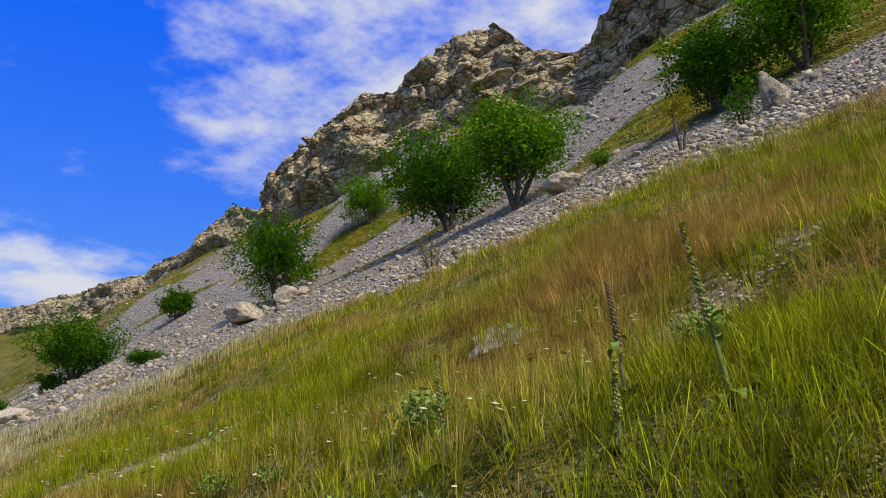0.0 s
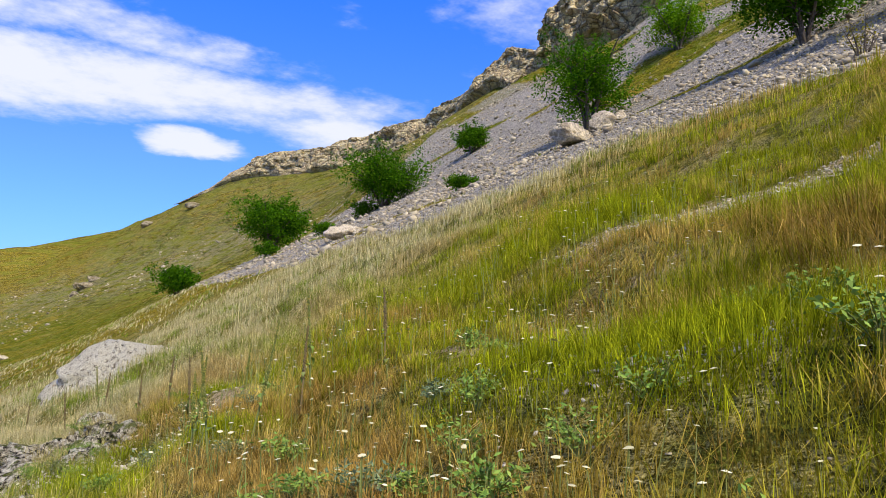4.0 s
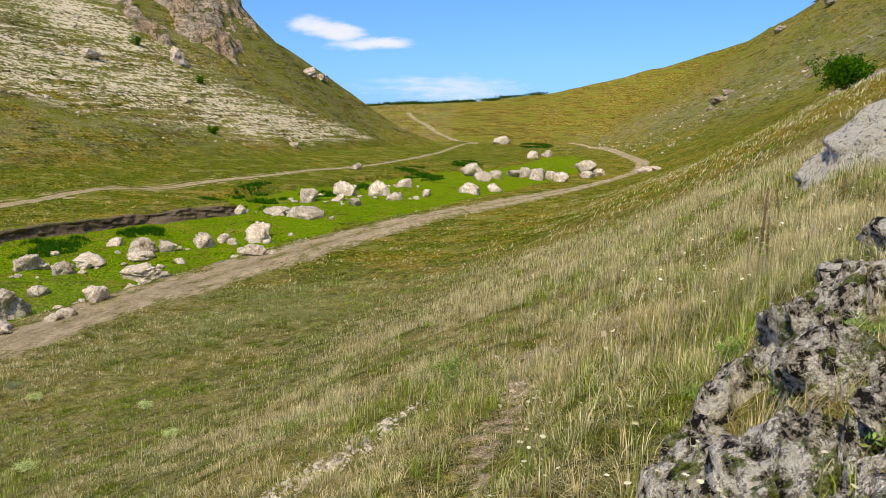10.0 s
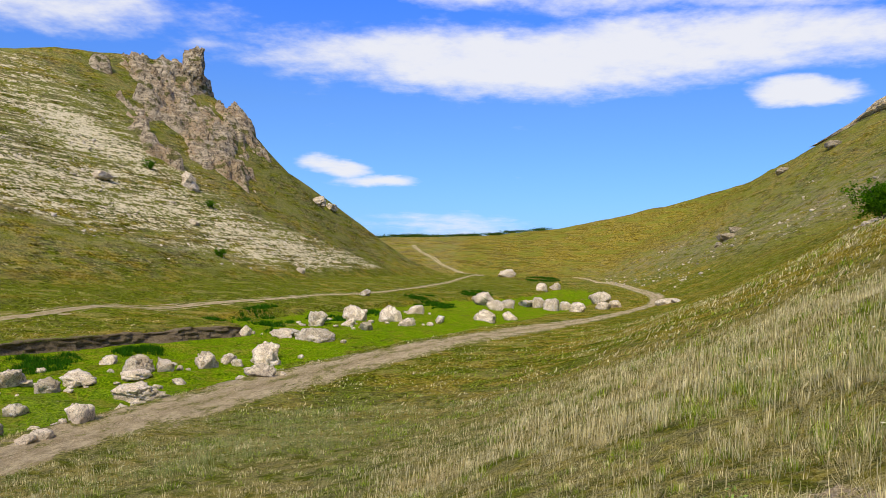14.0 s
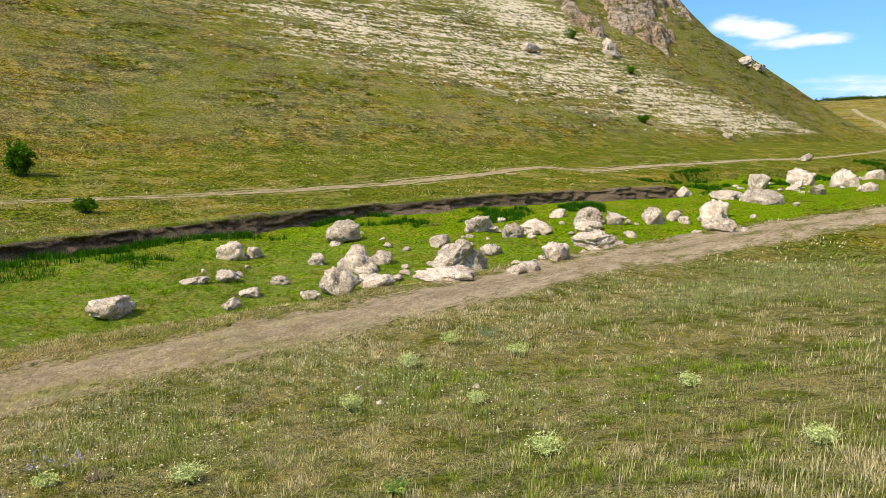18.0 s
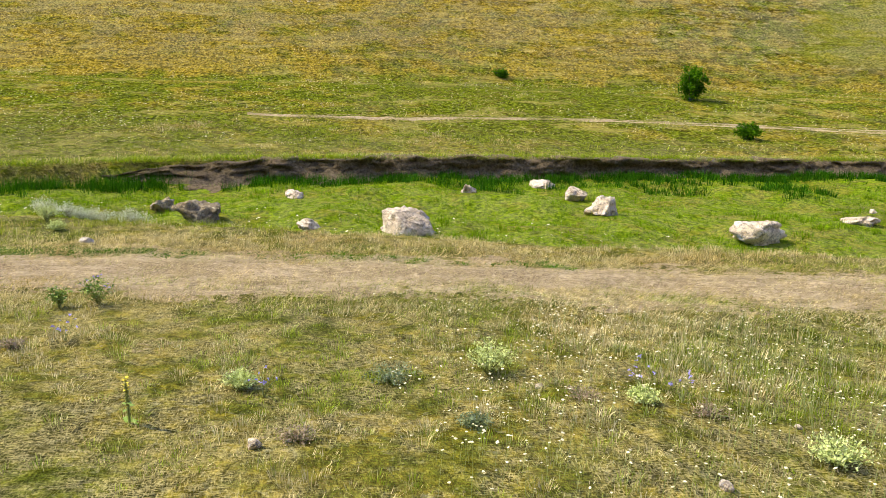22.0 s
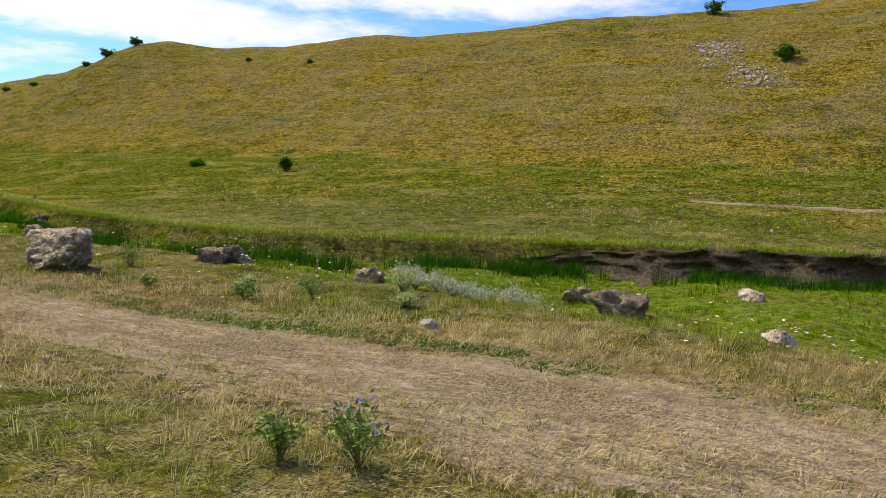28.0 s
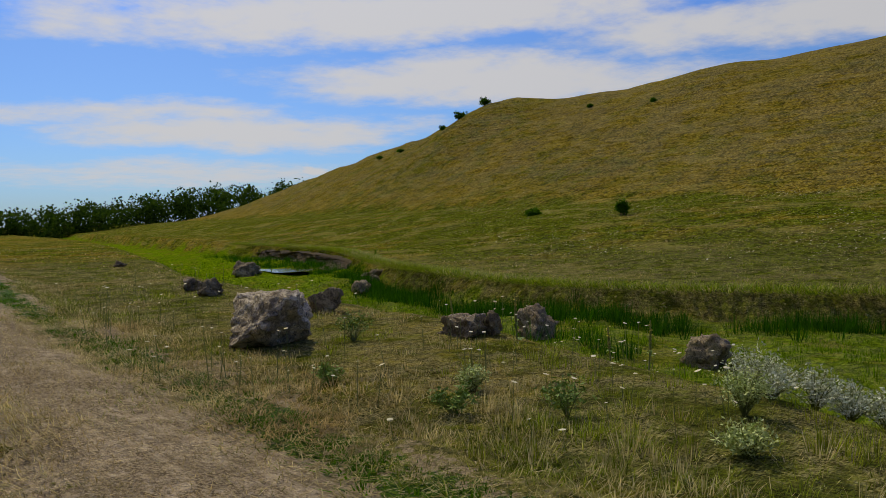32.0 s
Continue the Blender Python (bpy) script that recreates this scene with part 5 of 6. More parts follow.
tree("hawthorn_tree", 28.8, 4.3, 6.2, 4.9, 4, "tall bright green hawthorn tree with thin stems", LEAF_BRIGHT, 9000, 0.14, low=0.26, lean=(0.0, -0.04), group=G, stems=5)
tree("hawthorn_tree", 49.0, 27.5, 6.2, 4.4, 5, "low broad hawthorn bush on the scree", LEAF_BRIGHT, 4500, 0.15, low=0.05, group=G)
tree("hawthorn_tree", 35.6, 24.6, 6.2, 6.6, 6, "round dark hawthorn tree above a pale rock", LEAF_DARK, 7000, 0.15, low=0.03, stems=5, group=G)
tree("hawthorn_tree", 49.0, 51.0, 4.2, 3.4, 7, "small round hawthorn bush under the cliff", LEAF_DARK, 3200, 0.18, low=0.0, group=G)
tree("hawthorn_tree", 40.3, 53.0, 8.4, 5.8, 8, "broad dark hawthorn tree on the scree edge", LEAF_DARK, 7500, 0.2, low=0.04, group=G, stems=5)
tree("hawthorn_tree", 42.6, 80, 10.2, 8.0, 9, "broad hawthorn tree leaning over the grassy slope", LEAF_DARK, 7500, 0.26, low=0.08, lean=(0.12, 0), group=G, stems=5)
tree("hawthorn_tree", 28.6, 71.6, 4.4, 3.6, 10, "low round hawthorn bush in the grass", LEAF_DARK, 3600, 0.2, low=0.0, group=G)
S = "shrubs on the scree"
tree("shrub", 28.9, 28.2, 2.4, 1.0, 12, "low dark green shrub in the scree", LEAF_DARK, 1200, 0.12, low=0, stems=5, group=S, category="shrub")
tree("shrub", 33.0, 51.0, 2.0, 1.3, 13, "low dark green shrub in the scree", LEAF_DARK, 1000, 0.14, low=0, stems=5, group=S, category="shrub")
tree("shrub", 31.6, 58.0, 2.6, 1.6, 14, "low dark green shrub in the scree", LEAF_DARK, 1200, 0.15, low=0, stems=5, group=S, category="shrub")
tree("shrub", 40.0, 56.0, 3.2, 1.8, 15, "low dark green shrub in the scree", LEAF_DARK, 1200, 0.16, low=0, stems=5, group=S, category="shrub")
tree("shrub", 17.9, 1.6, 1.0, 1.0, 16, "thin dry shrub with few leaves", LEAF_YELLOW, 160, 0.05, low=0.1, stems=7, group=S, category="shrub")
tree("shrub", 19.9, -6.4, 1.0, 1.3, 17, "thin dark shrub on the grass edge", LEAF_DARK, 420, 0.07, low=0.1, stems=4, group=S, category="shrub")
tree("shrub", 30.5, 1.0, 1.2, 0.8, 18, "small shrub on the scree", LEAF_BRIGHT, 400, 0.09, low=0, stems=5, group=S, category="shrub")
tree("sapling", 20.6, -4.7, 0.9, 1.9, 19, "thin yellow-leaved sapling on the scree edge", LEAF_YELLOW, 480, 0.07, low=0.55, stems=2, category="sapling")
H = "shrubs on the west hill"
for k, (x, y, w, h, t) in enumerate([(-54.9, 32.3, 2.2, 2.3, "round dark green shrub alone on the meadow"), (-44, 30, 1.3, 1.0, "small green shrub on the meadow"), (-63.7, 21.8, 1.3, 0.7, "low green shrub at the foot of the hill"),
                                     (-53, -18.5, 0.7, 1.0, "small upright dark shrub on the meadow"), (-92, -70.9, 1.5, 1.0, "dark shrub on the hill's skyline"), (-95, -69, 1.7, 1.3, "dark shrub on the hill's skyline"),
                                     (-96, -73, 1.8, 0.9, "dark shrub on the hill's skyline"), (-93.5, -76, 1.3, 0.8, "dark shrub on the hill's skyline"), (-91.5, -48.8, 0.6, 0.5, "small shrub on the grassy hill"),
                                     (-88.6, -38.6, 0.5, 0.45, "small shrub on the grassy hill"), (-99, 2.7, 2.2, 1.5, "sparse shrub near the top of the hill"), (-56.5, -27.8, 1.3, 0.5, "low shrub on the meadow"),
                                     (-83.5, 9.3, 2.0, 1.4, "dark shrub in the hill's gully"), (-94, -86, 1.3, 0.7, "dark shrub on the hill's skyline"), (-97, -95, 1.2, 0.6, "dark shrub on the hill's skyline"),
                                     (-72, 150, 3.0, 2.2, "dark shrub among the chalky rocks"), (-60.5, 152, 2.2, 1.6, "dark shrub among the chalky rocks"), (-49, 128, 1.8, 1.4, "dark shrub on the chalky slope")]):
    tree("shrub", x, y, w, h, 30 + k, t, LEAF_DARK, 900 if k else 1800, 0.11 if w < 1.5 else 0.15, low=0.0, stems=5, group=H, category="shrub")


def far_woods():
    r = np.random.default_rng(77)
    pts = []
    for k in range(130):
        u = (k + r.uniform(0, 1)) / 130
        x, y = 20 - 190 * u, -252 + 60 * u + r.uniform(-8, 8)
        h = r.uniform(6.5, 10.5)
        w = r.uniform(6, 9)
        c = r.normal(size=(30, 3))
        c /= np.linalg.norm(c, axis=1, keepdims=True)
        c = c * np.array([w / 2, w / 2, h / 2.2]) * r.uniform(0.45, 1.0, (30, 1)) ** 0.6 + np.array([x, y, land_at(x, y) + h * 0.38])
        pts.append((c[:, None] + r.normal(size=(30, 14, 3)) * 0.75).reshape(-1, 3))
    for k in range(60):
        u = r.uniform(0, 1)
        x, y = -112 + 128 * u + r.uniform(-3, 3), 424 + r.uniform(-3, 3)
        h = r.uniform(0.8, 1.6)
        pts.append(r.normal(size=(120, 3)) * np.array([2.2, 0.8, h / 4]) + np.array([x, y, land_at(x, y) + h / 2]))
    v, f = leaf_quads(np.concatenate(pts), 0.62, r, 0.1, 1.2)
    ob = mesh_object("far_woods", v, f, LEAF_FAR, shade=False)
    return tagged(ob, "dark green belt of distant trees", "woods", kind="stuff")


far_woods()


# ---------- grass ----------
stretch = np.array([(1.2, -9.5), (0.3, -3), (-0.5, 3.2), (-3, 6), (-7, 8), (-12, 7.5), (-17.5, 5.6)])


def from_stretch(x, y):
    """Distance from the line of the footpath."""
    p = np.stack([x, y], -1)
    best = np.full(len(p), 1e9)
    for a, b in zip(stretch[:-1], stretch[1:]):
        t = np.clip(((p - a) @ (b - a)) / ((b - a) @ (b - a)), 0, 1)
        best = np.minimum(best, np.linalg.norm(p - a - t[:, None] * (b - a), axis=1))
    return best


def golden(x, y):
    """Where the dry grass is golden rather than pale."""
    return np.maximum(smooth(-11, -5, x - slope_x(y)) * smooth(9, 1, y), 0.25 * smooth(-15.5, -18, x))


def grass_material():
    m = Mat("grass_blades", 0.75, 0.06)
    dry, isl, tip = m.attr("dry"), m.island(), m.attr("tip")
    patchy = m.noise(0.42, 4, 0.6)
    green = m.mix(isl, (0.085, 0.150, 0.004), (0.36, 0.45, 0.030))
    straw = m.mix(isl, (0.34, 0.285, 0.10), (0.80, 0.70, 0.38))
    straw = m.mix(m.attr("gold"), straw, m.mix(isl, (0.36, 0.25, 0.035), (0.74, 0.56, 0.14)))
    green = m.mix(m.attr("gold"), green, m.mix(isl, (0.13, 0.165, 0.003), (0.50, 0.52, 0.012)))
    rust = m.mix(isl, (0.24, 0.125, 0.022), (0.60, 0.36, 0.10))
    lush = m.mix(isl, (0.065, 0.15, 0.002), (0.25, 0.40, 0.006))
    k = m.math("ADD", dry, m.math("ADD", m.ramp(patchy, 0.38, 0.62, -0.3, 0.3), m.math("MULTIPLY", m.math("SUBTRACT", tip, 0.5), 0.35)))
    k = m.math("ADD", k, m.math("MULTIPLY", m.math("SUBTRACT", isl, 0.5), 0.4))
    drift = m.noise(0.85, 4, 0.6, (1, 0.2, 0.7), turn=18)
    k = m.math("ADD", k, m.math("MULTIPLY", m.attr("gold"), m.ramp(drift, 0.42, 0.64, -0.5, 0.2)))
    c = m.mix(m.ramp(k, 0.3, 0.75), green, straw)
    c = m.mix(m.math("MULTIPLY", m.math("MULTIPLY", m.ramp(m.noise(0.55, 3, 0.6), 0.50, 0.64), m.ramp(m.attr("gold"), 0.0, 1.0, 0.22, 0.9)), m.ramp(k, 0.3, 0.6)), c, rust)
    c = m.mix(m.math("MULTIPLY", m.attr("gold"), m.ramp(drift, 0.49, 0.59, 0, 0.6)), c, rust)
    c = m.mix(m.ramp(m.attr("lush"), 0.3, 0.8), c, lush)
    # each tuft has its own tone; the foot's shade is painted darker than the tip
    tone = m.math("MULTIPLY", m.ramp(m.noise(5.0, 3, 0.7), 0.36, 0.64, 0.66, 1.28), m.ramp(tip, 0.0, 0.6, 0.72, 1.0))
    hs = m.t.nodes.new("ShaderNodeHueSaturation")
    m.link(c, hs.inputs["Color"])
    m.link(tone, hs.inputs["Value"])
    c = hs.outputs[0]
    tr = m.t.nodes.new("ShaderNodeBsdfTranslucent")
    m.put(c, tr.inputs[0])
    mx = m.t.nodes.new("ShaderNodeMixShader")
    mx.inputs[0].default_value = 0.35
    m.link(m.bsdf.outputs[0], mx.inputs[1])
    m.link(tr.outputs[0], mx.inputs[2])
    m.link(mx.outputs[0], m.t.nodes["Material Output"].inputs["Surface"])
    return m.colour(c)


GRASS = grass_material()


def blades(name, x, y, high, wide, dry, lush, label, seed, lean=0.45, category="grass", material=None):
    r = np.random.default_rng(seed)
    n = len(x)
    z = surface(x, y) - 0.02
    a = r.uniform(0, 2 * np.pi, n)
    wind = np.array([0.25, 0.35])
    bend = r.uniform(0.15, 1.5, n) * lean
    off = np.stack([np.cos(a) * bend + wind[0] * lean, np.sin(a) * bend + wind[1] * lean], -1) * high[:, None]
    side = np.stack([-np.sin(a), np.cos(a)], -1) * wide[:, None] * 0.5
    base = np.stack([x, y], -1)
    v = np.empty((n, 5, 3), np.float32)
    v[:, 0, :2], v[:, 1, :2] = base - side, base + side
    v[:, 2, :2], v[:, 3, :2] = base + off * 0.32 - side * 0.8, base + off * 0.32 + side * 0.8
    v[:, 4, :2] = base + off
    v[:, 0, 2] = v[:, 1, 2] = z
    v[:, 2, 2] = v[:, 3, 2] = z + high * 0.58
    v[:, 4, 2] = z + high * np.sqrt(np.clip(1 - (bend * 0.7) ** 2, 0.3, 1))
    f = (np.arange(n)[:, None, None] * 5 + np.array([[0, 1, 3], [0, 3, 2], [2, 3, 4]])[None]).reshape(-1, 3)
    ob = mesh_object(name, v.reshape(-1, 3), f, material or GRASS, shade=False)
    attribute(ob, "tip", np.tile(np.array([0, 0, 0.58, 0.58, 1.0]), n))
    attribute(ob, "dry", np.repeat(dry, 5))
    attribute(ob, "lush", np.repeat(lush, 5))
    attribute(ob, "gold", np.repeat(golden(x, y), 5))
    return tagged(ob, label, category, kind="stuff")


def wisps(name, x, y, high, wide, dry, lush, label, seed, lean=0.6, material=None, per=1, single=False, z=None, category="grass"):
    """Long soft grass: slim bent diamonds, leaning together in tufts."""
    r = np.random.default_rng(seed)
    n = len(x)
    z = surface(x, y) - 0.02 if z is None else z
    comb = np.stack([-0.20 + 0.4 * vnoise(x / 0.6, y / 0.6, 151), 0.15 + 0.4 * vnoise(x / 0.6 + 5, y / 0.6, 153)], -1)
    a = r.uniform(0, 2 * np.pi, n)
    bend = r.uniform(0.1, 1.0, n)
    out = np.stack([x - np.repeat(x.reshape(-1, per).mean(1), per), y - np.repeat(y.reshape(-1, per).mean(1), per)], -1)
    out = out / (np.abs(out).max() / 3 + 1e-6)
    off = (np.stack([np.cos(a), np.sin(a)], -1) * bend[:, None] * (0.8 if per == 1 else 0.35) + out * 1.1 + comb * 0.7) * lean * high[:, None]
    reach = np.linalg.norm(off, axis=1)
    side = np.stack([-off[:, 1], off[:, 0]], -1) / (reach[:, None] + 1e-6) * wide[:, None] * 0.5
    base = np.stack([x, y], -1)
    if single:
        v = np.empty((n, 3, 3), np.float32)
        v[:, 0, :2], v[:, 1, :2], v[:, 2, :2] = base - side, base + side, base + off
        v[:, 0, 2] = v[:, 1, 2] = z
        v[:, 2, 2] = z + high * np.clip(1 - 0.4 * reach / np.maximum(high, 1e-3), 0.3, 1)
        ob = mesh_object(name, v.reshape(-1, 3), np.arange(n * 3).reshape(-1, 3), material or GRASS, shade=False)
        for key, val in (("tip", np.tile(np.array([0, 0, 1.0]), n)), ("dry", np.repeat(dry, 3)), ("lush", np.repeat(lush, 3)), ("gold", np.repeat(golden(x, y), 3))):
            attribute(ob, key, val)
        return tagged(ob, label, category, kind="stuff")
    v = np.empty((n, 4, 3), np.float32)
    v[:, 0, :2], v[:, 3, :2] = base, base + off
    v[:, 1, :2], v[:, 2, :2] = base + off * 0.30 - side, base + off * 0.30 + side
    v[:, 0, 2] = z
    v[:, 1, 2] = v[:, 2, 2] = z + high * 0.55
    v[:, 3, 2] = surface(v[:, 3, 0], v[:, 3, 1]) + high * np.clip(1 - 0.45 * reach / np.maximum(high, 1e-3), 0.3, 1)
    f = (np.arange(n)[:, None, None] * 4 + np.array([[0, 2, 1], [1, 2, 3]])[None]).reshape(-1, 3)
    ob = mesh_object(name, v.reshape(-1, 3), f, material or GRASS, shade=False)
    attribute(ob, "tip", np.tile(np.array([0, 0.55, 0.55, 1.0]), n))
    attribute(ob, "dry", np.repeat(dry, 4))
    attribute(ob, "lush", np.repeat(lush, 4))
    attribute(ob, "gold", np.repeat(golden(x, y), 4))
    return tagged(ob, label, category, kind="stuff")


def spears(name, x, y, high, wide, dry, lush, label, seed, lean=0.8, lift=0.0):
    """Short grass: one slim triangle a blade."""
    r = np.random.default_rng(seed)
    n = len(x)
    z = surface(x, y) - 0.01 + lift
    a = r.uniform(0, 2 * np.pi, n)
    bend = r.uniform(0.2, 1.3, n) * lean
    off = np.stack([np.cos(a) * bend + 0.2 * lean, np.sin(a) * bend + 0.3 * lean], -1) * high[:, None]
    b = a + r.uniform(-1, 1, n)
    side = np.stack([-np.sin(b), np.cos(b)], -1) * wide[:, None] * 0.5
    v = np.empty((n, 3, 3), np.float32)
    v[:, 0, :2], v[:, 1, :2] = np.stack([x, y], -1) - side, np.stack([x, y], -1) + side
    v[:, 2, :2] = np.stack([x, y], -1) + off
    v[:, 0, 2] = v[:, 1, 2] = z
    v[:, 2, 2] = surface(v[:, 2, 0], v[:, 2, 1]) + lift + high * np.clip(1.05 - 0.55 * bend, 0.3, 1)
    ob = mesh_object(name, v.reshape(-1, 3), np.arange(n * 3).reshape(-1, 3), GRASS, shade=False)
    attribute(ob, "tip", np.tile(np.array([0, 0, 1.0]), n))
    attribute(ob, "dry", np.repeat(dry, 3))
    attribute(ob, "lush", np.repeat(lush, 3))
    attribute(ob, "gold", np.repeat(golden(x, y), 3))
    return tagged(ob, label, "grass", kind="stuff")


def tufts(seed, tries, per, spread, x0, x1, y0, y1, weight):
    r = np.random.default_rng(seed)
    x, y = r.uniform(x0, x1, tries), r.uniform(y0, y1, tries)
    ok = r.uniform(0, 1, tries) < weight(x, y)
    x, y = x[ok], y[ok]
    vig = r.uniform(0.55, 1.25, len(x))
    k = per
    X = (x[:, None] + r.normal(size=(len(x), k)) * spread).ravel()
    Y = (y[:, None] + r.normal(size=(len(x), k)) * spread).ravel()
    return X, Y, np.repeat(vig, k) * r.uniform(0.6, 1.15, len(X)), r


def off_track(x, y, margin=0.0):
    return smooth(1.15, 1.6, np.abs(x - track_x(y)) + 0.3 * vnoise(x * 1.1, y * 1.1, 95) - margin)


def bare_here(x, y):
    """Worn or stony spots where little grows."""
    b = 0.3 * smooth(0.6, 0.95, fbm(x / 1.9, y / 1.9, 97, 3)) * smooth(-9, -5, x - slope_x(y))
    b = np.maximum(b, 0.4 * np.exp(-(((x - 2.7) / 1.0) ** 2 + ((y - 5.2) / 1.2) ** 2)))
    b = np.maximum(b, 0.85 * np.exp(-((x + 0.05 - 0.12 * (y - 9)) / 0.22) ** 2) * smooth(4, 6, y) * smooth(12.5, 11, y))
    b = np.maximum(b, 0.95 * outcrop_mask(x, y))
    for cx, cy, ra, rb, turn in ((7.0, -2.0, 1.9, 0.5, 115), (5.6, -8.0, 1.0, 0.3, 120),  (4.6, -1.4, 1.2, 0.3, 100), (4.6, 3.2, 1.5, 0.35, 60)):
        a = radians(turn)
        u, v = (x - cx) * math.cos(a) + (y - cy) * math.sin(a), -(x - cx) * math.sin(a) + (y - cy) * math.cos(a)
        b = np.maximum(b, 0.9 * smooth(1.3, 0.6, np.hypot(u / ra, v / rb) + 0.35 * fbm(x / 0.4, y / 0.4, 98, 2)))
    return np.clip(b, 0, 1)


attribute(ground, "worn", (bare_here(GX.ravel(), GY.ravel()) * smooth(60, 20, np.hypot(GX.ravel(), GY.ravel()))))


def stand(x, y):
    """Height and dryness of the grass by place."""
    d = x - slope_x(y)
    tall = 0.13 + 0.12 * smooth(-19, -10, d) + 0.04 * smooth(-8, -2, d)
    tall = tall * (1 - 0.42 * smooth(4.4, 3.0, x + 0.7 * vnoise(x / 0.9, y / 0.9, 100)) * smooth(3, 0, y))
    tall = tall * np.clip(1 + 0.5 * fbm(x / 1.5, y / 1.5, 101, 3), 0.55, 1.7)
    inbed = smooth(0, 2.5, bed_edge_x(y) - x) * smooth(-0.3, 0.8, x - bank_x(y))
    tall = tall * (1 - inbed) + inbed * (0.13 + 0.10 * smooth(0.1, 0.7, fbm(x / 2.5, y / 2.5, 103, 2)))
    dry = 0.60 + 0.12 * smooth(-22, -12, d) + 0.22 * fbm(x / 4.1, y / 4.1, 105, 3) + 0.30 * fbm(d / 0.9, y / 4.5, 106, 3) * smooth(-18, -10, d) + 0.45 * np.exp(-((np.abs(x - track_x(y)) - 1.8) / 0.7) ** 2) - 0.22 * np.exp(-((d + 24) / 3.5) ** 2) - 0.2 * smooth(-20.6, -22.4, x)
    return np.maximum(tall, 0.05), np.clip(dry, 0, 1), inbed


def field(name, seed, tries, per, spread, box, near, far, wide, stretch_up, label, lean=0.5, slim=False, gap=0.4, thin=0.55):
    def weight(x, y):
        q = from_stretch(x, y)
        w = smooth(near - 0.6, near + 0.6, q) * smooth(far + 1.5, far - 1.5, q)
        w = w * off_track(x, y) * (1 - 0.92 * bare_here(x, y)) * (1 - scree_amount(x, y)) * smooth(-1.0, 0.2, np.abs(x - bank_x(y)) - 0.9)
        w = w * np.where((x < -0.3) & (x > -13.5) & (y < 1.0), 0.25, 1.0)
        return np.clip(w * np.clip(0.82 + 0.4 * fbm(x / 1.3, y / 1.3, 107, 2), 0.3, 1) * (thin + (1 - thin) * smooth(-0.30, 0.15, fbm(x / gap, y / gap, 108, 2))), 0.0, 1)
    X, Y, vig, r = tufts(seed, tries, per, spread, *box, weight)
    tall, dry, inbed = stand(X, Y)
    dry = np.clip(dry + np.repeat(r.normal(scale=0.22, size=len(X) // per), per) + r.normal(scale=0.12, size=len(X)), 0, 1)
    args = (name, X, Y, tall * vig * stretch_up, wide * r.uniform(0.6, 1.3, len(X)), dry, inbed, label, seed + 1, lean)
    if slim == 1:
        spears(*args)
    else:
        wisps(*args, per=per, single=slim == 3)


field("turf_near", 199, 38000, 24, 0.055, (-23, 9, -13, 17), -1, 6.0, 0.0075, 0.55, "short matted turf, green and straw-coloured", 0.9, 3)
field("grass_near", 201, 15000, 36, 0.05, (-22, 9, -13, 16), -1, 4.8, 0.0042, 0.85, "dry golden and green meadow grass along the path", 0.5, 2)
field("grass_slope", 203, 35000, 36, 0.065, (-27, 17, -14, 26), 4.0, 12, 0.0085, 0.95, "meadow grass in dry and green tufts on the slope", 0.4, 3, 0.45, 0.25)
field("grass_meadow", 205, 56000, 20, 0.11, (-46, 24, -30, 44), 11, 28, 0.018, 1.0, "low meadow grass, green and straw-coloured", 0.4, 3, 0.6, 0.2)
field("grass_valley", 207, 26000, 6, 0.3, (-75, 36, -60, 100), 26, 80, 0.07, 1.1, "thin grass cover of the valley", 0.8, True)
# seed stalks standing above the grass
def seed_stalks(x, y):
    """How thickly straw stalks stand: in drifts over the meadow, none on bare or mown ground."""
    d = x - slope_x(y)
    return smooth(-23, -17, d) * (1 - 0.7 * golden(x, y) * smooth(-15, -10, d)) * (1 - bare_here(x, y)) * (1 - scree_amount(x, y)) * (0.25 + 0.75 * smooth(-0.25, 0.25, fbm(x / 1.7, y / 1.7, 112, 3)))


for k, (tries, near, far, thick) in enumerate(((16000, -1, 5, 0.0035), (44000, 4, 13, 0.006), (44000, 11, 28, 0.011))):
    X, Y, vig, r = tufts(211 + 300 * k, tries, 3, 0.10 + 0.05 * k, -16, 20, -14, 40, lambda x, y: seed_stalks(x, y) * smooth(near - 1, near + 1, from_stretch(x, y)) * smooth(far + 1, far - 1, from_stretch(x, y)))
    tall = stand(X, Y)[0]
    blades("grass_stalks", X, Y, (1.05 * tall + 0.10) * vig, np.full(len(X), thick), np.clip(r.normal(0.95, 0.1, len(X)), 0, 1), np.zeros(len(X)), "thin straw-coloured seed stalks above the grass", 212 + 300 * k, 0.18)
# soft thick cover of the slope above the footpath
X, Y, vig, r = tufts(241, 13500, 40, 0.085, 1.2, 11, -12, 10, lambda x, y: (1 - bare_here(x, y)) * (1 - scree_amount(x, y)) * (0.35 + 0.65 * smooth(-0.3, 0.1, fbm((x - slope_x(y)) / 0.45, y / 0.9, 116, 2))) * smooth(9.5, 8, from_stretch(x, y)) * np.where((y > 2.6) & (y < 8) & (x < 4), 0.3, 1.0) * (1 - 0.3 * smooth(4.4, 3.2, x + 0.8 * fbm(x / 0.9, y / 0.9, 118, 2))))
tall, dry, inbed = stand(X, Y)
wisps("slope_grass", X, Y, (0.05 + 0.75 * tall) * vig, np.full(len(X), 0.0060), np.clip(dry + np.repeat(r.normal(scale=0.25, size=len(X) // 40), 40), 0, 1), 0 * dry, "soft golden and green grass covering the steep slope", 242, 0.55, per=40, single=True)
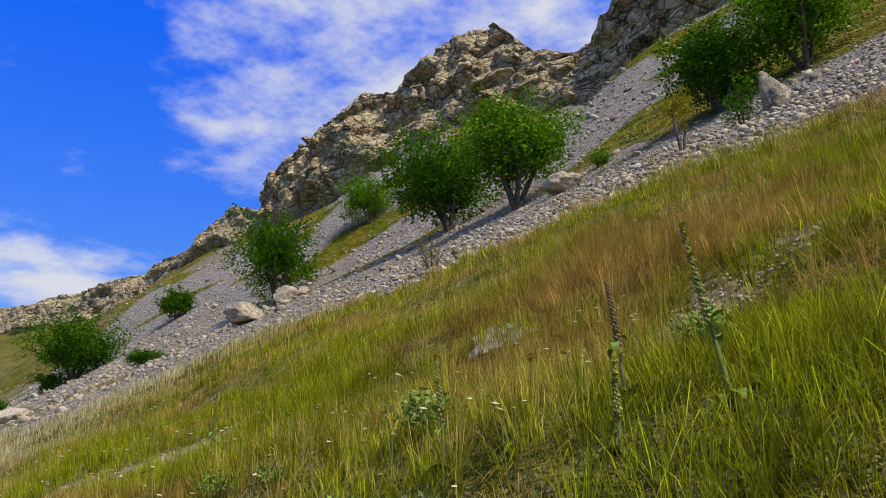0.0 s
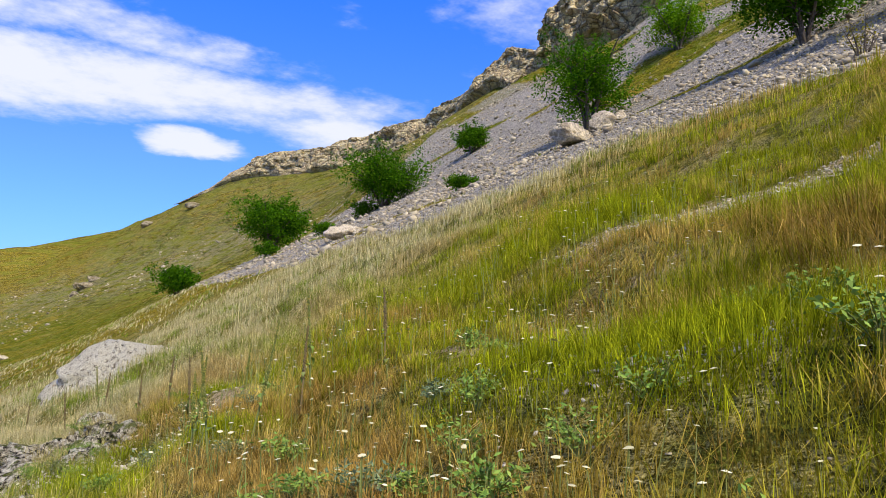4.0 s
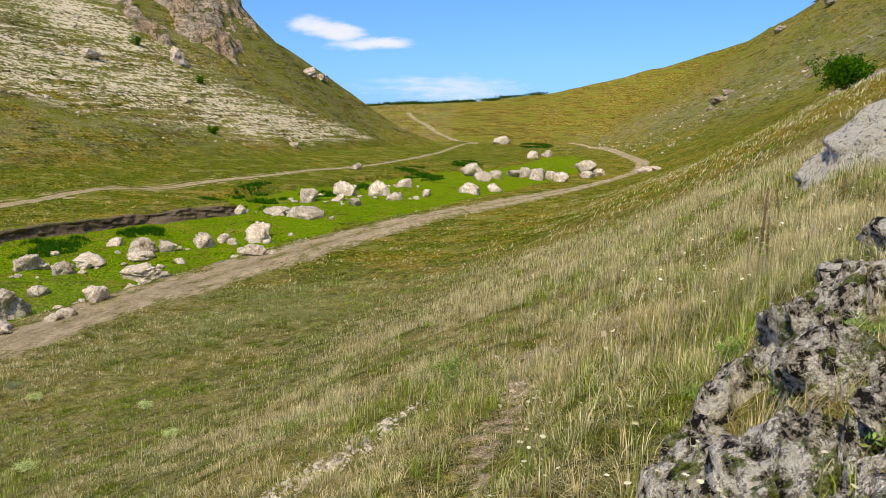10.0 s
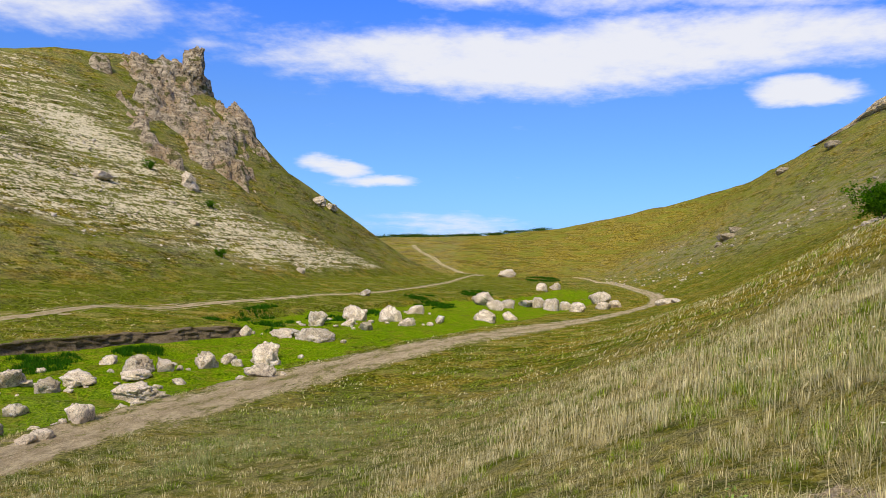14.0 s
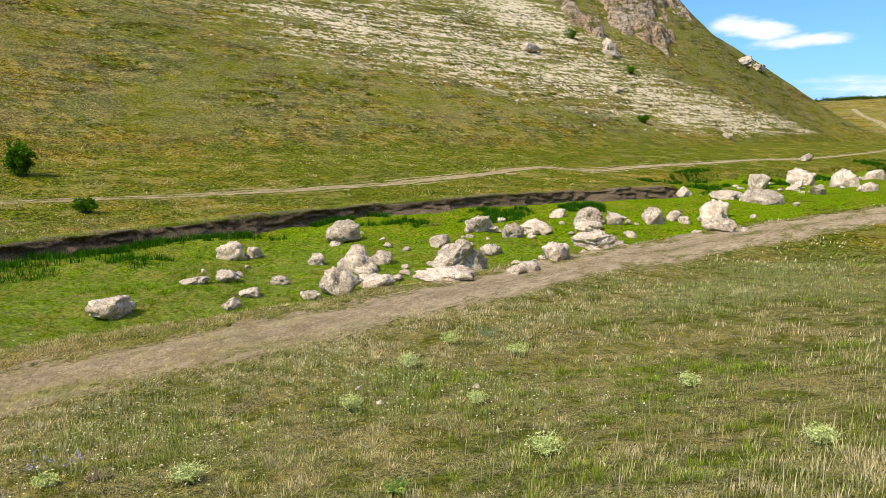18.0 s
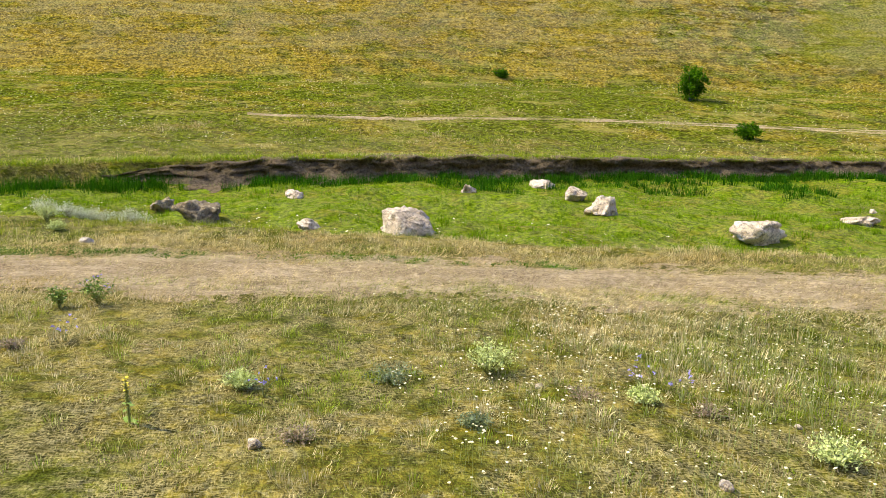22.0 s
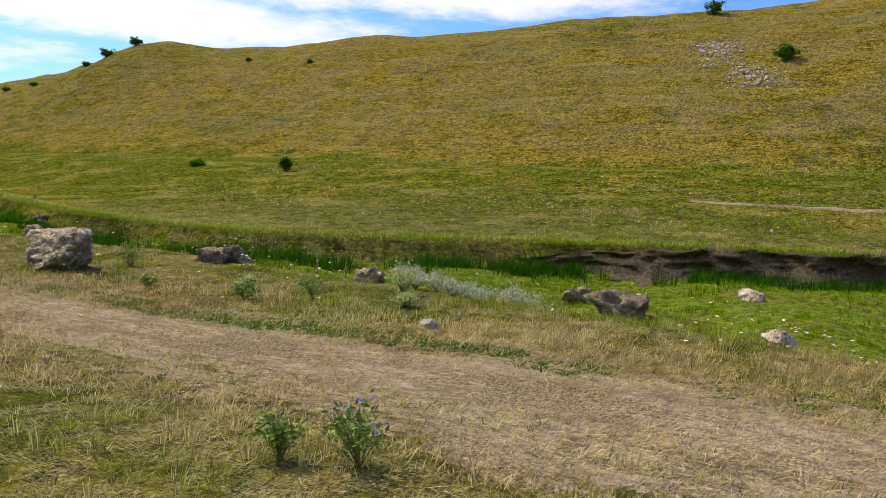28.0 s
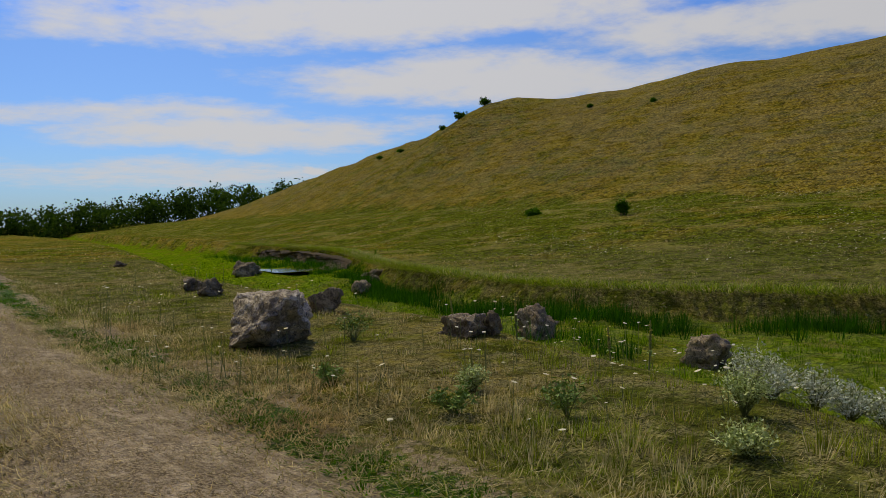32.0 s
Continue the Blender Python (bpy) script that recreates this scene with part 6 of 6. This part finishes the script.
# long bent tussocks on the upper slope and beside the path
X, Y, vig, r = tufts(213, 9000, 34, 0.11, -9, 13, -14, 22, lambda x, y: smooth(-0.35, 0.2, fbm(x / 2.0 + 7, y / 2.0, 109, 2)) * smooth(-15, -8, x - slope_x(y)) * (1 - scree_amount(x, y)) * (1 - bare_here(x, y)))
tall, dry, inbed = stand(X, Y)
wisps("grass_tussocks", X, Y, 0.27 * vig, np.full(len(X), 0.0048), np.clip(dry - 0.1 + np.repeat(r.normal(scale=0.2, size=len(X) // 34), 34), 0, 1), 0 * dry, "long bent grass tussocks on the slope", 214, 0.7, per=34)
REED = leaf_material("reed_leaf", (0.012, 0.060, 0.001), (0.05, 0.17, 0.003))
# reeds and lush growth in the stream bed
beds = [(-36, 24, 1.5, 4), (-34.9, 21.5, 1.2, 2.5), (-33, 25.5, 1.5, 1.5), (-33, 42.5, 2.5, 1.5), (-29.5, 48, 2, 2.5), (-31, 52.5, 2.2, 2.2), (-27.5, 57, 1.8, 2.5), (-28.5, 77, 2, 2.5), (-26.3, 84, 2, 4), (-22, 92, 2.5, 4),
        (-19.5, 103.7, 3, 5), (-13.2, 123.7, 3, 7), (-34.5, -14.5, 0.9, 3), (-32.4, -7, 1.0, 3), (-33.5, -1, 1.0, 2), (-34.4, 1.5, 1, 2), (-35.6, 6, 1, 4), (-36.4, 12, 1, 5), (-42.2, -33, 1.2, 3), (-28.5, -3, 1.2, 1.6), (-35.6, 33, 1.2, 3), (-30, 91, 1.6, 6), (-22.5, 77, 2, 3.5), (-16, 133, 3, 6), (-8, 156, 3, 11), (-31, 51, 2.2, 2), (-28, 58, 1.5, 2.5), (-35.5, 16, 1.3, 4), (10, 281, 6, 8), (-42.6, -37, 1.3, 6), (-44.6, -44, 1.4, 6), (-40.6, -28, 1.2, 3)]
r = np.random.default_rng(215)
cx, cy = [], []
for bx, by, rx, ry in beds:
    n = int(8 * math.pi * rx * ry)
    a, q = r.uniform(0, 2 * np.pi, n), np.sqrt(r.uniform(0, 1, n)) * r.uniform(0.8, 1.15, n)
    px, py = bx + rx * q * np.cos(a), by + ry * q * np.sin(a)
    keep = fbm(px / (1 + 0.02 * by), py / 2.4, 110, 2) > -0.12
    cx.append(px[keep])
    cy.append(py[keep])
# rank growth along the foot of the bank
y = r.uniform(-24, 45, 2400)
x = bank_x(y) + 1.3 + r.normal(scale=0.35, size=len(y))
ok = fbm(y / 2.3, x / 2, 111, 2) > -0.05
cx, cy = np.concatenate(cx + [x[ok]]), np.concatenate(cy + [y[ok]])
X = np.repeat(cx, 16) + r.normal(scale=0.10, size=len(cx) * 16)
Y = np.repeat(cy, 16) + r.normal(scale=0.10, size=len(cx) * 16)
vig = np.repeat(r.uniform(0.5, 1.2, len(cx)), 16) * r.uniform(0.6, 1.1, len(X))
wisps("reeds", X, Y, (0.42 + 0.12 * smooth(8, 0, Y)) * vig, 0.018 + 0.0006 * np.clip(Y, 0, 80), 0 * X, 0 * X + 1, "dark green reeds along the stream bed", 216, 0.35, REED, 16, True, None, "reeds")
# grass hanging over the edge of the bank
r = np.random.default_rng(225)
Y = np.repeat(r.uniform(-54, 60, 4200), 14) + r.normal(scale=0.07, size=4200 * 14)
X = bank_x(Y) + r.uniform(-0.5, 0.75, len(Y))
wisps("bank_grass", X, Y, 0.24 * r.uniform(0.3, 1.3, len(Y)), np.full(len(Y), 0.016), np.clip(r.normal(0.25, 0.25, len(Y)), 0, 1), r.uniform(0, 0.8, len(Y)), "grass overhanging the edge of the eroded bank", 226, 0.9, None, 14, True, terrace_level(Y) - 0.02 * r.uniform(0, 4, len(Y)))
# dry verge of the track
X, Y, vig, r = tufts(217, 30000, 10, 0.09, -26, -14, -14, 26, lambda x, y: np.exp(-((np.abs(x - track_x(y)) - 1.55) / 0.42) ** 2) * smooth(26, 10, from_stretch(x, y)))
spears("grass_verge", X, Y, 0.11 * vig, np.full(len(X), 0.009), np.clip(r.normal(0.85, 0.2, len(X)), 0, 1), 0 * X, "dry straw grass along the edges of the track", 218, 1.0, 0.015)
# straw lying on the track
X, Y, vig, r = tufts(219, 150000, 4, 0.1, -23, -14, -12, 22, lambda x, y: smooth(1.5, 1.2, np.abs(x - track_x(y))) * smooth(16, 7, from_stretch(x, y)) * (0.35 + 0.65 * smooth(-0.2, 0.4, fbm(x, y / 3, 113, 2))))
spears("track_straw", X, Y, 0.075 * vig + 0.01, np.full(len(X), 0.008), np.clip(r.normal(0.9, 0.25, len(X)), 0, 1), 0 * X, "short dead straw on the dirt track", 220, 1.6, 0.035)
# mats of low green plants along the west rut
X, Y, vig, r = tufts(221, 9000, 30, 0.07, -24, -16, -14, 12, lambda x, y: np.exp(-((x - track_x(y) + 0.9) / 0.22) ** 2) * smooth(-0.3, 0.2, fbm(x / 0.9, y / 0.9, 115, 2)))
wisps("knotgrass", X, Y, 0.030 * vig + 0.02, np.full(len(X), 0.014), np.full(len(X), 0.0), np.full(len(X), 0.75), "low green knotgrass mats in the track", 222, 1.0, LEAF_DARK, 30, True, surface(X, Y) + 0.025)


# ---------- flowers and herbs ----------
def plain(name, dark, light, rough=0.7):
    m = Mat(name, rough, 0.2)
    return m.colour(m.mix(m.island(), dark, light))


CREAM = plain("umbel_cream", (0.46, 0.42, 0.22), (0.74, 0.69, 0.44))
STEM = plain("stem_green", (0.10, 0.13, 0.03), (0.22, 0.24, 0.07))
YELLOW = plain("mullein_yellow", (0.45, 0.38, 0.02), (0.75, 0.62, 0.05))
BUD = plain("mullein_bud", (0.13, 0.17, 0.03), (0.36, 0.33, 0.08))
BROWNBUD = plain("dry_bud", (0.11, 0.085, 0.035), (0.28, 0.20, 0.085))
BROAD = plain("broad_leaf", (0.10, 0.19, 0.025), (0.26, 0.36, 0.06))
GREYLEAF = plain("wormwood_leaf", (0.32, 0.40, 0.10), (0.66, 0.72, 0.28))
SILVER = plain("silver_leaf", (0.42, 0.46, 0.27), (0.74, 0.76, 0.54))
BLUEGREY = plain("bluish_leaf", (0.10, 0.14, 0.06), (0.23, 0.29, 0.14))
MAUVE = plain("mauve_petal", (0.30, 0.26, 0.62), (0.52, 0.46, 0.82))
DUSKY = plain("dry_heather", (0.22, 0.16, 0.10), (0.40, 0.31, 0.19))


def umbels(name, x, y, high, radius, label, seed):
    r = np.random.default_rng(seed)
    n = len(x)
    z = surface(x, y)
    k = 7
    ang = np.linspace(0, 2 * np.pi, k, endpoint=False)
    tiltx, tilty = r.normal(scale=0.18, size=(2, n))
    off = r.normal(scale=0.12, size=(n, 2)) * high[:, None]
    top = np.stack([x + off[:, 0], y + off[:, 1], z + high], -1)
    ring = np.stack([np.cos(ang), np.sin(ang)], -1)[None] * radius[:, None, None] * r.uniform(0.7, 1.2, (n, k, 1))
    v = np.empty((n, k + 1, 3))
    v[:, 0] = top + np.array([0, 0, 1.0]) * radius[:, None] * 0.28
    v[:, 1:, :2] = top[:, None, :2] + ring
    v[:, 1:, 2] = top[:, None, 2] + ring[..., 0] * tiltx[:, None] + ring[..., 1] * tilty[:, None]
    tri = np.array([[0, 1 + i, 1 + (i + 1) % k] for i in range(k)])
    f = (np.arange(n)[:, None, None] * (k + 1) + tri[None]).reshape(-1, 3)
    ob = mesh_object(name, v.reshape(-1, 3), f, CREAM, shade=False)
    tagged(ob, label, "flowers", kind="stuff")
    s = 0.004
    w = np.empty((n, 4, 3))
    w[:, 0] = np.stack([x - s, y, z - 0.02], -1)
    w[:, 1] = np.stack([x + s, y, z - 0.02], -1)
    w[:, 2], w[:, 3] = top + np.array([s * 0.6, 0, 0]), top - np.array([s * 0.6, 0, 0])
    mesh_object("stalk", w.reshape(-1, 3), np.arange(n * 4).reshape(-1, 4), STEM, ob, shade=False)
    return ob


X, Y, vig, r = tufts(231, 9500, 4, 0.16, -19, -3, 3, 36, lambda x, y: np.exp(-((x - slope_x(y) + 26) / 3.0) ** 2) * smooth(-0.35, 0.3, fbm(x / 2.6, y / 2.6, 117, 2)) * off_track(x, y, 0.3))
X, Y, vig = X[Y > 8.6], Y[Y > 8.6], vig[Y > 8.6]
umbels("yarrow", X, Y, 0.24 * vig, r.uniform(0.006, 0.014, len(X)), "white yarrow flower heads in the low meadow", 232)
X, Y, vig, r = tufts(233, 1300, 3, 0.18, 0, 10, -12, 18, lambda x, y: smooth(-0.1, 0.4, fbm(x / 2.2, y / 2.2, 119, 2)) * (1 - scree_amount(x, y)) * (1 - smooth(0.6, 1.2, x) * smooth(3, 3.5, y) * smooth(8, 7.5, y)))
umbels("yarrow", X, Y, 0.4 * vig, r.uniform(0.010, 0.024, len(X)), "white yarrow flower heads on the slope", 234)
X, Y, vig, r = tufts(239, 420, 3, 0.2, 2.0, 5.5, -11, 2.5, lambda x, y: smooth(-0.3, 0.3, fbm(x / 1.1, y / 1.1, 120, 2)))
umbels("yarrow", X, Y, 0.26 * vig, r.uniform(0.010, 0.022, len(X)), "white yarrow flower heads beside the footpath", 240)
X, Y, vig, r = tufts(235, 260, 3, 0.25, -26, -20, -10, 14, lambda x, y: smooth(-0.1, 0.4, fbm(x / 2.0, y / 2.0, 121, 2)))
umbels("yarrow", X, Y, 0.42 * vig, r.uniform(0.010, 0.026, len(X)), "white yarrow flower heads beside the stream bed", 236)
X, Y, vig, r = tufts(237, 1500, 4, 0.5, -62, -39, -20, 40, lambda x, y: smooth(0.0, 0.4, fbm(x / 4.0, y / 4.0, 123, 2)))
umbels("yarrow", X, Y, 0.3 * vig, r.uniform(0.018, 0.04, len(X)), "pale flower heads on the meadow beyond the stream", 238)


def leaf_shape(length, wide, curl, folds=5):
    """One broad leaf along +x, drooping."""
    t = np.linspace(0, 1, folds)
    w = wide * np.sin(np.pi * (0.12 + 0.86 * t) ** 0.8) * 0.5
    x = length * t * np.cos(curl * t)
    z = length * t * (0.55 - curl * t * 0.9)
    v = np.concatenate([np.stack([x, -w, z + 0.15 * w], -1), np.stack([x, 0 * w, z], -1), np.stack([x, w, z + 0.15 * w], -1)])
    n = folds
    f = [[i, i + 1, n + i + 1, n + i] for i in range(n - 1)] + [[n + i, n + i + 1, 2 * n + i + 1, 2 * n + i] for i in range(n - 1)]
    return v, np.array(f)


def mullein(x, y, high, seed, bloom, label):
    r = np.random.default_rng(seed)
    root = new("mullein")
    root.matrix_basis = pose(x, y, land_at(x, y) - 0.02, r.uniform(-7, 7), r.uniform(-7, 7), r.uniform(0, 360))
    t = np.linspace(0, 1, 7)[:, None]
    path = np.concatenate([0.03 * high * np.sin(2 * t), 0.02 * high * t, high * t], 1)
    v, f = tube(path, 0.010 * (1.1 - 0.7 * t[:, 0]), 5)
    mesh_object("stalk", v, f, STEM if bloom else BROWNBUD, root)
    pieces = []
    m = int(90 * high) + 20
    for k in range(m):
        u = 0.42 + 0.57 * k / m
        a = k * 2.4
        s = 0.010 * (1.25 - u * 0.6) * r.uniform(0.7, 1.2)
        c = np.array([math.cos(a) * 0.012 * (1.5 - u), math.sin(a) * 0.012 * (1.5 - u), high * u]) + np.array([0.03 * high * math.sin(2 * u), 0.02 * high * u, 0])
        pieces.append((np.array([[-1, 0, 0], [1, 0, 0], [0, -1, 0], [0, 1, 0], [0, 0, 1.2], [0, 0, -1]]) * s + c, np.array([[0, 2, 4], [2, 1, 4], [1, 3, 4], [3, 0, 4], [2, 0, 5], [1, 2, 5], [3, 1, 5], [0, 3, 5]])))
    v, f = merge(pieces)
    mesh_object("flower_spike", v, f, BUD if bloom else BROWNBUD, root, "knobbly seed spike" if not bloom else "knobbly green flower spike", shade=False)["kind"] = "stuff"
    if bloom:
        pieces = []
        for k in range(9):
            u, a = r.uniform(0.72, 1.0), r.uniform(0, 6.28)
            v, f = leaf_shape(0.03, 0.03, 0.5, 3)
            ca, sa = math.cos(a), math.sin(a)
            v = np.stack([v[:, 0] * ca - v[:, 1] * sa + 0.03 * high * math.sin(2 * u), v[:, 0] * sa + v[:, 1] * ca + 0.02 * high * u, v[:, 2] + high * u], -1)
            pieces.append((v, f))
        v, f = merge(pieces)
        mesh_object("blossom", v, f, YELLOW, root, "small yellow flowers")["kind"] = "stuff"
    for k in range(9):
        low = k < 5
        L = (0.20 if low else 0.12) * r.uniform(0.7, 1.15) * min(high, 1.0) ** 0.5
        v, f = leaf_shape(L, L * 0.42, r.uniform(0.5, 1.2))
        a, u = k * 2.4 + r.uniform(-0.3, 0.3), (0.02 if low else 0.08 + 0.05 * k)
        ca, sa = math.cos(a), math.sin(a)
        v = np.stack([v[:, 0] * ca - v[:, 1] * sa, v[:, 0] * sa + v[:, 1] * ca, v[:, 2] + high * u], -1)
        mesh_object("leaf", v, f, BROAD if (bloom or k % 2) else STEM, root)
    return tagged(root, label, "plant", "mulleins on the slope")


for k, (x, y, h, bloom) in enumerate([(4.3, -7.2, 0.55, 1), (4.1, -8.1, 0.35, 1), (4.2, -8.5, 0.7, 1), (5.5, -4.3, 0.6, 1), (4.5, -8.0, 0.5, 0), (4.2, 0.7, 1.05, 1), (4.3, 4.5, 0.7, 0), (3.3, 1.1, 0.8, 1), (4.6, 8.3, 0.7, 0), (4.5, 0.0, 0.65, 0),
                                      (4.6, 2.9, 0.55, 1), (4.1, 11.5, 0.6, 0), (4.1, 8.5, 0.8, 0), (4.1, 5.0, 0.6, 0), (4.1, 3.2, 0.75, 0), (3.0, 0.0, 0.9, 1), (3.5, 0.4, 1.05, 1), (3.1, 0.6, 0.7, 1), (4.0, 0.5, 0.8, 0), (2.6, 9.6, 0.6, 0),
                                      (1.35, 3.9, 0.8, 1), (2.4, 9.3, 1.05, 0), (3.8, 12.8, 0.6, 0), (4.5, 8.1, 0.85, 1), (1.9, 7.7, 0.35, 1)]):
    mullein(x, y, h, 1200 + k, bool(bloom), "mullein with yellow flowers on a tall green stalk" if bloom else "dried brown mullein spike standing in the grass")
mullein(-12.9, 6.7, 0.4, 1250, True, "young yellow-green mullein in the low meadow")
for k, (x, y, h) in enumerate([(-23.6, 1.7, 0.5), (-23.9, -0.2, 0.55), (-25.2, -2.6, 0.5), (-24.0, 1.0, 0.4)]):
    mullein(x, y, h, 1260 + k, True, "thin mullein stalk with yellow flowers by the stream")


def clump(name, x, y, width, high, seed, material, label, category, group, stems=60, feather=9, flowers=None, fine=0.010):
    """A bushy herb: many stems from one root, each set with small leaves."""
    r = np.random.default_rng(seed)
    root = new(name)
    root.matrix_basis = pose(x, y, land_at(x, y) - 0.02, 0, 0, r.uniform(0, 360))
    st, lv, fl = [], [], []
    for s in range(stems):
        a, q = r.uniform(0, 6.28), math.sqrt(r.uniform(0, 1))
        end = np.array([math.cos(a) * q * width / 2, math.sin(a) * q * width / 2, high * r.uniform(0.6, 1.0) * math.sqrt(1 - 0.6 * q * q)])
        t = np.linspace(0, 1, 4)[:, None]
        path = end * t * np.array([1, 1, 1]) + np.array([0, 0, 0.1 * high]) * np.sin(np.pi * t)
        if s % 3 == 0:
            st.append(tube(path, 0.0035 * (1.2 - t[:, 0]) + 0.001, 3))
        u = r.uniform(0.3, 1.05, feather)
        lv.append(end * u[:, None] + np.array([0, 0, 0.1 * high]) * np.sin(np.pi * np.clip(u, 0, 1))[:, None] + r.normal(scale=0.012, size=(feather, 3)))
        if flowers and s < 9:
            fl.append(end * 1.02)
    v, f = merge(st)
    mesh_object("stalk", v, f, STEM, root, shade=False)["kind"] = "stuff"
    v, f = leaf_quads(np.concatenate(lv), fine, r, droop=-0.3, long=2.6)
    mesh_object("foliage", v, f, material, root, shade=False)["kind"] = "stuff"
    if flowers:
        c = np.repeat(np.array(fl), 7, 0)
        v, f = leaf_quads(c, 0.013, r, 0.0, 1.6)
        mesh_object("blossom", v, f, flowers, root, "small mauve blossoms", shade=False)["kind"] = "stuff"
    return tagged(root, label, category, group)


W = "wormwood clumps"
for k, (x, y, w, h) in enumerate([(-13.9, 9.6, 0.46, 0.34), (-13.0, 10.7, 0.26, 0.14), (-12.0, 14.5, 0.32, 0.3), (-11.8, 11.6, 0.42, 0.22), (-8.6, 13.7, 0.44, 0.24), (-13.8, 7.4, 0.3, 0.16), (-13.5, 19.3, 0.45, 0.3), (-13.0, 17.2, 0.4, 0.3),
                                  (-11.8, 19.0, 0.4, 0.26), (-10.6, 15.6, 0.3, 0.2), (-21.4, 3.7, 0.32, 0.2), (-21.7, 1.3, 0.26, 0.22), (-22.2, 3.3, 0.36, 0.36), (-8.2, 17.5, 0.35, 0.22), (-6.0, 14.0, 0.3, 0.2)]):
    clump("wormwood", x, y, w * 1.1, h * 1.1, 1300 + k, GREYLEAF, "pale grey-green wormwood clump in the meadow", "plant", W, stems=110, feather=14, fine=0.011)
for k in range(9):
    r = np.random.default_rng(1400 + k)
    clump("wormwood", -22.95 + r.uniform(-0.3, 0.3), 3.0 + 0.22 * k, 0.5, 0.36 + r.uniform(-0.08, 0.06), 1400 + k, SILVER, "silvery white wormwood beside the stream", "plant", "silvery wormwood stand", stems=90, feather=14, fine=0.011)
for k, (x, y, w, h) in enumerate([(-13.9, 8.7, 0.55, 0.18), (-12.6, 9.2, 0.3, 0.14), (-13.2, 20.2, 0.7, 0.3), (-14.6, 4.4, 0.3, 0.18)]):
    clump("spurge", x, y, w, h, 1500 + k, BLUEGREY, "low blue-grey leafy plant in the grass", "plant", "blue-grey plants", stems=70, feather=12, fine=0.010)
for k, (x, y, w, h) in enumerate([(-16.85, 5.5, 0.42, 0.4), (-22.5, -1.4, 0.5, 0.42), (-21.1, 1.7, 0.4, 0.26), (-21.5, 2.4, 0.42, 0.34), (-0.75, 10.3, 0.5, 0.5), (-16.7, 5.1, 0.3, 0.3), (-22.4, -3.2, 0.4, 0.35), (-21.0, 0.3, 0.3, 0.2), (2.0, 4.4, 0.3, 0.2), (1.6, 4.0, 0.26, 0.2), (3.0, 6.4, 0.4, 0.2), (3.4, 5.6, 0.35, 0.16), (2.4, 5.3, 0.3, 0.16), (-9.4, 12.2, 0.3, 0.16), (4.6, -6.9, 0.4, 0.3), (4.9, -8.3, 0.4, 0.3), (3.4, -7.6, 0.5, 0.3), (3.9, -6.2, 0.5, 0.28), (3.0, -5.0, 0.45, 0.25), (2.8, -3.2, 0.45, 0.25), (3.5, -4.4, 0.5, 0.3), (2.5, -1.8, 0.4, 0.22), (3.3, -0.6, 0.45, 0.28), (2.3, 1.2, 0.4, 0.22), (2.9, 2.2, 0.4, 0.25), (1.9, 0.2, 0.35, 0.2), (2.3, -6.6, 0.4, 0.2), (1.9, -4.2, 0.35, 0.18)]):
    clump("leafy_weed", x, y, w, h, 1600 + k, BROAD, "leafy dark green weed in the grass", "plant", "leafy weeds", stems=44, feather=9, fine=0.016, flowers=MAUVE if k in (0,) else None)
for k in range(46):
    r = np.random.default_rng(1900 + k)
    x, y = r.uniform(1.2, 4.6), r.uniform(3.2, 8.0)
    clump("leafy_weed", x, y, r.uniform(0.25, 0.5), r.uniform(0.12, 0.26), 1900 + k, BROAD if k % 3 else STEM, "low green weed growing between the outcrop rocks", "plant", "weeds of the outcrop", stems=40, feather=9, fine=0.012)
for k in range(34):
    r = np.random.default_rng(2000 + k)
    clump("leafy_weed", r.uniform(2.2, 4.8), r.uniform(-10, 2.6), r.uniform(0.2, 0.45), r.uniform(0.12, 0.3), 2000 + k, BROAD if k % 3 else BLUEGREY, "leafy weed growing in the stony ground of the slope", "plant", "weeds of the slope", stems=36, feather=9, fine=0.012)
for k, (x, y) in enumerate([(-15.2, 5.6), (-13.5, 10.9), (-13.1, 11.1), (-13.6, 7.6)]):
    clump("chicory", x, y, 0.26, 0.32, 1700 + k, STEM, "thin chicory with pale blue flowers", "plant", "chicory", stems=12, feather=4, fine=0.010, flowers=MAUVE)
for k, (x, y, w) in enumerate([(-13.1, 10.2, 0.35), (-12.8, 11.2, 0.4), (-14.6, 5.0, 0.3), (-12.4, 7.9, 0.3), (-15.0, 5.2, 0.3)]):
    clump("thyme", x, y, w, 0.12, 1800 + k, DUSKY, "low dusky dried thyme cushion", "plant", "dry cushions", stems=80, feather=10, fine=0.008)


# ---------- water ----------
def puddle():
    m = Mat("still_water", 0.06, 0.5)
    m.bump(m.noise(6, 3), 0.15, 0.01)
    W_ = m.colour((0.10, 0.12, 0.11))
    a = np.linspace(0, 2 * np.pi, 40, endpoint=False)
    rr = 1 + 0.25 * vnoise(np.cos(a) * 2, np.sin(a) * 2, 131)
    x, y = -39.2 + np.cos(a) * rr * 1.1, -30.6 + np.sin(a) * rr * 2.0
    v = np.stack([np.append(x, -39.2), np.append(y, -30.6), np.full(41, land_at(-39.2, -30.6) + 0.03)], -1)
    f = np.array([[i, (i + 1) % 40, 40] for i in range(40)])
    ob = mesh_object("water", v, f, W_, shade=False)
    return tagged(ob, "small still pool in the stream bed", "water", kind="structure")


puddle()
